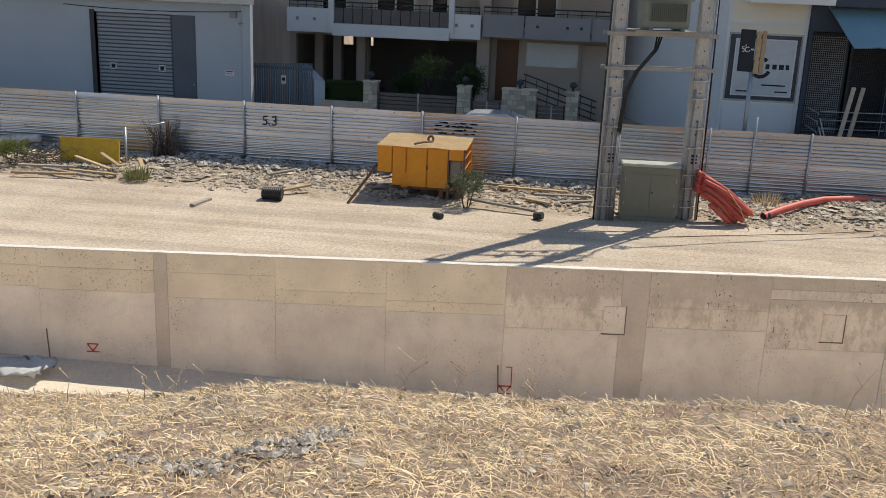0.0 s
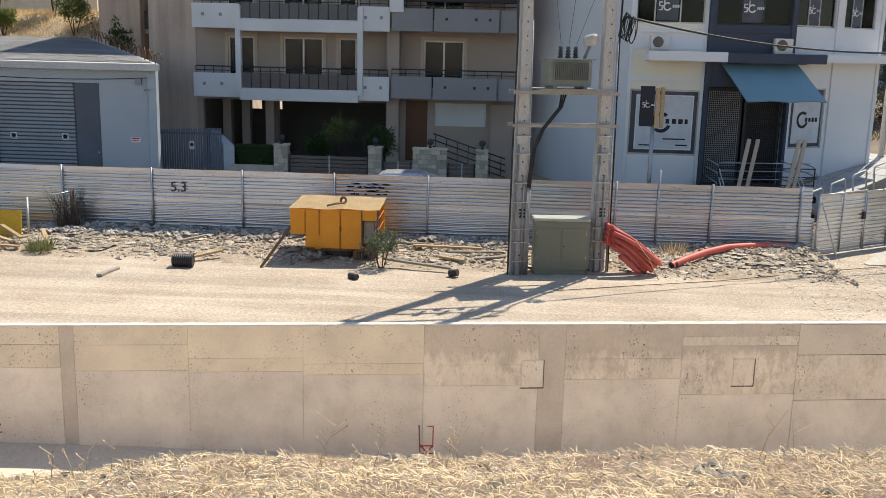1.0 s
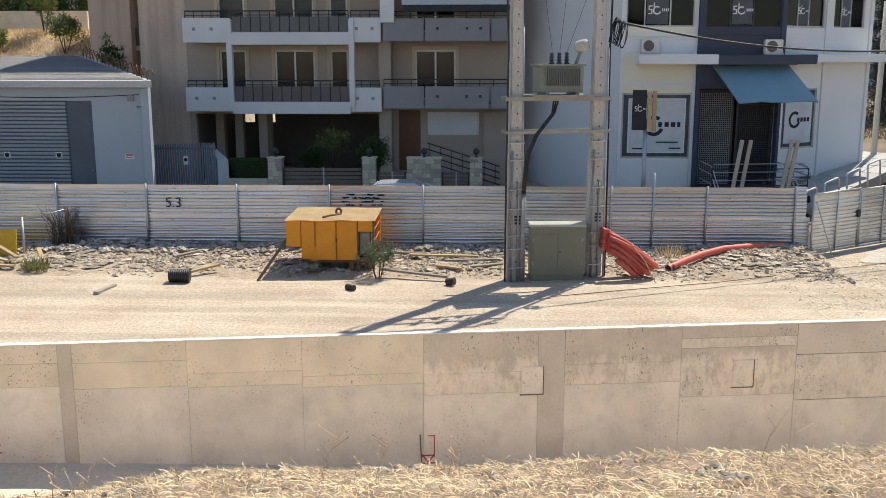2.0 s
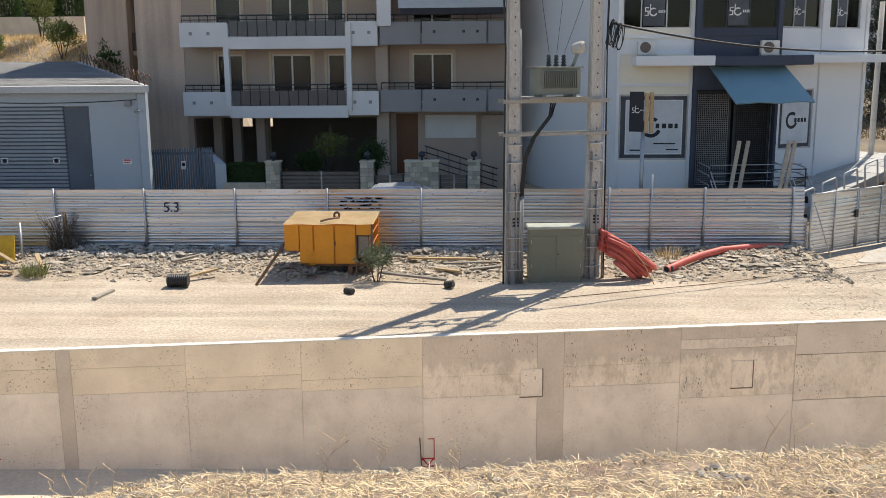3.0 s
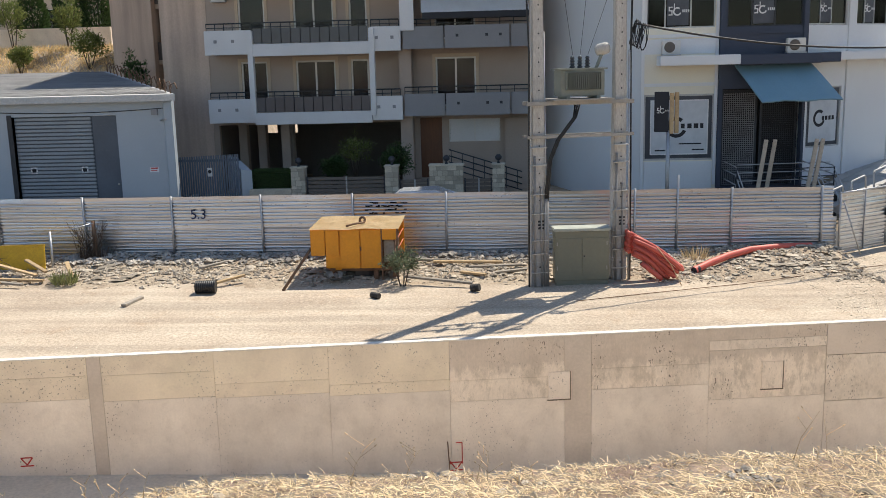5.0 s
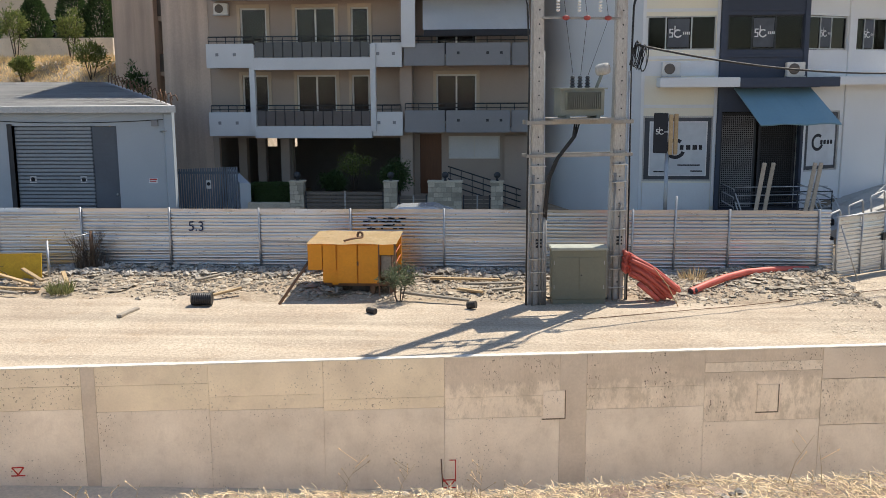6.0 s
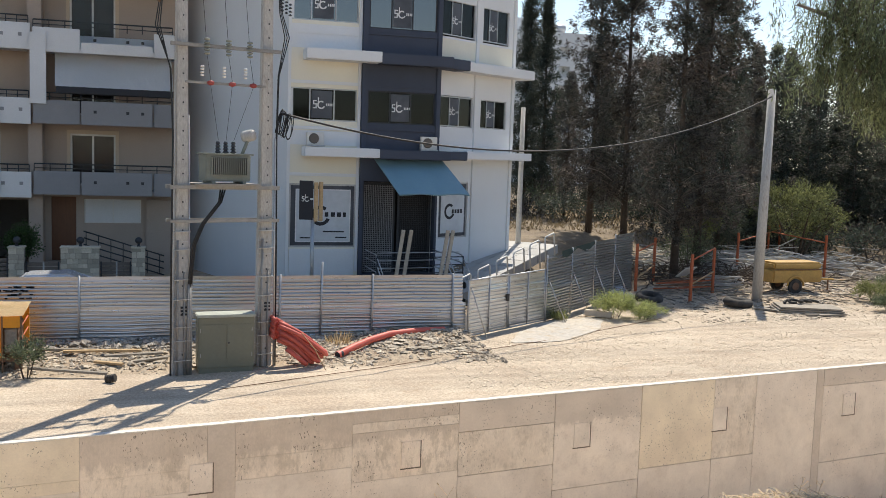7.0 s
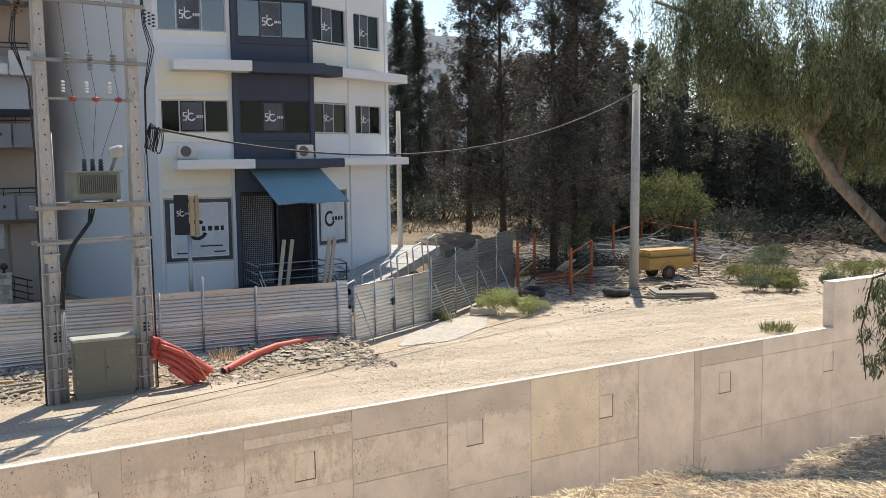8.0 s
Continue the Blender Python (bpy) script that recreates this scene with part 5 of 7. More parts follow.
def stone_pillar(x, w, z1, label, lamp=True):
    p = thing("stone_pillar", pose(x, 38.0, 0), label, "pillar", "stone gate pillars")
    part("core", B(0.02, w - 0.02, 0.02, 0.5, -0.3, z1 - 0.02), MORTAR, p)
    z = 0.3
    while z < z1 - 0.08:
        h = random.uniform(0.13, 0.24)
        h = min(h, z1 - 0.06 - z)
        xx = 0.0
        while xx < w - 0.02:
            ww = min(random.uniform(0.16, 0.38), w - xx)
            if w - xx - ww < 0.1:
                ww = w - xx
            part("stone", B(xx + 0.006, xx + ww - 0.006, random.uniform(-0.015, 0.0), 0.1, z + 0.006, z + h - 0.006, bevel=0.012), STONE_WALL, p)
            xx += ww
        z += h
    part("cap", B(-0.03, w + 0.03, -0.04, 0.55, z1 - 0.06, z1, bevel=0.015), STONE_WALL, p)
    if lamp:
        part("lamp_base", lathe(bmesh.new(), [(0.07, 0), (0.05, 0.05), (0.04, 0.1)], 10, pose(w / 2, 0.25, z1)), RAIL, p)
        part("lamp_globe", lathe(bmesh.new(), [(0.05, 0.1), (0.13, 0.17), (0.14, 0.26), (0.08, 0.34), (0.02, 0.36)], 12, pose(w / 2, 0.25, z1)), RAIL, p, "dark round lamp")
    return p


for x, w in ((-8.85, 0.58), (-5.0, 0.55), (-3.2, 1.38), (-0.66, 0.5)):
    stone_pillar(x, w, 1.84, "pale stone gate pillar with a dark lamp" if w < 1 else "wide pale stone letterbox pillar with a dark lamp")


def slat_gate(x0, x1, n, label):
    g = thing("garden_gate", pose(x0, 38.2, 0), label, "gate", "slatted garden gates")
    w = x1 - x0
    for i in range(n):
        z = 0.3 + i * 0.16
        part("slat", B(0.03, w - 0.03, 0.0, 0.03, z, z + 0.13, bevel=0.006), BLIND, g)
    for x in (0.0, w / 2, w - 0.06):
        part("stile", B(x, x + 0.06, -0.02, 0.05, 0.1, 0.3 + n * 0.16, bevel=0.006), TUBE_STEEL if x == w / 2 else RAIL, g)


slat_gate(-8.25, -5.02, 7, "brown slatted driveway gate between stone pillars")
slat_gate(-4.42, -3.25, 6, "brown slatted garden gate between stone pillars")
slat_gate(-1.8, -0.68, 6, "brown slatted garden gate between stone pillars")
GATE_PAINT = mat("blue_grey_gate_paint", (0.125, 0.155, 0.20), None, 0.5, 1, 14, 0.1, 0.03)
sg = thing("sliding_gate", pose(-13.6, 38.2, 0), "blue-grey steel gate of upright slats", "gate")
for i in range(26):
    part("slat", B(i * 0.1 + 0.005, i * 0.1 + 0.07, 0, 0.04, 0.1, 2.3 + 0.004 * i, bevel=0.006), GATE_PAINT, sg)
part("rail", B(0, 2.6, 0.04, 0.08, 2.1, 2.2), SHED_DOOR, sg)
part("rail", B(0, 2.6, 0.04, 0.08, 0.3, 0.4), SHED_DOOR, sg)
part("notice", B(1.25, 1.45, -0.012, -0.002, 1.5, 1.85, bevel=0.004), LOGO_WHITE, sg, "small white no-parking notice")
part("notice_disc", lathe(bmesh.new(), [(0.075, 0), (0.075, 0.006)], 14, pose(1.35, -0.012, 1.7, 90, 0, 0)), INK_BLACK, sg)
gw = bmesh.new()
for q, (x, y, z) in enumerate(((-12.9, 43.0, 1.9), (-10.95, 38.2, 1.75), (-10.5, 38.2, 1.7), (-12.5, 43.0, 1.85))):
    gw.verts.new((x, y, z))
for x, y in ((-12.9, 43.0), (-10.95, 38.2), (-10.5, 38.2), (-12.5, 43.0)):
    gw.verts.new((x, y, -0.2))
gw.verts.ensure_lookup_table()
for f in ((0, 1, 2, 3), (4, 5, 1, 0), (5, 6, 2, 1), (6, 7, 3, 2), (7, 4, 0, 3)):
    gw.faces.new([gw.verts[q] for q in f])
tagged(part("wall_drive", gw, SHED_WALL), "white rendered garden wall beside the drive", "wall", kind="structure")
tagged(part("wall_garden", B(-10.6, -8.85, 38.0, 38.3, -0.2, 0.95, bevel=0.02), STONE_WALL), "low pale stone garden wall", "wall", kind="structure")

# parked car behind the fence
car = thing("parked_car", pose(-3.1, 33.2, 0.05), "pale grey parked car behind the fence", "car")
cb = bmesh.new()
prof = [(-2.1, 0.45), (-2.05, 0.85), (-1.3, 0.95), (-0.75, 1.42), (0.6, 1.47), (1.35, 1.1), (2.0, 1.0), (2.1, 0.5)]
for y in (-0.8, 0.8):
    for x, z in prof:
        cb.verts.new((x, y * (1 if z < 1.0 else 0.82), z))
cb.verts.ensure_lookup_table()
n = len(prof)
for i in range(n - 1):
    cb.faces.new([cb.verts[q] for q in (i, i + 1, n + i + 1, n + i)])
cb.faces.new([cb.verts[q] for q in range(n)][::-1])
cb.faces.new([cb.verts[q] for q in range(n, 2 * n)])
cb.faces.new([cb.verts[q] for q in (0, n, 2 * n - 1, n - 1)])
bmesh.ops.bevel(cb, geom=cb.edges[:], offset=0.07, segments=3, affect="EDGES")
CARP = mat("silver_car_paint", (0.55, 0.57, 0.60), None, 0.25, 1, 20, 0.03, 0.0, metal=0.4, spec=0.6)
part("body", cb, CARP, car)
for x in (-1.3, 1.3):
    for y in (-0.78, 0.78):
        wh = part("wheel", T([(x, y - 0.1, 0.32), (x, y + 0.1, 0.32)], 0.32, 18), RUBBER, car)
        part("rim", T([(x, y - 0.11, 0.32), (x, y + 0.11, 0.32)], 0.2, 14), TUBE_STEEL, wh)
part("windscreen", B(-0.02, 0.02, -0.6, 0.6, 0, 0.5), REAL_GLASS, car, m=pose(-1.0, 0, 0.98, 0, 48, 0))

# ---- shed with roller door ----
shed = thing("shed", pose(0, 36, 0), "pale blue-grey flat-roofed shed with roller shutter", "shed")
part("front_wall", wall_open(bmesh.new(), -27, -12.87, -0.3, 4.7, 0, 0.3, [(-19.25, -15.08, 0.0, 4.17)]), SHED_WALL, shed)
part("side_wall", B(0, 10, 0, 0.3, -0.3, 4.62), SHED_WALL, shed, m=pose(-12.87, 0.02, 0, 0, 0, 124))
sl = part("shutter", B(-19.25, -16.1, 0.17, 0.2, 0.0, 4.17), SHED_DOOR, shed, "grey roller shutter")
z = 0.02
while z < 4.1:
    part("slat", B(-19.22, -16.13, 0.09, 0.165, z, z + 0.098, bevel=0.025), SHUTTER, sl)
    z += 0.148
part("steel_door", B(-16.08, -15.1, 0.1, 0.16, 0.0, 4.15, bevel=0.01), SHED_DOOR, shed, "slate-grey steel side door")
for i in range(8):
    part("door_louvre", B(-16.0, -15.2, 0.085, 0.105, 2.75 + i * 0.16, 2.83 + i * 0.16, bevel=0.006), SHED_DOOR, shed)
part("door_knob", lathe(bmesh.new(), [(0.035, 0), (0.05, 0.03), (0.02, 0.06)], 10, pose(-15.22, 0.1, 1.5, 90, 0, 0)), TUBE_STEEL, shed)
part("jamb", B(-19.45, -19.25, -0.03, 0.2, -0.3, 4.25, bevel=0.01), RAIL, shed)
for x in (-18.6, -16.55):
    nt_ = part("notice", B(x - 0.13, x + 0.13, 0.095, 0.105, 1.95, 2.2), LOGO_WHITE, shed, "small white no-parking notice")
    part("notice_disc", lathe(bmesh.new(), [(0.09, 0), (0.09, 0.006)], 14, pose(x, 0.096, 2.08, 90, 0, 0)), INK_BLACK, nt_)
nt_ = part("notice", B(-13.9, -13.55, -0.012, -0.002, 1.95, 2.15), LOGO_WHITE, shed, "small white notice with red bars")
part("notice_bar", B(-13.87, -13.58, -0.018, -0.01, 2.08, 2.13), RED_SPRAY, nt_)
part("notice_bar", B(-13.87, -13.62, -0.018, -0.01, 2.0, 2.03), RED_SPRAY, nt_)
rb = bmesh.new()
for x, y, z in ((-27.5, -0.35, 4.68), (-12.58, -0.35, 4.68), (-19.3, 9.6, 5.62), (-32, 9.6, 5.62)):
    rb.verts.new((x, y, z + 0.25))
for x, y, z in ((-27.5, -0.35, 4.68), (-12.58, -0.35, 4.68), (-19.3, 9.6, 5.62), (-32, 9.6, 5.62)):
    rb.verts.new((x, y, z))
rb.verts.ensure_lookup_table()
for f in ((0, 1, 2, 3), (7, 6, 5, 4), (0, 4, 5, 1), (1, 5, 6, 2), (2, 6, 7, 3), (3, 7, 4, 0)):
    rb.faces.new([rb.verts[q] for q in f])
part("roof_slab", rb, ROOF, shed, "pale concrete roof slab edge")
rf = bmesh.new()
for x, y, z in ((-27.3, -0.05, 4.68), (-12.95, -0.05, 4.68), (-19.5, 9.4, 5.575), (-31.7, 9.4, 5.575)):
    rf.verts.new((x, y, z + 0.305))
rf.verts.ensure_lookup_table()
rf.faces.new(rf.verts[:])
bmesh.ops.solidify(rf, geom=rf.faces[:], thickness=0.03)
part("roof_felt", rf, TAR_ROOF, shed, "patched grey roof felt with dark shadow streaks in its colour")
random.seed(8)
for i in range(16):
    t = i / 15
    x, y, z = -12.8 - 6.4 * t, -0.1 + 9.4 * t, 4.93 + 0.93 * t
    part("starter_bar", T([(x, y, z - 0.1), (x + random.uniform(-0.1, 0.1), y, z + 0.32), (x + 0.14, y + 0.05, z + 0.42), (x + 0.24, y, z + random.uniform(0.0, 0.2))], 0.028, 5), RUST, shed, "")
part("wall_wire", T(sag_cable((-20.5, -0.04, 4.4), (-13.0, -0.04, 4.42), 0.12, 16), 0.014, 5), CABLE, shed)
part("wall_box", B(-13.65, -13.4, -0.12, 0.0, 4.15, 4.38, bevel=0.01), BALC_GREY, shed)
part("wall_lamp", T([(-13.3, -0.02, 3.95), (-13.15, -0.2, 4.0), (-13.0, -0.3, 3.98)], 0.04, 8), TUBE_STEEL, shed)

# ---- hillside behind the shed ----
tagged(part("wall_hill", B(-46, -25.0, 60, 60.4, 5.2, 8.7, bevel=0.03), CONC), "low concrete wall on the dry hillside", "wall", kind="structure")
hb = thing("hill_building", pose(-34, 82, 7), "beige building on the hillside above the wall", "building")
part("front_wall", wall_open(bmesh.new(), -12, 8, 0, 14, 0, 0.3, [(-6, -4, 2.2, 4.4), (-1, 1.4, 2.2, 4.4), (4, 6, 2.2, 4.4)]), BEIGE_LIGHT, hb)
for a, b in ((-6, -4), (-1, 1.4), (4, 6)):
    window(hb, a, b, 2.2, 4.4, 0.06, ((a + b) / 2,), FRAME_WHITE)
part("body", B(-12, 8, 0.9, 12, -2.0, 14), DARK, hb)
part("balcony", B(-9, 3, -1.2, 0, 1.6, 2.1, bevel=0.02), BEIGE_LIGHT, hb)
nbh = thing("neighbour_building", pose(-21.6, 52, 0), "sunlit beige neighbouring building beside the flats", "building")
part("body", B(0, 2.3, 0, 8, -0.5, 18, bevel=0.02), PINK_BEIGE, nbh)
part("recess_wall", B(2.3, 5, 2.2, 8, -0.5, 18), BEIGE, nbh)
for z in (6.2, 9.2, 12.2):
    part("balcony", B(2.3, 5, 0.6, 2.2, z, z + 0.25, bevel=0.01), BEIGE_LIGHT, nbh)
    part("balcony_rail", B(2.3, 5, 0.6, 0.65, z + 0.25, z + 1.2), BLIND, nbh)
    part("curtain", B(2.45, 3.2, 0.9, 0.95, z + 0.3, z + 2.6), FRAME_WHITE, nbh, "white hanging curtain")

# ---- foliage ----
def leaf_mesh(name, centres, dirs, length, width, rng, material, parent, jitter=0.5, kind=""):
    """One small folded leaf at each centre, along its direction."""
    n = len(centres)
    d = dirs + rng.normal(0, jitter, (n, 3))
    d /= np.linalg.norm(d, axis=1)[:, None]
    s = np.cross(d, rng.normal(0, 1, (n, 3)))
    s /= np.linalg.norm(s, axis=1)[:, None] + 1e-9
    ln = length * rng.uniform(0.6, 1.3, n)[:, None]
    wd = width * rng.uniform(0.6, 1.3, n)[:, None]
    nrm = np.cross(d, s)
    a, c = centres, centres + d * ln
    b, e = centres + d * ln * 0.45 + s * wd * 0.5 + nrm * wd * 0.15, centres + d * ln * 0.45 - s * wd * 0.5 + nrm * wd * 0.15
    verts = np.stack([a, b, c, e], 1).reshape(-1, 3)
    faces = np.arange(4 * n).reshape(-1, 4)
    ob = raw(name, verts.tolist(), faces.tolist(), material, parent)
    if kind:
        ob["kind"] = kind
    return ob


def clump_points(rng, centres, per, spread_):
    c = np.repeat(np.asarray(centres), per, 0)
    return c + rng.normal(0, 1, c.shape) * spread_


TWIG = mat("pale_dead_twig", (0.24, 0.20, 0.175), (0.16, 0.135, 0.115), 0.9, 1.0, 12, 0.3, 0.0, island=0.5)


def cypress(h, w, seed, material, bare=0.14, per=46, leaf=(0.25, 0.055)):
    """A tall narrow conifer: trunk, short limbs, and a ragged crown of small sprays."""
    rng = np.random.default_rng(seed)
    tr = thing("cypress", pose(0, 0, -40), "tall dark cypress with a ragged browned crown", "tree", "cypresses behind the site")
    part("trunk", T([(0, 0, -0.3), (0.06 * math.sin(seed), 0.05, h * 0.4), (0.1 * math.cos(seed), 0, h * 0.96)], 0.2, 9, 0.03), BARK, tr)
    tips, limb = [], bmesh.new()
    for i in range(250):
        t = bare + (1 - bare) * rng.uniform(0, 1) ** 0.85
        a = rng.uniform(0, 2 * math.pi)
        lobe = 1.0 + 0.9 * noise.noise((1.6 * math.cos(a) + seed, 1.6 * math.sin(a), t * 7.0))
        r = w / 2 * (min(1.0, (t - bare + 0.08) / 0.16)) * (1.02 - t) ** 0.7 * rng.uniform(0.5, 1.4) * max(0.3, lobe) + 0.12
        z0 = t * h
        p, c = Vector((0, 0, z0 - 0.35 * r)), Vector((math.cos(a), math.sin(a), 0))
        q = p + c * r + Vector((0, 0, 0.45 * r))
        droop = p + c * r * 1.08 + Vector((0, 0, 0.18 * r))
        if i < 130:
            tube(limb, [p, p.lerp(q, 0.55) + Vector((0, 0, 0.08 * r)), q, droop], 0.028, 3, 0.006, cap=False)
        nb = max(4, int(7 * r / (w / 2)))
        for k in range(nb):
            f = 0.25 + 0.8 * k / (nb - 1)
            e = p.lerp(q, min(f, 1.0)) if f <= 1 else droop
            tips.append(e + Vector(rng.normal(0, 0.13, 3)) * (0.5 + r) * 0.9 + Vector((0, 0, rng.uniform(-0.22, 0.08))))
    for i in range(7):
        a, z = rng.uniform(0, 6.28), rng.uniform(0.06, bare + 0.06) * h
        tube(limb, [(0, 0, z), (math.cos(a) * w * 0.3, math.sin(a) * w * 0.3, z + rng.uniform(-0.2, 0.5))], 0.025, 4, 0.006, cap=False)
    part("branch_tangle", limb, TWIG, tr)["kind"] = "stuff"
    pts = clump_points(rng, tips, max(6, int(per * 0.62)), np.array([0.085, 0.085, 0.12]))
    out = pts * np.array([1, 1, 0])
    out /= np.linalg.norm(out, axis=1)[:, None] + 1e-6
    leaf_mesh("crown", pts, out * 0.8 + np.array([0, 0, -0.15]), leaf[0] * 0.75, leaf[1], rng, material, tr, 0.75)
    return tr


kinds = [cypress(18, 3.7, 1, CYPRESS, 0.06), cypress(19, 3.5, 2, CYPRESS_BROWN, 0.10), cypress(17, 4.4, 3, CYPRESS_BROWN, 0.16), cypress(16, 2.6, 4, CYPRESS, 0.08), cypress(16, 6.5, 5, CYPRESS, 0.03, 16, (0.3, 0.11))]
kinds += [cypress(18, 3.8, 1, CYPRESS, 0.06, 14, (0.3, 0.11)), cypress(19, 3.4, 2, CYPRESS_BROWN, 0.13, 14, (0.3, 0.11)), cypress(17, 4.4, 3, CYPRESS_BROWN, 0.16, 14, (0.3, 0.11)), cypress(16, 2.6, 4, CYPRESS, 0.08, 14, (0.3, 0.11))]
stand = [(21.9, 74, 3, 1.06), (23.0, 72, 3, 1.0), (25.9, 56, 1, 1.0), (28.0, 54, 2, 1.05), (31.0, 48, 1, 1.05), (32.2, 50, 2, 1.08), (33.3, 57, 0, 0.9), (29.6, 64, 2, 0.66), (26.6, 70, 1, 0.62), (24.4, 68, 2, 0.6), (28.9, 78, 0, 0.7), (31.8, 72, 1, 0.9), (23.8, 84, 2, 0.6), (27.0, 86, 0, 0.66), (35.0, 62, 2, 0.62)]
random.seed(31)
for i in range(17):
    stand.append((33.5 + i * 1.75 + random.uniform(-0.5, 0.5), random.uniform(66, 72), random.choice((4, 7, 5, 4)), random.uniform(0.62, 0.82)))
for i in range(17):
    stand.append((32.5 + i * 1.9 + random.uniform(-0.6, 0.6), random.uniform(80, 90), random.choice((5, 6, 8)), random.uniform(0.7, 0.88)))
for i in range(12):
    stand.append((34.0 + i * 1.5 + random.uniform(-0.4, 0.4), random.uniform(74, 78), random.choice((5, 7, 4)), random.uniform(0.6, 0.78)))
for i in range(9):
    stand.append((21.0 + i * 1.7 + random.uniform(-0.5, 0.5), random.uniform(92, 104), random.choice((5, 7, 8)), random.uniform(0.55, 0.7)))
for i in range(12):
    stand.append((34.5 + i * 1.6 + random.uniform(-0.5, 0.5), random.uniform(66, 70), 4, random.uniform(0.45, 0.66)))
for az, d, kk, s in stand:
    x, y = d * math.sin(radians(az)), d * math.cos(radians(az))
    wide = 1.25 if d > 64 and az > 33 else 1.05
    c = copy_thing(kinds[kk], pose(x, y, ground_h(x, y), 0, random.uniform(-2, 2), random.uniform(0, 360)) @ Matrix.Diagonal((s * wide, s * wide, s, 1)))
for q in kinds:
    for ch in list(q.children_recursive):
        bpy.data.objects.remove(ch)
    bpy.data.objects.remove(q)


def bush_tree(name, m, label, h, w, seed, material, n=260, leaf=(0.16, 0.06), per=26, stems=4, trunk=0.09, flat=0.75, group="", tight=1.0):
    """A rounded tree or bush with several stems, forking limbs and an uneven crown."""
    rng = np.random.default_rng(seed)
    tr = thing(name, m, label, "tree" if h > 2 else "shrub", group)
    centres = []
    for s in range(stems):
        a = 2 * math.pi * s / stems + rng.uniform(-0.4, 0.4)
        mid = Vector((math.cos(a) * w * 0.16, math.sin(a) * w * 0.16, h * 0.42))
        top = Vector((math.cos(a) * w * 0.3, math.sin(a) * w * 0.3, h * 0.75))
        part("stem", T([(0.05 * math.cos(a), 0.05 * math.sin(a), -0.1), mid, top], trunk, 6, trunk * 0.3), BARK, tr)
    for i in range(n):
        v = rng.normal(0, 1, 3)
        v /= np.linalg.norm(v)
        r = rng.uniform(0.45, 1.0) * (0.8 + 0.45 * noise.noise((v[0] * 1.7 + seed, v[1] * 1.7, v[2] * 1.7)))
        centres.append((v[0] * w / 2 * r, v[1] * w / 2 * r, h * 0.56 + v[2] * h * 0.5 * r * flat + 0.05 * h))
    pts = clump_points(rng, centres, per, np.array([0.09, 0.09, 0.08]) * max(w, 1.2) * 0.6 * tight)
    out = pts - np.array([0, 0, h * 0.4])
    leaf_mesh("crown", pts, out / (np.linalg.norm(out, axis=1)[:, None] + 1e-6), leaf[0], leaf[1], rng, material, tr, 0.7)
    return tr


for i in range(34):
    az = 22.5 + i * 0.95
    d = 66 + 5 * math.sin(i * 2.1)
    x, y = d * math.sin(radians(az)), d * math.cos(radians(az))
    bush_tree("undergrowth_bush", pose(x, y, ground_h(x, y) - 0.1), "dark shaded undergrowth bush below the cypresses", 1.6 + 0.9 * abs(math.sin(i * 1.3)), 4.2, 200 + i, (CYPRESS_BROWN, SAGE, CYPRESS)[i % 3], 60, (0.24, 0.09), 16, 4, 0.03, group="undergrowth below the cypresses")
OLIVE_LEAF = mat("sunlit_olive_leaf", (0.20, 0.21, 0.085), (0.12, 0.14, 0.06), 0.6, 0.6, 20, 0.2, 0.0, island=0.6, leafy=0.4)
bush_tree("olive_tree", pose(36.0, 46.6, ground_h(36, 46.6)), "rounded sunlit green tree beyond the barriers", 5.2, 7.6, 5, OLIVE_LEAF, 120, (0.2, 0.05), 90, 7, 0.08, tight=0.5)
bush_tree("young_tree", pose(29.5, 46.5, ground_h(29.5, 46.5)), "slim bright green young tree among the cypresses", 4.6, 2.6, 6, WEED, 150, (0.18, 0.07), 22, 3)
bush_tree("bush", pose(26.4, 42.5, ground_h(26.4, 42.5)), "grey-green tangled bush under the cypresses", 2.4, 3.4, 7, SAGE, 160, (0.16, 0.05), 16, 6, 0.04)
bush_tree("bush", pose(33.0, 50.0, ground_h(33, 50)), "grey-green bush behind the orange barriers", 3.0, 4.5, 8, SAGE, 180, (0.18, 0.06), 18, 5, 0.05)
for i, (x, y, h, w, mt) in enumerate(((29.9, 33.2, 1.0, 2.3, WEED), (30.6, 31.7, 0.95, 1.9, WEED), (28.6, 30.9, 0.75, 1.8, SAGE), (29.6, 30.2, 0.7, 1.5, WEED), (31.6, 33.6, 1.5, 2.2, SAGE), (34.4, 31.6, 1.0, 2.6, WEED), (36.6, 32.2, 0.9, 2.4, WEED), (31.0, 29.2, 0.9, 1.3, SAGE), (33.6, 35.3, 1.6, 2.2, SAGE))):
    bush_tree("shrub", pose(x, y, ground_h(x, y) - 0.05), "low green shrub growing on the rubble verge", h, w, 40 + i, mt, 46, (0.12, 0.03), 60, 9, 0.015, tight=0.8, group="shrubs on the verge")
bush_tree("shrub", pose(-2.85, 24.5, 0.02), "grey-green weed bush beside the generator", 1.05, 1.15, 60, SAGE, 70, (0.08, 0.03), 26, 8, 0.012)
bush_tree("shrub", pose(-16.6, 25.7, 0.05), "small green weed bush beside the rubble", 0.8, 1.2, 61, LEAF, 60, (0.09, 0.035), 22, 6, 0.012)
rng = np.random.default_rng(70)
hd = thing("hedge", pose(-9.7, 38.9, 0.9), "dark clipped box hedge on the garden wall", "hedge")
part("core", B(-0.82, 0.8, -0.35, 0.35, -0.5, 0.66, bevel=0.08), HEDGE, hd)
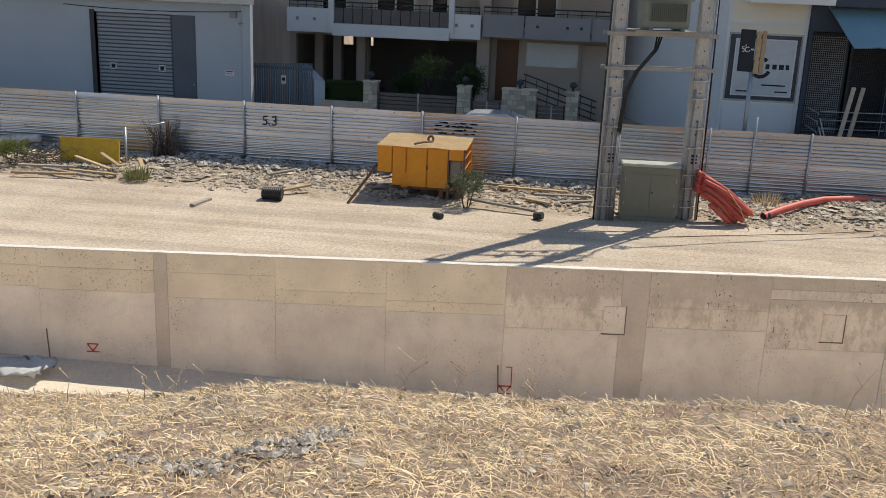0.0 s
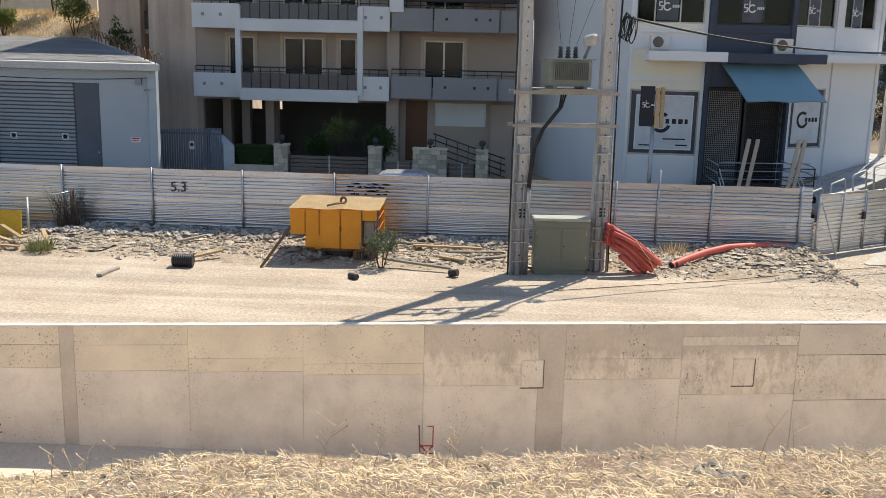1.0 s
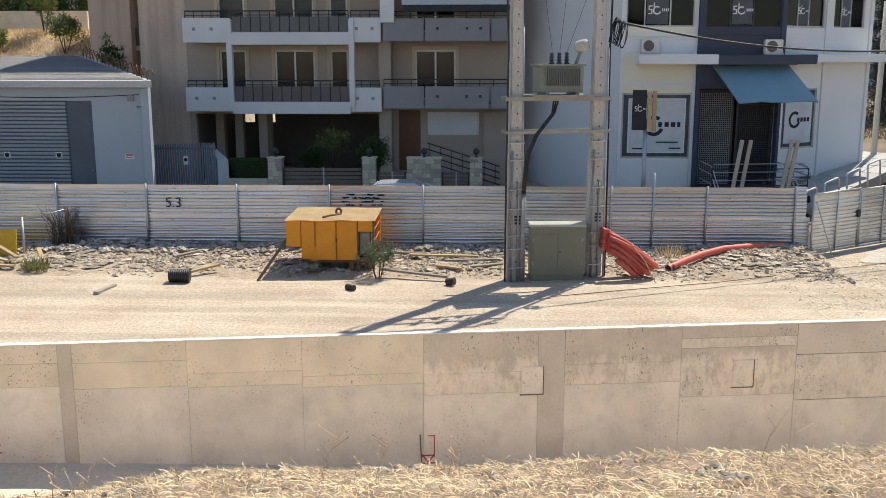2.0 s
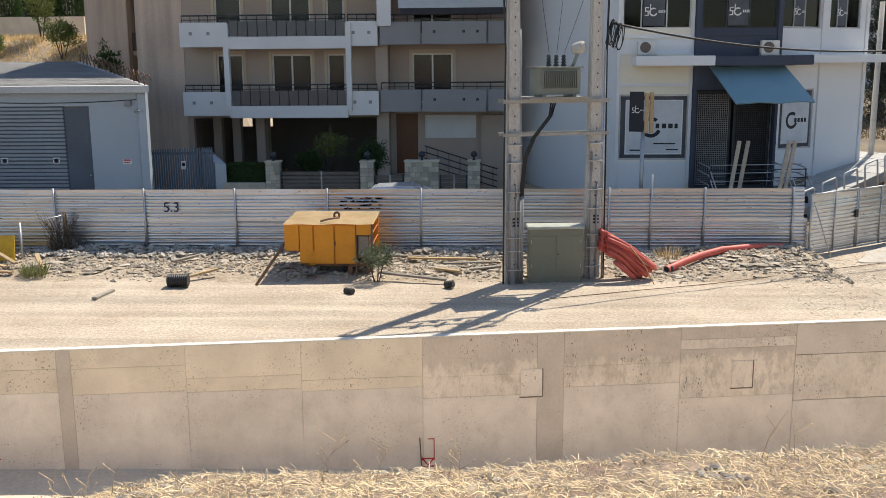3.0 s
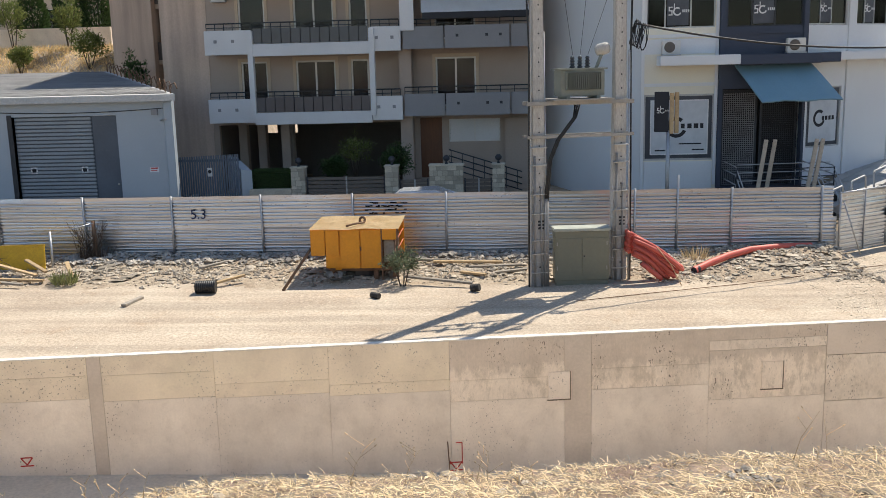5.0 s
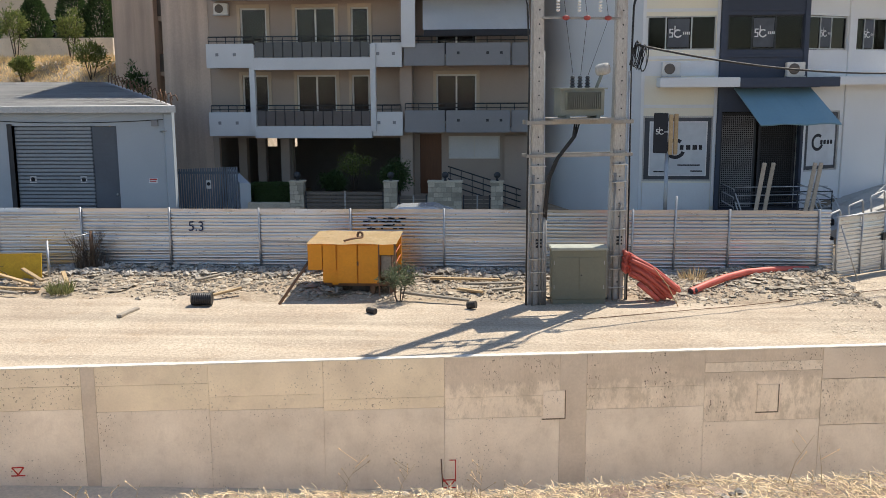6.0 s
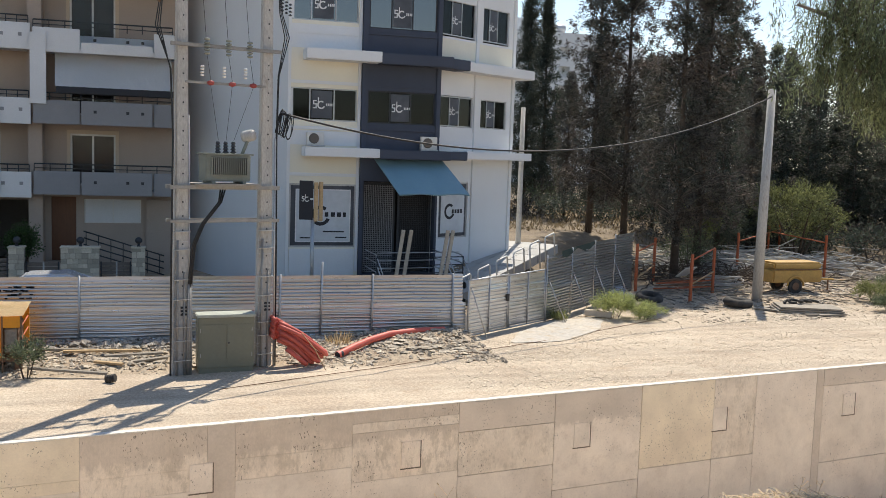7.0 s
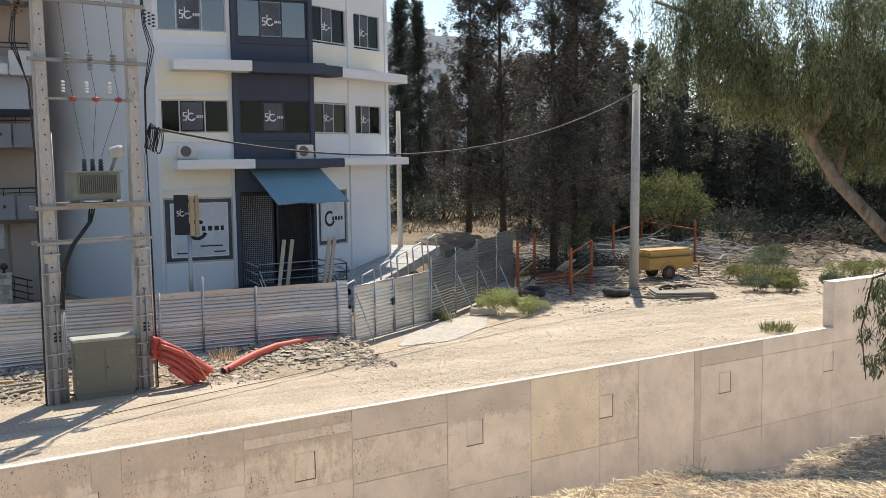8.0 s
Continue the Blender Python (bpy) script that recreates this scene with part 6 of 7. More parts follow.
f = rng.uniform(-1, 1, (7000, 3)) * np.array([0.9, 0.45, 0.75])
sidei = rng.integers(0, 3, 7000)
for ax, lim in ((0, 0.88), (1, 0.42), (2, 0.74)):
    f[sidei == ax, ax] = lim * np.sign(f[sidei == ax, ax])
f[:, 2] = np.abs(f[:, 2])
leaf_mesh("foliage", f, f * 0.6, 0.07, 0.04, rng, HEDGE, hd, 0.6)
bush_tree("shrub", pose(-7.6, 41.0, 0.6), "dark clipped garden shrub before the flats", 1.5, 1.4, 71, HEDGE, 160, (0.1, 0.05), 26, 5, 0.03)
bush_tree("shrub", pose(-4.75, 40.0, 0.7), "round dark garden shrub before the flats", 1.9, 1.7, 72, HEDGE, 120, (0.1, 0.05), 26, 5, 0.03)
bush_tree("shrub", pose(-6.9, 42.3, 1.0), "loose dark garden shrub before the flats", 1.9, 1.8, 73, LEAF, 70, (0.1, 0.05), 18, 5, 0.03)
for i, (x, y, h) in enumerate(((-34.2, 61.5, 4.2), (-28.2, 61.5, 4.6), (-26.4, 61.7, 4.3), (-31.0, 62.0, 3.8), (-36.5, 61.8, 4.8))):
    rng = np.random.default_rng(80 + i)
    th = thing("clipped_conifer", pose(x, y, 7.5), "dense dark green clipped conifer on the hillside", "tree", "conifers above the hillside wall")
    part("trunk", T([(0, 0, -1.6), (0, 0, h * 0.8)], 0.12, 7, 0.03), BARK, th)
    t = rng.uniform(0, 1, 5000)
    a = rng.uniform(0, 6.28, 5000)
    r = 0.95 * np.sin(np.pi * np.clip(t * 0.85 + 0.14, 0, 1)) ** 0.7 * rng.uniform(0.75, 1.05, 5000)
    pts = np.stack([r * np.cos(a), r * np.sin(a), 0.1 + t * h], 1)
    leaf_mesh("crown", pts, np.stack([np.cos(a), np.sin(a), np.ones_like(a)], 1), 0.24, 0.1, rng, HEDGE, th, 0.5)
for i, (x, y, h, w) in enumerate(((-30.6, 58.5, 3.6, 2.0), (-26.6, 57.5, 3.2, 1.9), (-31.5, 55.5, 3.2, 1.7), (-24.4, 55.2, 2.4, 2.4), (-28.5, 55.0, 1.6, 1.6), (-19.9, 50.5, 5.6, 1.8))):
    bush_tree("hill_shrub", pose(x, y, ground_h(x, y)), "grey-green sapling on the dry hillside", h, w, 90 + i, LEAF if i != 5 else HEDGE, 90, (0.2, 0.07), 18, 3, 0.04, group="saplings on the hillside")

# ---- gum tree that leans over the channel ----
rng = np.random.default_rng(5)
GB = Vector((12.5, 7.7, bank_h(12.5, 7.7)))
gum = thing("gum_tree", Matrix.Translation(GB), "leaning gum tree with pale bark and drooping foliage", "tree")
part("trunk", T([Vector(v) - GB for v in ((12.55, 7.65, GB.z - 0.15), (11.7, 8.3, 3.4), (10.65, 9.12, 4.65), (10.22, 9.6, 5.37), (9.98, 9.82, 5.95), (9.75, 10.05, 6.5), (9.2, 10.55, 7.25), (8.85, 10.9, 7.9))], 0.118, 12, 0.03), GUM_BARK, gum)
limbs = [[(10.22, 9.6, 5.37), (10.6, 9.7, 6.2), (10.8, 9.6, 7.0), (11.0, 9.6, 8.0)], [(9.75, 10.05, 6.5), (9.2, 10.3, 6.95), (8.75, 10.5, 7.0)], [(9.98, 9.82, 5.95), (10.2, 9.4, 6.7), (10.0, 9.2, 7.5), (9.8, 9.1, 8.3)],
         [(9.2, 10.55, 7.25), (8.8, 10.9, 7.7), (8.4, 11.2, 7.9)], [(10.65, 9.12, 4.65), (11.1, 9.0, 5.4), (11.5, 8.9, 6.1)], [(10.6, 9.7, 6.2), (11.4, 9.3, 6.6), (12.0, 9.1, 6.8)], [(8.85, 10.9, 7.9), (8.6, 11.2, 8.6)], [(9.95, 9.65, 6.15), (9.62, 9.85, 6.6), (9.1, 10.3, 7.35), (8.75, 10.6, 8.0)]]
strand = []
twig = bmesh.new()
for pts in limbs:
    part("limb", T([Vector(v) - GB for v in pts], 0.055, 7, 0.018), GUM_BARK, gum)
    for a, b in zip(pts, pts[1:]):
        for k in range(18):
            e = Vector(a).lerp(Vector(b), rng.uniform(0, 1)) + Vector(rng.normal(0, 1, 3) * np.array((0.36, 0.36, 0.33)))
            for j in range(6):
                p = e + Vector(rng.normal(0, 0.26, 3))
                ln = rng.uniform(0.2, 0.6)
                if p.z - ln < 6.05 + 0.35 * max(0, 9.6 - p.x) - 0.75 * smooth01((p.x - 9.9) / 0.7) or p.x < 8.5:
                    continue
                q = p + Vector((rng.normal(0, 0.09), rng.normal(0, 0.09), -ln))
                tube(twig, [p - GB, q - GB], 0.005, 3, 0.002, cap=False)
                for _ in range(60):
                    strand.append(p.lerp(q, rng.uniform(0, 1)) + Vector(rng.normal(0, 0.05, 3)) - GB)
part("branch_tangle", twig, BARK, gum)["kind"] = "stuff"
pts = np.array([tuple(s) for s in strand])
leaf_mesh("crown", pts, np.tile(np.array([0, 0, -0.8]), (len(pts), 1)), 0.105, 0.013, rng, LEAF_GUM, gum, 0.6)
# low branch that droops before the wall
br = [(11.9, 8.15, 3.1), (11.2, 8.3, 3.9), (10.4, 8.5, 4.3), (9.85, 8.62, 4.15), (9.72, 8.66, 3.5), (9.78, 8.62, 2.85)]
part("low_branch", T([Vector(v) - GB for v in br], 0.03, 6, 0.006), BARK, gum)
strand = []
for i in range(16):
    t = i / 15
    c = Vector((9.86 + 0.12 * t + rng.uniform(-0.16, 0.25), 8.58 + rng.uniform(-0.14, 0.14), 4.12 - 1.1 * t))
    for _ in range(70):
        strand.append(c + Vector(rng.normal(0, 0.055, 3)) - GB)
pts = np.array([tuple(s) for s in strand])
leaf_mesh("low_leaves", pts, np.tile(np.array([0, 0, -0.9]), (len(pts), 1)), 0.11, 0.02, rng, LEAF_GUM, gum, 0.35)

# ---- straw and weeds of the near bank ----
rng = np.random.default_rng(11)


def bank_grid():
    xs, ys = np.linspace(-9, 13, 441), np.linspace(3.6, 9.2, 141)
    return xs, ys, np.array([[bank_h(x, y) for x in xs] for y in ys])


BGX, BGY, BGZ = bank_grid()


def bank_z(x, y):
    i = np.clip(np.searchsorted(BGX, x), 1, len(BGX) - 1)
    j = np.clip(np.searchsorted(BGY, y), 1, len(BGY) - 1)
    return BGZ[j, i]


def blades(name, n, length, width, lift, material, label, lo=3.7, hi=8.75, thin=0.0, tip=0.15):
    x, y = rng.uniform(-8.5, 12.5, n), rng.uniform(lo, hi, n)
    if thin:
        keep = np.array([noise.noise((a * 0.55, b * 0.8, 6)) for a, b in zip(x, y)]) > thin - 0.3
        x, y = x[keep], y[keep]
    n = len(x)
    a = rng.uniform(0, 2 * np.pi, n)
    ln, wd = length * rng.uniform(0.4, 1.5, n), width * rng.uniform(0.6, 1.4, n)
    up = lift * np.abs(rng.normal(0, 1, n)) * ln
    c, s = np.cos(a), np.sin(a)
    z = bank_z(x, y) + 0.004 + 0.035 * rng.uniform(0, 1, n) ** 2
    x2, y2 = x + c * ln, y + s * ln
    z2 = np.maximum(bank_z(np.clip(x2, -8.9, 12.9), np.clip(y2, 3.7, 9.1)) + 0.006, z + 0 * up) + up
    xm, ym, zm = (x + x2) / 2, (y + y2) / 2, (z + z2) / 2 + 0.02 * rng.uniform(0, 1, n)
    v = np.stack([np.stack([x - s * wd, y + c * wd, z], 1), np.stack([x + s * wd, y - c * wd, z + wd], 1), np.stack([xm + s * wd, ym - c * wd, zm + wd], 1), np.stack([xm - s * wd, ym + c * wd, zm], 1), np.stack([x2 - s * wd * tip, y2 + c * wd * tip, z2], 1), np.stack([x2 + s * wd * tip, y2 - c * wd * tip, z2 + wd * tip], 1)], 1).reshape(-1, 3)
    i = np.arange(n)[:, None] * 6
    faces = (i + np.array([[0, 1, 2, 3]])).tolist() + (i + np.array([[3, 2, 5, 4]])).tolist()
    return tagged(raw(name, v.tolist(), faces, material), label, "straw", kind="stuff")


blades("straw", 52000, 0.13, 0.0028, 0.07, STRAW, "flattened golden dry straw covering the bank", thin=-0.12, tip=0.7)
blades("thick_straw", 24000, 0.09, 0.0036, 0.13, STRAW, "thick pale broken stalks lying on the bank", tip=0.95)
blades("fine_straw", 26000, 0.07, 0.0022, 0.16, DRYGRASS, "short broken dry grass covering the bank")
blades("grey_straw", 12000, 0.12, 0.0034, 0.1, WOOD_GREY, "greyed old stalks lying on the bank", tip=0.8)


def stones(name, xyz, size, seed, material, label, flat=0.65):
    """Loose broken stones, each an uneven faceted lump."""
    r = np.random.default_rng(seed)
    n = len(xyz)
    base = np.array([(1, 0, 0), (-1, 0, 0), (0, 1, 0), (0, -1, 0), (0, 0, 1), (0, 0, -1), (.7, .7, .5), (-.7, .6, .5), (-.6, -.7, .5), (.7, -.6, .5)])
    fc = [(4, 0, 6), (4, 6, 2), (4, 2, 7), (4, 7, 1), (4, 1, 8), (4, 8, 3), (4, 3, 9), (4, 9, 0), (0, 2, 6), (2, 1, 7), (1, 3, 8), (3, 0, 9), (5, 2, 0), (5, 1, 2), (5, 3, 1), (5, 0, 3)]
    v = base[None] * r.uniform(0.6, 1.25, (n, 10, 1)) * np.asarray(size)[:, None, None] * 0.5
    v *= np.stack([r.uniform(0.7, 1.4, n), r.uniform(0.6, 1.1, n), r.uniform(0.5, 1.0, n) * flat], 1)[:, None]
    a = r.uniform(0, 6.28, n)
    c, s = np.cos(a)[:, None], np.sin(a)[:, None]
    w = np.stack([v[..., 0] * c - v[..., 1] * s, v[..., 0] * s + v[..., 1] * c, v[..., 2]], -1) + np.asarray(xyz)[:, None]
    f = (np.arange(n)[:, None, None] * 10 + np.array(fc)[None]).reshape(-1, 3)
    return tagged(raw(name, w.reshape(-1, 3).tolist(), f.tolist(), material), label, "stones", kind="stuff")


r_ = np.random.default_rng(3)


def scatter(n, x0, x1, y0, y1, dens=None):
    out = []
    while len(out) < n:
        x, y = r_.uniform(x0, x1), r_.uniform(y0, y1)
        if dens is None or r_.uniform() < dens(x, y):
            out.append((x, y, ground_h(x, y) + 0.005))
    return np.array(out)


def heap(x, y):
    d = smooth01((y - 24.3 + 0.6 * noise.noise((x * 0.5, 2, 5))) / 1.6)
    return d * (0.35 + 0.65 * max(0, 0.5 + noise.noise((x * 0.8, y * 0.8, 12)))) if y < 28.1 else 0


p = scatter(15000, -19, 9.6, 23.6, 28.1, heap)
stones("rubble", p, 0.03 + 0.17 * r_.uniform(0, 1, len(p)) ** 3.2, 1, STONE, "pale broken rubble along the fence", 0.9)
p = scatter(1500, -19, 5.0, 26.9, 28.05)
stones("fence_rubble", p + np.array([0, 0, 0.03]), 0.06 + 0.26 * r_.uniform(0, 1, len(p)) ** 2.2, 21, CLOD, "heavy grey rubble heaped at the foot of the fence", 0.9)
p = scatter(320, -18, 9.4, 25.0, 27.9, heap)
stones("broken_slabs", p + np.array([0, 0, 0.02]), r_.uniform(0.15, 0.42, len(p)), 2, STONE, "flat broken paving lumps along the fence", 0.3)
p = scatter(20000, -20, 30, 18, 34, lambda x, y: 0 if y < wall_y(x) + 0.7 or fence_side(x, y) > -0.3 and x > 9 or y > 28 and x < 9.6 else 0.25 + 0.75 * max(0, noise.noise((x * 0.3, y * 0.9, 20)) + 0.1))
stones("gravel", p, 0.006 + 0.032 * r_.uniform(0, 1, len(p)) ** 3, 4, PEBBLE, "loose gravel scattered on the dirt road", 0.45)
p = scatter(22000, 7.5, 31, 20.5, 33, lambda x, y: 0 if y < wall_y(x) + 0.25 or fence_side(x, y) > -0.5 or y > 26.5 and x < 9.6 else 0.12 + 0.88 * max(0, noise.noise((x * 0.25, y * 0.8, 55)) + 0.15))
stones("coarse_gravel", p, 0.02 + 0.055 * r_.uniform(0, 1, len(p)) ** 2.2, 14, PEBBLE, "coarse pale gravel along the widening dirt road", 0.45)
p = scatter(5500, 17.5, 40, 29.5, 46, lambda x, y: 0 if fence_side(x, y) > -0.4 else 0.15 + 0.85 * max(0, noise.noise((x * 0.4, y * 0.4, 31)) + 0.2))
stones("site_rubble", p, 0.04 + 0.2 * r_.uniform(0, 1, len(p)) ** 3, 5, STONE, "scattered rubble on the far site")
bs = np.stack([r_.uniform(-8, 12, 2600), r_.uniform(4, 9.0, 2600)], 1)
bs = np.array([(x, y, bank_h(x, y) + 0.01) for x, y in bs])
stones("bank_stones", bs, 0.02 + 0.13 * r_.uniform(0, 1, len(bs)) ** 4, 6, STONE, "small stones among the straw of the bank")
for cx, cy, sp, nn in ((-1.77, 6.12, 0.1, 90), (-1.84, 5.7, 0.1, 90), (-1.68, 6.5, 0.08, 50), (-2.2, 5.2, 0.12, 60), (-2.73, 5.35, 0.08, 30), (-3.3, 7.9, 0.16, 40), (1.9, 7.6, 0.12, 30)):
    q = np.array([(cx + r_.normal(0, sp), cy + r_.normal(0, sp * 1.4)) for _ in range(nn)])
    q = np.array([(x, y, bank_h(x, y) + 0.02) for x, y in q])
    stones("grey_clods", q + np.array([0, 0, 0.02]), r_.uniform(0.025, 0.085, nn), int(cx * 10 + cy * 7) % 50, CLOD, "grey crumbled mortar clods in the straw", 0.9)

# upright dry weed stalks at the bank's edge
random.seed(17)
for i in range(46):
    x = random.uniform(-5, 9.5)
    y = 8.35 + random.uniform(-0.35, 0.15)
    h = (random.uniform(0.1, 0.42) if i > 4 else 0.5) * (0.45 if x > 3.5 else 1.0)
    st = thing("dry_weed", pose(x, y, bank_h(x, y) - 0.02), "dry branching weed stalk on the bank edge", "weed", "dry weeds on the bank")
    lean = random.uniform(-0.5, 0.5) * h
    bm = bmesh.new()
    tube(bm, [(0, 0, 0), (lean * 0.3, 0, h * 0.5), (lean, 0.02, h)], 0.0045, 4, 0.002)
    for k in range(random.randint(1, 5)):
        t = random.uniform(0.35, 0.9)
        dx = random.uniform(-0.35, 0.35) * h
        tube(bm, [(lean * t * 0.8, 0, h * t), (lean * t * 0.8 + dx, 0, h * (t + 0.22))], 0.003, 4, 0.002)
        tube(bm, [(lean * t * 0.8 + dx, 0, h * (t + 0.22)), (lean * t * 0.8 + dx * 1.15, 0, h * (t + 0.26))], 0.009, 4, 0.004)
    part("stalk", bm, STRAW, st)


def grass_tuft(m, label, h, w, seed, material, n=260):
    g = np.random.default_rng(seed)
    t = thing("grass_tuft", m, label, "grass")
    a, r = g.uniform(0, 6.28, n), w * np.sqrt(g.uniform(0, 1, n))
    base = np.stack([r * np.cos(a), r * np.sin(a), np.full(n, -0.03)], 1)
    leaf_mesh("grass", base, np.stack([np.cos(a) * 0.35, np.sin(a) * 0.35, np.ones(n)], 1), h, 0.025, g, material, t, 0.2)


bush_tree("weed_bush", pose(16.25, 30.95, -0.1), "bushy bright green weeds beside the slanting fence", 1.1, 1.9, 301, FRESH, 60, (0.16, 0.022), 60, 10, 0.008, tight=0.8)
bush_tree("weed_bush", pose(17.2, 30.5, -0.08), "low bright green weeds beside the slanting fence", 0.75, 1.7, 302, FRESH, 46, (0.14, 0.022), 50, 9, 0.008, tight=0.8)
grass_tuft(pose(13.9, 30.6, 0.05), "small weeds at the foot of the fence", 0.4, 0.25, 3, WEED, 160)
grass_tuft(pose(-12.3, 24.9, 0.05), "green weeds beside the timber pile", 0.36, 0.3, 4, WEED, 260)
grass_tuft(pose(5.3, 27.1, 0.1), "sparse dry weeds beside the fence", 0.42, 0.3, 5, DRYGRASS, 90)
grass_tuft(pose(-12.6, 27.6, 0.1), "thin dry weeds against the fence", 0.6, 0.4, 6, BARK, 60)
db = thing("dry_bush", pose(-12.7, 27.55, 0.1), "dark leafless weed bush against the fence", "shrub")
bm = bmesh.new()
for i in range(80):
    a, h_ = random.uniform(0, 6.28), random.uniform(0.3, 1.35)
    q = Vector((0.75 * math.cos(a) * h_ * 0.7, 0.18 * math.sin(a), h_))
    tube(bm, [(0.35 * math.cos(a), 0, -0.05), q * 0.5 + Vector((random.uniform(-0.2, 0.2), 0, 0.12)), q], 0.007, 4, 0.004, cap=False)
    tube(bm, [q * 0.6, q * 0.8 + Vector((random.uniform(-0.3, 0.3), 0, 0.1))], 0.009, 4, 0.004, cap=False)
part("branch_tangle", bm, BARK, db)["kind"] = "stuff"
grass_tuft(pose(22.6, 22.98 + 0.55, 0.02), "low green weeds behind the channel wall", 0.3, 0.5, 7, WEED, 350)
g = np.random.default_rng(9)
n = 34000
hx, hy = g.uniform(-46, -18, n), g.uniform(49, 60, n)
base = np.array([(x, y, ground_h(x, y)) for x, y in zip(hx, hy)])
tagged(leaf_mesh("hill_grass", base, np.tile(np.array([0, 0, 1.0]), (n, 1)), 0.4, 0.04, g, HILLGRASS, None, 0.95), "golden dry grass covering the hillside", "grass", kind="stuff")
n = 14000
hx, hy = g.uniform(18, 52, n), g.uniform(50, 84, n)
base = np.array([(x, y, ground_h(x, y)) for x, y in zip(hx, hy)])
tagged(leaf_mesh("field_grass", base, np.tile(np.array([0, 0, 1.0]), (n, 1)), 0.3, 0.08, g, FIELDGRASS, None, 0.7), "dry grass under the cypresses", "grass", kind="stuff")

# ---- red conduit ----
coil = thing("conduit_coil", pose(3.2, 24.8, 0.03), "coiled bundle of red plastic conduit leaning on the pole", "conduit")
CN = 7
for i in range(CN):
    f = i / (CN - 1)
    top = Vector((0.0 + 0.05 * f + 0.02 * math.sin(i * 3), 0, 0.72 + 0.47 * f))
    end = Vector((0.78 + 0.42 * f - 0.05 * math.sin(i * 2.3), 0, 0.075 + 0.36 * f))
    way, pts = end - top, []
    for q in range(9):
        pts.append(top + way * (q / 8) + Vector((0.03 * math.sin(math.pi * q / 8 + i), -0.12 - 0.07 * (i % 2) - 0.05 * math.sin(math.pi * q / 8), (0.07 + 0.025 * math.sin(i * 2.6)) * math.sin(math.pi * q / 8))))
    out = way.normalized()
    for q in range(1, 7):
        a = math.pi * q / 7
        pts.append(end + out * (0.19 * math.sin(a)) + Vector((0, 0.07 - 0.19 * math.cos(a), 0)))
    for q in range(9):
        pts.append(end - way * (q / 8) + Vector((0, 0.26, 0.03 * math.sin(math.pi * q / 8))))
    for q in range(1, 7):
        a = math.pi * q / 7
        pts.append(top - out * (0.19 * math.sin(a)) + Vector((0, 0.07 + 0.19 * math.cos(a), 0)))
    low = min(q.z for q in pts)
    if low < 0.07:
        pts = [q + Vector((0, 0, (0.07 - low) * (1 - min(1, max(0, q.z) / 0.8)))) for q in pts]
    part("turn", T(pts, 0.057, 10), RED_PIPE, coil)
part("loose_end", T([(0.22, -0.26, 0.52), (0.42, -0.3, 0.36), (0.68, -0.3, 0.14), (0.74, -0.24, 0.085)], 0.064, 10), RED_PIPE, coil)
# near-black plug stands in for the unlit inside of the conduit
part("bore", T([(0.215, -0.26, 0.524), (0.25, -0.265, 0.495)], 0.052, 10), INK_BLACK, coil)
part("tie", T([(0.62, -0.24, 0.92), (0.95, -0.4, 0.5), (1.2, -0.62, -0.01)], 0.012, 5), WOOD, coil, "loose rope tie")
pipe = thing("conduit_pipe", pose(0, 0, 0), "single red plastic pipe lying over the rubble mound", "pipe")
pp = [(4.95, 25.45, 0.13), (5.5, 25.95, 0.24), (6.1, 26.5, 0.32), (6.8, 27.0, 0.38), (7.7, 27.4, 0.38), (8.7, 27.7, 0.34)]
part("tube", T(pp, 0.1, 14, cap=False), RED_PIPE, pipe)
# black plug paints the shade inside the pipe's mouth
part("bore", T([pp[0], (5.1, 25.55, 0.16)], 0.088, 14), INK_BLACK, pipe)

# ---- timber, board and litter by the fence ----
yb = thing("yellow_board", pose(-14.6, 26.55, 0.1, -8, 0, 6), "yellow painted board standing in the rubble", "board")
part("sheet", B(-0.92, 0.9, -0.04, 0.04, 0, 0.72, bevel=0.015), YELLOW, yb)
part("edge", B(-0.93, 0.91, -0.05, 0.05, 0.7, 0.74, bevel=0.008), YELLOW, yb)
post = thing("steel_prop", pose(-13.55, 26.8, 0), "thin steel props leaning on the fence", "prop")
part("rod", T([(0, 0, 0), (-0.15, 0.3, 1.15)], 0.04, 7), TUBE_STEEL, post)
part("rod", T([(0.95, 0.9, 0), (0.9, 1.0, 1.35)], 0.06, 7), RUST, post)
part("rod", T([(-0.1, 0.6, 1.05), (0.9, 0.95, 1.28)], 0.02, 6), TUBE_STEEL, post)
random.seed(77)
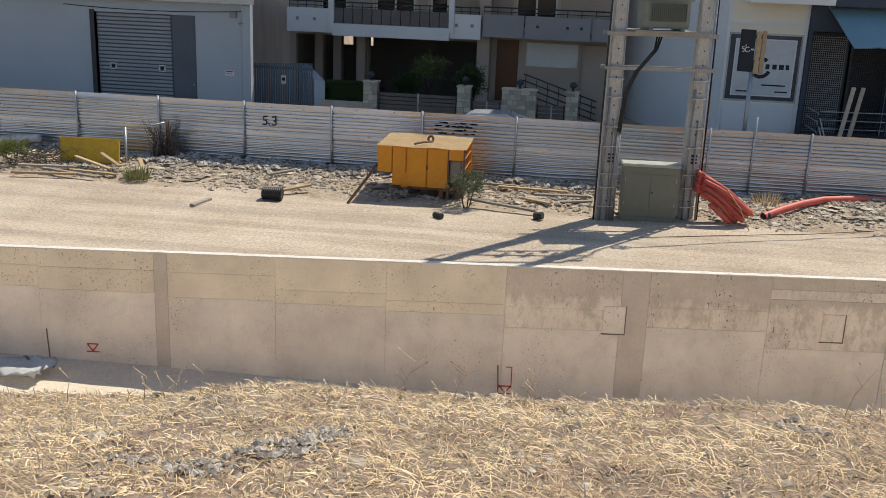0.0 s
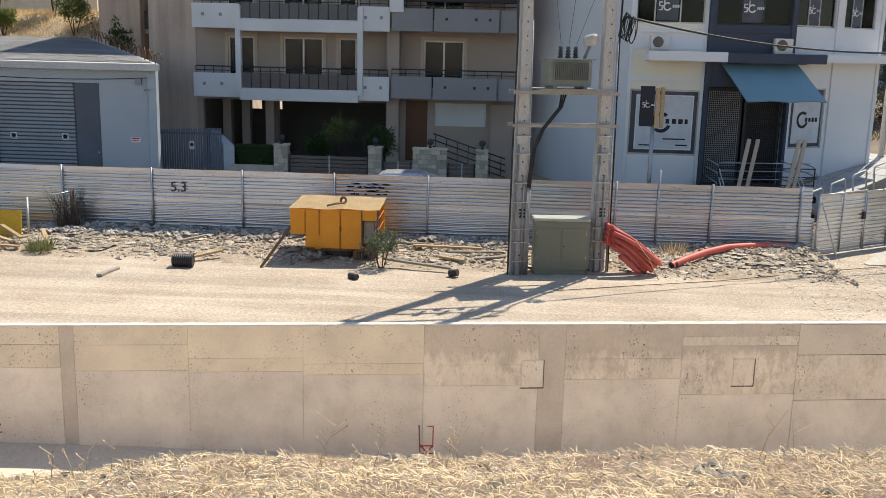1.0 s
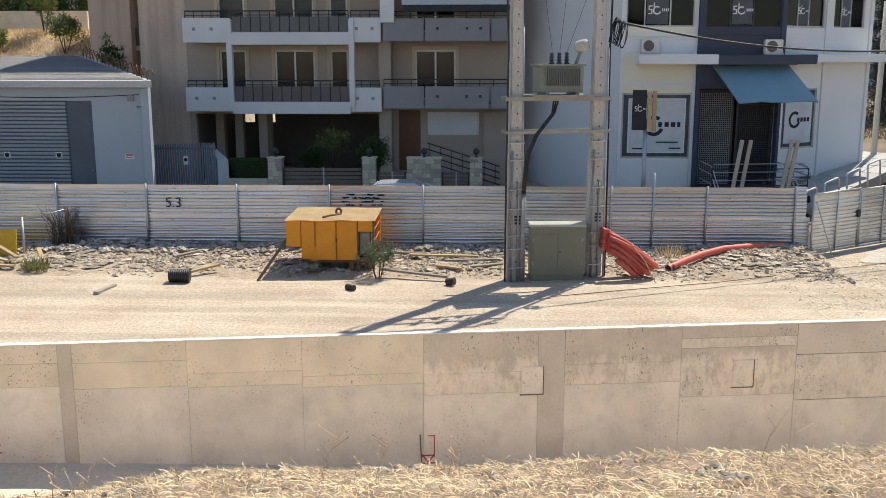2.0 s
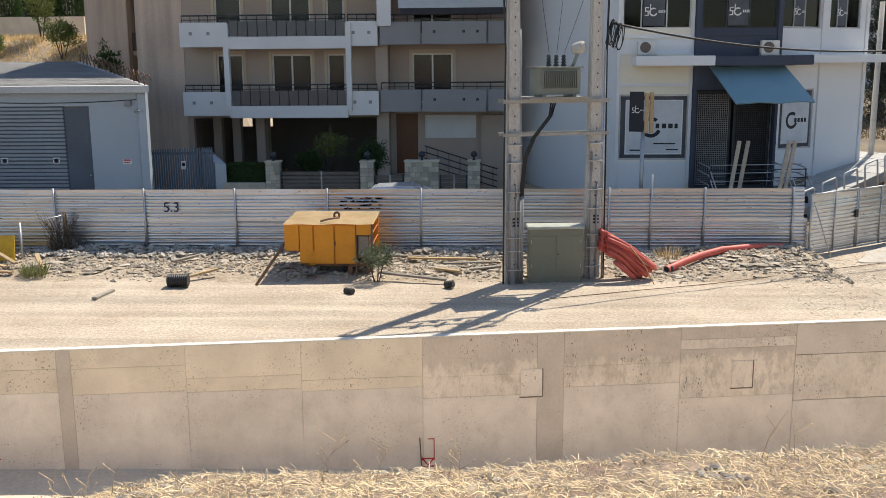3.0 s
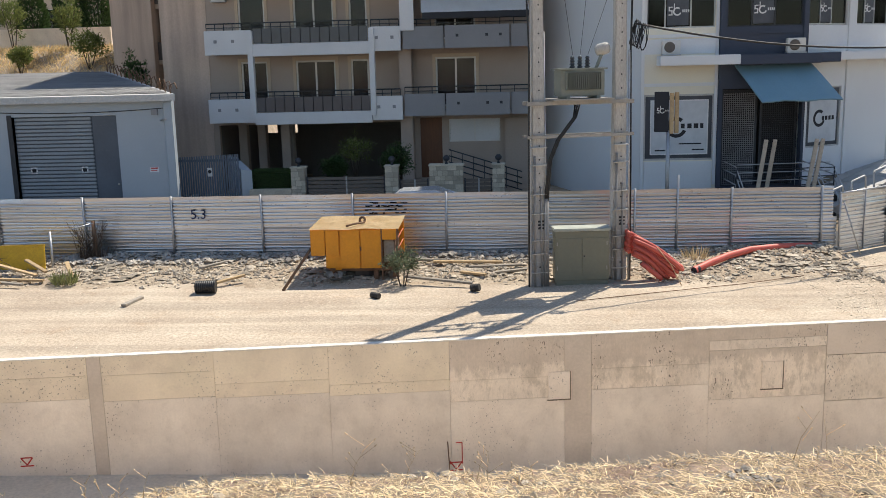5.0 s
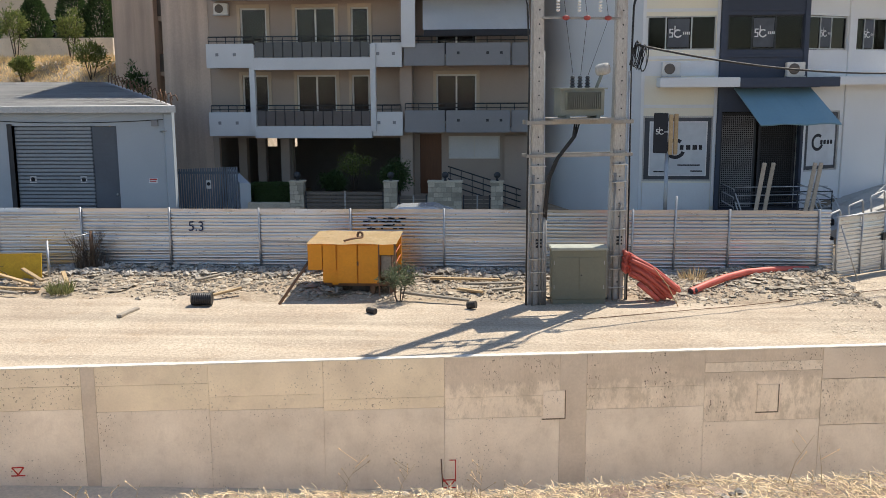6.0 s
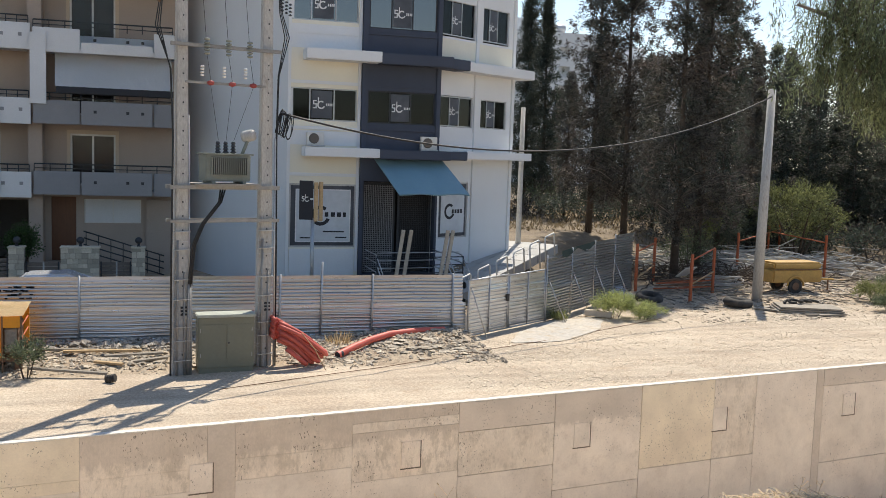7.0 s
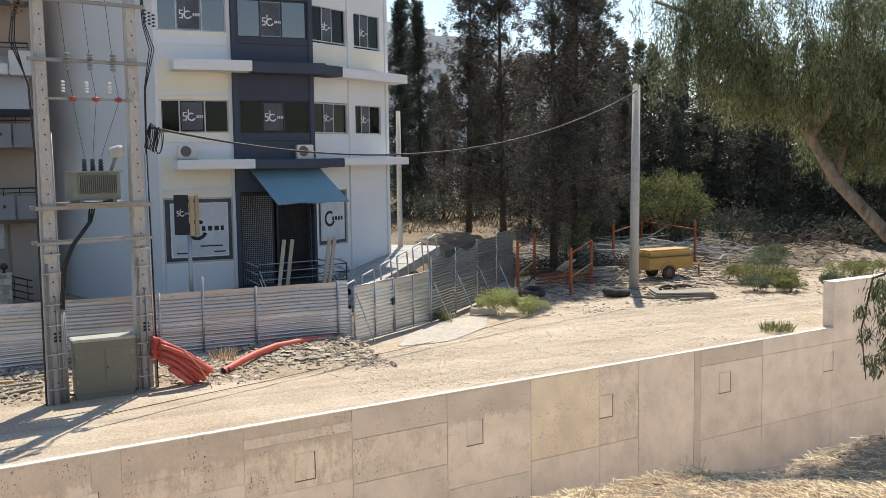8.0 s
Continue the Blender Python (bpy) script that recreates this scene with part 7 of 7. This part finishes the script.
for x, y, z, ln, rz, ry, mt in ((-14.0, 25.6, 0.3, 1.6, -25, 6, WOOD), (-13.6, 25.9, 0.36, 1.3, -40, 8, WOOD), (-12.4, 25.5, 0.25, 1.1, -55, 22, WOOD), (-14.9, 24.5, 0.14, 1.8, 10, 0, WOOD), (-14.3, 24.8, 0.14, 1.9, -12, 2, WOOD_GREY), (-13.7, 25.1, 0.13, 1.5, -8, 0, WOOD),
                                (-15.2, 25.2, 0.2, 1.5, 22, 3, WOOD_GREY), (-7.6, 24.7, 0.18, 0.9, 32, -8, WOOD), (-1.9, 24.4, 0.18, 1.9, -14, 3, WOOD_GREY), (-0.4, 26.2, 0.16, 1.5, 8, 0, WOOD_GREY), (-1.2, 26.6, 0.2, 2.0, -4, 0, WOOD), (0.0, 25.6, 0.14, 1.0, 24, 0, WOOD_GREY), (-2.0, 26.9, 0.2, 1.4, 14, 4, WOOD_GREY), (-8.6, 26.6, 0.2, 1.1, 60, 0, WOOD_GREY), (-1.0, 25.3, 0.15, 0.8, -30, 0, WOOD), (1.1, 27.0, 0.18, 1.4, 3, 0, WOOD_GREY)):
    pk = thing("plank", pose(x, y, z, 4, ry, rz), "rough sun-bleached plank lying on the rubble", "plank", "planks along the fence")
    part("board", B(-ln / 2, ln / 2, -0.06, 0.06, -0.025, 0.03, bevel=0.008), mt, pk)
wst = thing("plank", pose(-9.55, 22.85, 0.04, 0, 0, 80), "short pale plank lying on the road", "plank", "planks along the fence")
part("board", B(-0.45, 0.4, -0.07, 0.07, -0.02, 0.04, bevel=0.008), WOOD_GREY, wst)


def ribbed(m, ln, r, label):
    t = thing("ribbed_pipe", m, label, "pipe", "offcuts of ribbed pipe")
    prof = []
    k = max(4, int(ln / 0.055))
    for i in range(k):
        z = ln * i / k
        prof += [(r * 0.9, z), (r, z + 0.012), (r, z + 0.032), (r * 0.9, z + 0.042)]
    part("tube", lathe(bmesh.new(), prof, 18), BLACK_PLASTIC if r > 0.12 else RUBBER, t)
    # black disc at the mouth, in place of the shaded inside
    part("bore", lathe(bmesh.new(), [(r * 0.8, -0.004), (r * 0.8, 0.0)], 18), INK_BLACK, t)
    return t


ribbed(pose(-8.25, 23.85, 0.17, 0, 90, 4), 0.55, 0.17, "black ribbed plastic pipe offcut on the rubble")
ribbed(pose(-3.5, 23.2, 0.08, 0, 90, -35), 0.28, 0.08, "small black ribbed pipe offcut on the road")
ribbed(pose(-1.0, 23.75, 0.1, 0, 80, -20), 0.26, 0.1, "small black ribbed pipe offcut on the road")
gh = thing("ribbed_hose", pose(-18.9, 27.6, 0.35), "pale grey ribbed hose lying against the fence", "hose")
prof = []
for i in range(40):
    prof += [(0.11, i * 0.05), (0.13, i * 0.05 + 0.015), (0.13, i * 0.05 + 0.03), (0.11, i * 0.05 + 0.045)]
part("tube", lathe(bmesh.new(), prof, 14, pose(0, 0, 0, 0, 85, 4)), GREY_CABLE, gh)
brush = thing("brush_pile", pose(-15.8, 25.9, 0.05), "tangle of dark dry branches beside the board", "branches")
bm = bmesh.new()
for i in range(120):
    p0 = Vector((random.gauss(0, 0.6), random.gauss(0, 0.4), random.uniform(0.02, 0.4)))
    q0 = p0 + Vector((random.gauss(0, 0.35), random.gauss(0, 0.3), random.uniform(-0.1, 0.3)))
    tube(bm, [p0, p0.lerp(q0, 0.5) + Vector((0, 0, 0.06)), q0], 0.014, 4, 0.006, cap=False)
part("branch_tangle", bm, BARK, brush)["kind"] = "stuff"
gc = thing("ground_cable", pose(0, 0, 0), "thin cable lying across the dirt road", "cable")
cp = [(1.6, 22.6), (3.5, 23.4), (6.0, 24.3), (9.0, 25.6), (12.0, 27.2), (15.0, 28.9), (18.0, 30.6)]
part("strand", T([(x, y, ground_h(x, y) + 0.02) for x, y in cp], 0.01, 5), RUST, gc)
rags = thing("plastic_rag", pose(-4.75, 24.75, 0.1), "crumpled pale plastic rag under the generator", "rag")
bm = bmesh.new()
for i in range(9):
    for j in range(7):
        bm.verts.new(((i - 4) * 0.06, (j - 3) * 0.05 + 0.03 * noise.noise((i, j, 1)), 0.16 + 0.22 * noise.noise((i * 0.6, j * 0.6, 3))))
bm.verts.ensure_lookup_table()
for i in range(8):
    for j in range(6):
        bm.faces.new([bm.verts[q] for q in (i * 7 + j, i * 7 + 7 + j, i * 7 + 8 + j, i * 7 + 1 + j)])
bmesh.ops.solidify(bm, geom=bm.faces[:], thickness=0.012)
part("sheet", bm, GREY_CABLE, rags)

# ---- plastic sheet, stake and survey marks in the channel ----
def floor_z(x):
    return -3.05 - 0.052 * min(max(x, -14), 30)


ps = thing("plastic_sheet", pose(-11.95, 16.95, floor_z(-12)), "crumpled translucent plastic sheet on the channel floor", "sheet")
bm = bmesh.new()
for i in range(26):
    for j in range(12):
        x, y = (i - 14) * 0.13, (j - 6) * 0.09
        bm.verts.new((x, y, 0.05 + 0.3 * abs(noise.noise((x * 3.6, y * 3.6, 5))) + 0.1 * abs(noise.noise((x * 8, y * 8, 3))) + 0.25 * max(0, noise.noise((x * 0.9, y * 1.1, 8)))))
bm.verts.ensure_lookup_table()
for i in range(25):
    for j in range(11):
        bm.faces.new([bm.verts[q] for q in (i * 12 + j, i * 12 + 12 + j, i * 12 + 13 + j, i * 12 + 1 + j)]).smooth = True
bmesh.ops.solidify(bm, geom=bm.faces[:], thickness=0.01)
part("film", bm, PLASTIC_SHEET, ps)
for x, y, h in ((-10.98, 17.75, 0.75), (-1.36, 19.25, 0.75)):
    sk = thing("steel_stake", pose(x, y, floor_z(x)), "rusty steel survey stake standing by the wall", "stake", "survey stakes")
    part("rod", T([(0.02, 0, -0.05), (-0.02, 0, h)], 0.014, 6), RUST, sk)
for x, z in ((-10.13, -2.2), (-1.21, -2.82)):
    bm = bmesh.new()
    for a, b in (((-0.12, 0.08), (0.12, 0.08)), ((-0.12, 0.08), (0.0, -0.08)), ((0.12, 0.08), (0.0, -0.08)), ((-0.14, -0.1), (0.14, -0.1))):
        d = Vector((b[0] - a[0], 0, b[1] - a[1]))
        nn = Vector((-d.z, 0, d.x)).normalized() * 0.014
        vs = [bm.verts.new((u(x) + q[0] + s * nn.x, -0.009, z + q[1] + s * nn.z)) for q, s in ((a, 1), (a, -1), (b, -1), (b, 1))]
        bm.faces.new(vs)
    part("survey_mark", bm, RED_SPRAY, channel_wall, "red sprayed level triangle")
bm = bmesh.new()
for a, b in (((-1.08, -2.78), (-1.08, -2.3)), ((-1.2, -2.3), (-1.08, -2.3)), ((-1.34, -2.78), (-1.34, -2.72))):
    box(bm, u(min(a[0], b[0])) - 0.01, u(max(a[0], b[0])) + 0.01, -0.012, -0.008, a[1], b[1] + 0.02)
part("survey_line", bm, RED_SPRAY, channel_wall)


# ---- writing on the fence ----
def lettering(body, m, size, material, name, parent):
    cu = bpy.data.curves.new(name, "FONT")
    cu.body, cu.size = body, size
    ob = new(name, cu)
    me = bpy.data.meshes.new_from_object(ob.evaluated_get(bpy.context.evaluated_depsgraph_get()))
    bpy.data.objects.remove(ob)
    me.materials.clear()
    me.materials.append(material)
    t = new(name, me)
    t.parent = parent
    t.matrix_basis = m
    return t


lettering("5.3", pose(-9.72, -0.112, 1.32, 90, 0, 0), 0.42, BLUE_SPRAY, "painted_number", fence)
random.seed(5)
bm = bmesh.new()
for i in range(44):
    x, z = -4.4 + random.uniform(0, 1.25), 1.4 + 0.105 * random.randint(0, 3) + random.uniform(-0.012, 0.012)
    w_ = random.uniform(0.03, 0.16)
    box(bm, x, x + w_, -0.112, -0.108, z, z + random.uniform(0.02, 0.05), m=pose(0, 0, 0))
part("sprayed_word", bm, SOOT, fence, "black illegible sprayed word")["kind"] = "stuff"

# ---- far site: barriers, compressor, tyres, pallet, heaps ----
LITTER = mat("mixed_dusty_litter", (0.20, 0.16, 0.12), (0.42, 0.38, 0.33), 0.9, 0.6, 14, 0.3, 0.0, island=0.6)


def barrier(ax, ay, bx_, by_, h, rails, label):
    b = thing("barrier", pose(ax, ay, 0), label, "barrier", "orange site barriers")
    dx, dy = bx_ - ax, by_ - ay
    for px_, py_ in ((0, 0), (dx, dy)):
        part("post", B(px_ - 0.055, px_ + 0.055, py_ - 0.055, py_ + 0.055, -0.1, h, bevel=0.015), BARRIER, b)
    for z0, z1 in rails:
        part("rail", T([(0, 0, z0), (dx, dy, z1)], 0.035, 8), BARRIER if z0 > 1 else WOOD, b)
    return b


barrier(20.6, 37.4, 23.3, 40.6, 2.1, ((1.75, 1.85), (0.55, 0.75)), "leaning orange barrier with timber rails beside the fence")
barrier(21.3, 34.05, 24.0, 36.6, 2.0, ((1.75, 2.0), (0.75, 0.95)), "orange barrier with timber rails before the scrap heap")
barrier(29.8, 43.3, 36.6, 49.0, 2.15, ((1.7, 1.9), (0.6, 0.8)), "orange barrier with mesh around the pipe heap")
barrier(33.9, 41.5, 34.8, 47.6, 2.2, ((1.8, 1.9), (0.6, 0.7)), "orange barrier with mesh around the pipe heap")
comp = thing("compressor", pose(28.2, 36.6, 0, 0, 0, 2), "small mustard-yellow towable compressor on one axle", "compressor")
part("hull", B(-1.55, 1.15, -0.6, 0.6, 0.5, 1.1, bevel=0.06), MUSTARD, comp)
part("canopy", B(-1.5, 1.1, -0.58, 0.58, 1.1, 1.42, bevel=0.08), MUSTARD, comp)
part("seam", B(-1.56, 1.16, -0.612, -0.6, 1.08, 1.12), RUST, comp)
for y in (-0.66, 0.56):
    wh = part("wheel", T([(-0.35, y, 0.34), (-0.35, y + 0.14, 0.34)], 0.34, 20), RUBBER, comp)
    part("rim", T([(-0.35, y - 0.01, 0.34), (-0.35, y + 0.15, 0.34)], 0.18, 14), RUST, wh)
part("wheel_arch", T(arc(9, lambda t: (-0.35 + 0.44 * math.cos(math.pi * t), -0.63, 0.36 + 0.44 * math.sin(math.pi * t))), 0.05, 6), MUSTARD, comp)
part("drawbar", T([(1.1, 0, 0.6), (2.3, 0, 0.55)], 0.05, 8), MUSTARD, comp)
part("jack", T([(2.0, 0, 0.6), (2.0, 0, 0.02)], 0.04, 8), RUST, comp)
part("jack_foot", B(1.85, 2.15, -0.12, 0.12, -0.01, 0.03, bevel=0.006), RUST, comp)


def tyre(m, label):
    t = thing("tyre", m, label, "tyre", "old tyres")
    part("casing", T(arc(25, lambda s: (0.42 * math.cos(6.283 * s), 0.42 * math.sin(6.283 * s), 0.15)), 0.17, 10, cap=False), RUBBER, t)
    part("bead", lathe(bmesh.new(), [(0.24, 0.02), (0.26, 0.02), (0.27, 0.1), (0.24, 0.1)], 20), RUBBER, t)


tyre(pose(22.75, 32.85, 0.03, 3, 4, 0), "dusty black tyre lying beside the pole")
tyre(pose(19.7, 34.6, 0.0, 8, -5, 30), "old black tyre lying beside the scrap")
pal = thing("pallet_stack", pose(24.9, 31.3, 0.05, 0, 0, -24), "stack of weathered panels lying on the ground", "panels")
for i in range(3):
    part("panel", B(-1.3 + 0.05 * i, 1.3 - 0.08 * i, -0.75, 0.75 - 0.05 * i, 0.08 * i, 0.08 * i + 0.06, bevel=0.01), WOOD_GREY, pal)
for x in (-0.9, 0.0, 0.9):
    part("bearer", B(x - 0.08, x + 0.08, -0.7, 0.7, -0.1, 0.0, bevel=0.01), WOOD_GREY, pal)
for i in range(5):
    sc = thing("rubber_scrap", pose(24.5 + 0.25 * i, 31.75 + 0.1 * (i % 2), 0.3, 0, 0, 30 * i), "curled black rubber scrap on the panels", "scrap", "scraps on the panels")
    part("strip", T(arc(9, lambda s: (0.35 * math.cos(3.5 * s + i), 0.18 * math.sin(3.5 * s), 0.06 + 0.05 * math.sin(s * 5))), 0.05, 6), RUBBER, sc)
for x, y, rz, ln in ((23.4, 31.6, -50, 1.4), (23.9, 31.2, -40, 1.2), (25.2, 30.2, 2, 1.3), (24.6, 30.3, -10, 1.0), (23.9, 32.4, 30, 1.5), (33.0, 40.0, -12, 5.5), (36.5, 37.4, 10, 3.5)):
    pk = thing("plank", pose(x, y, ground_h(x, y) + 0.06, 0, 0, rz), "weathered plank lying on the site", "plank", "planks on the site")
    part("board", B(-ln / 2, ln / 2, -0.09, 0.09, -0.03, 0.03, bevel=0.008), WOOD_GREY if ln < 3 else WOOD, pk)
kb = thing("kerb_block", pose(15.7, 31.15, 0.03, 0, 0, -38), "loose dark kerb block by the weeds", "kerb")
part("block", B(-0.5, 0.5, -0.12, 0.12, 0, 0.22, bevel=0.02), CONC_DARK, kb)
brl = thing("barrel", pose(20.3, 37.8, 0), "dark dented barrel beside the fence", "barrel")
part("shell", lathe(bmesh.new(), [(0.28, 0), (0.29, 0.02), (0.28, 0.28), (0.295, 0.3), (0.28, 0.32), (0.28, 0.78), (0.29, 0.8), (0.24, 0.8)], 20), BLIND, brl)
scp = thing("scrap_sheet", pose(18.6, 34.6, 0.1, 12, 0, 35), "loose corrugated sheet lying by the fence", "metal sheet")
corrugated("sheet", -0.9, 0.9, 0, 0.9, scp, pose(0, 0, 0, -75, 0, 0), seed=33)
hs = thing("hose_coil", pose(25.1, 37.4, 0.02), "loose coils of pale dusty hose", "hose")
for i in range(11):
    rr_, zz = 0.55 + 0.05 * (i % 4), 0.04 + 0.055 * i
    part("turn", T(arc(21, lambda s: (rr_ * 1.25 * math.cos(6.283 * s) + 0.06 * math.sin(i * 3), rr_ * math.sin(6.283 * s), zz + 0.09 * math.sin(6.283 * s + i))), 0.035, 6), GREY_CABLE, hs)
frm = thing("scrap_stack", pose(22.9, 37.3, 0.02, 0, 0, 12), "stacked rusty frames and a pale panel", "scrap")
for i in range(4):
    part("frame", wall_open(bmesh.new(), -1.1, 1.1, -0.7, 0.7, 0, 0.05, [(-1.0, 1.0, -0.6, 0.6)]), RUST if i % 2 else BARRIER, frm, m=pose(0.05 * i, 0, 0.1 + 0.13 * i, 82, 0, 4 * i))
part("panel", B(-0.45, 0.45, -0.02, 0.02, -0.35, 0.35, bevel=0.01), FRAME_WHITE, frm, "pale leaning panel", m=pose(0.1, -0.1, 0.85, 50, 0, 14))
sl_ = bmesh.new()
random.seed(91)
for i in range(3400):
    x, y = random.uniform(18.5, 42), random.uniform(32.5, 47)
    if fence_side(x, y) > -1.2 or random.random() > 0.25 + 0.75 * smooth01((y - 33) / 6):
        continue
    a, ln = random.uniform(0, 6.28), random.uniform(0.15, 0.9)
    c = Vector((x, y, ground_h(x, y) + 0.03))
    d = Vector((math.cos(a), math.sin(a), random.uniform(-0.05, 0.15))) * ln / 2
    tube(sl_, [c - d, c + Vector((0, 0, 0.03)), c + d], random.uniform(0.012, 0.035), 4, cap=False)
tagged(part("site_litter", sl_, LITTER), "broken sticks, wire and scrap strewn over the site", "debris", kind="stuff")
hp_ = thing("pipe_heap", pose(32.0, 45.2, 0), "tangled heap of thin grey pipes and scrap", "pipes")
bm = bmesh.new()
random.seed(41)
for i in range(520):
    a = random.gauss(0, 0.45)
    c = Vector((random.gauss(-1.0, 3.6), random.gauss(0, 1.6), abs(random.gauss(0.25, 0.3))))
    d = Vector((math.cos(a), math.sin(a), random.gauss(0, 0.12))) * random.uniform(0.6, 2.3)
    tube(bm, [c - d, c + Vector((0, 0, random.uniform(-0.15, 0.25))), c + d], random.uniform(0.02, 0.05), 5, cap=False)
part("pipe_tangle", bm, GREY_CABLE, hp_)["kind"] = "stuff"
for cx, cy, nn, zz in ((42.5, 48.5, 420, 1.7), (27.5, 42.0, 200, 0.5), (39, 38.5, 160, 1.1), (23.9, 41.0, 240, 0.5), (27.8, 39.8, 160, 0.3)):
    bp_ = thing("brush_pile", pose(cx, cy, ground_h(cx, cy) - 0.4), "heap of dark dry branches under the trees", "branches", "brush heaps")
    bm = bmesh.new()
    for i in range(nn):
        p0 = Vector((random.gauss(0, 2.0), random.gauss(0, 1.3), random.uniform(0.0, 1.0)))
        q0 = p0 + Vector((random.gauss(0, 0.9), random.gauss(0, 0.7), random.uniform(-0.4, 0.5)))
        tube(bm, [p0, p0.lerp(q0, 0.5) + Vector((0, 0, 0.12)), q0], 0.03, 4, 0.012, cap=False)
    part("branch_tangle", bm, BARK, bp_)["kind"] = "stuff"
# pale flats far behind the trees
fb = thing("far_building", pose(62, 150, 0), "pale far apartment building behind the trees", "building")
part("wall", wall_open(bmesh.new(), -14, 14, 0, 27, 0, 0.4, [(-12 + 4 * i, -10 + 4 * i, 10 + 3.2 * j, 11.8 + 3.2 * j) for i in range(6) for j in range(5)]), WHITE_WALL, fb)
part("body", B(-14, 14, 1.0, 12, 0, 27), WHITE_WALL, fb)
part("roof_house", B(-4, 1, 3, 8, 27, 29.4, bevel=0.1), WHITE_WALL, fb)
part("tank", T([(4, 3, 28), (6, 3, 28)], 0.7, 12), TUBE_STEEL, fb)
fb = thing("far_building", pose(90, 152, 0), "pale lower far apartment building behind the trees", "building")
part("wall", wall_open(bmesh.new(), -13, 12, 0, 24, 0, 0.4, [(-12 + 4 * i, -10 + 4 * i, 10 + 3.2 * j, 11.8 + 3.2 * j) for i in range(6) for j in range(4)]), WHITE_WALL, fb)
part("body", B(-13, 12, 1.0, 12, 0, 24), WHITE_WALL, fb)
part("roof_house", B(-9, -5, 3, 8, 24, 26.0, bevel=0.1), WHITE_WALL, fb)
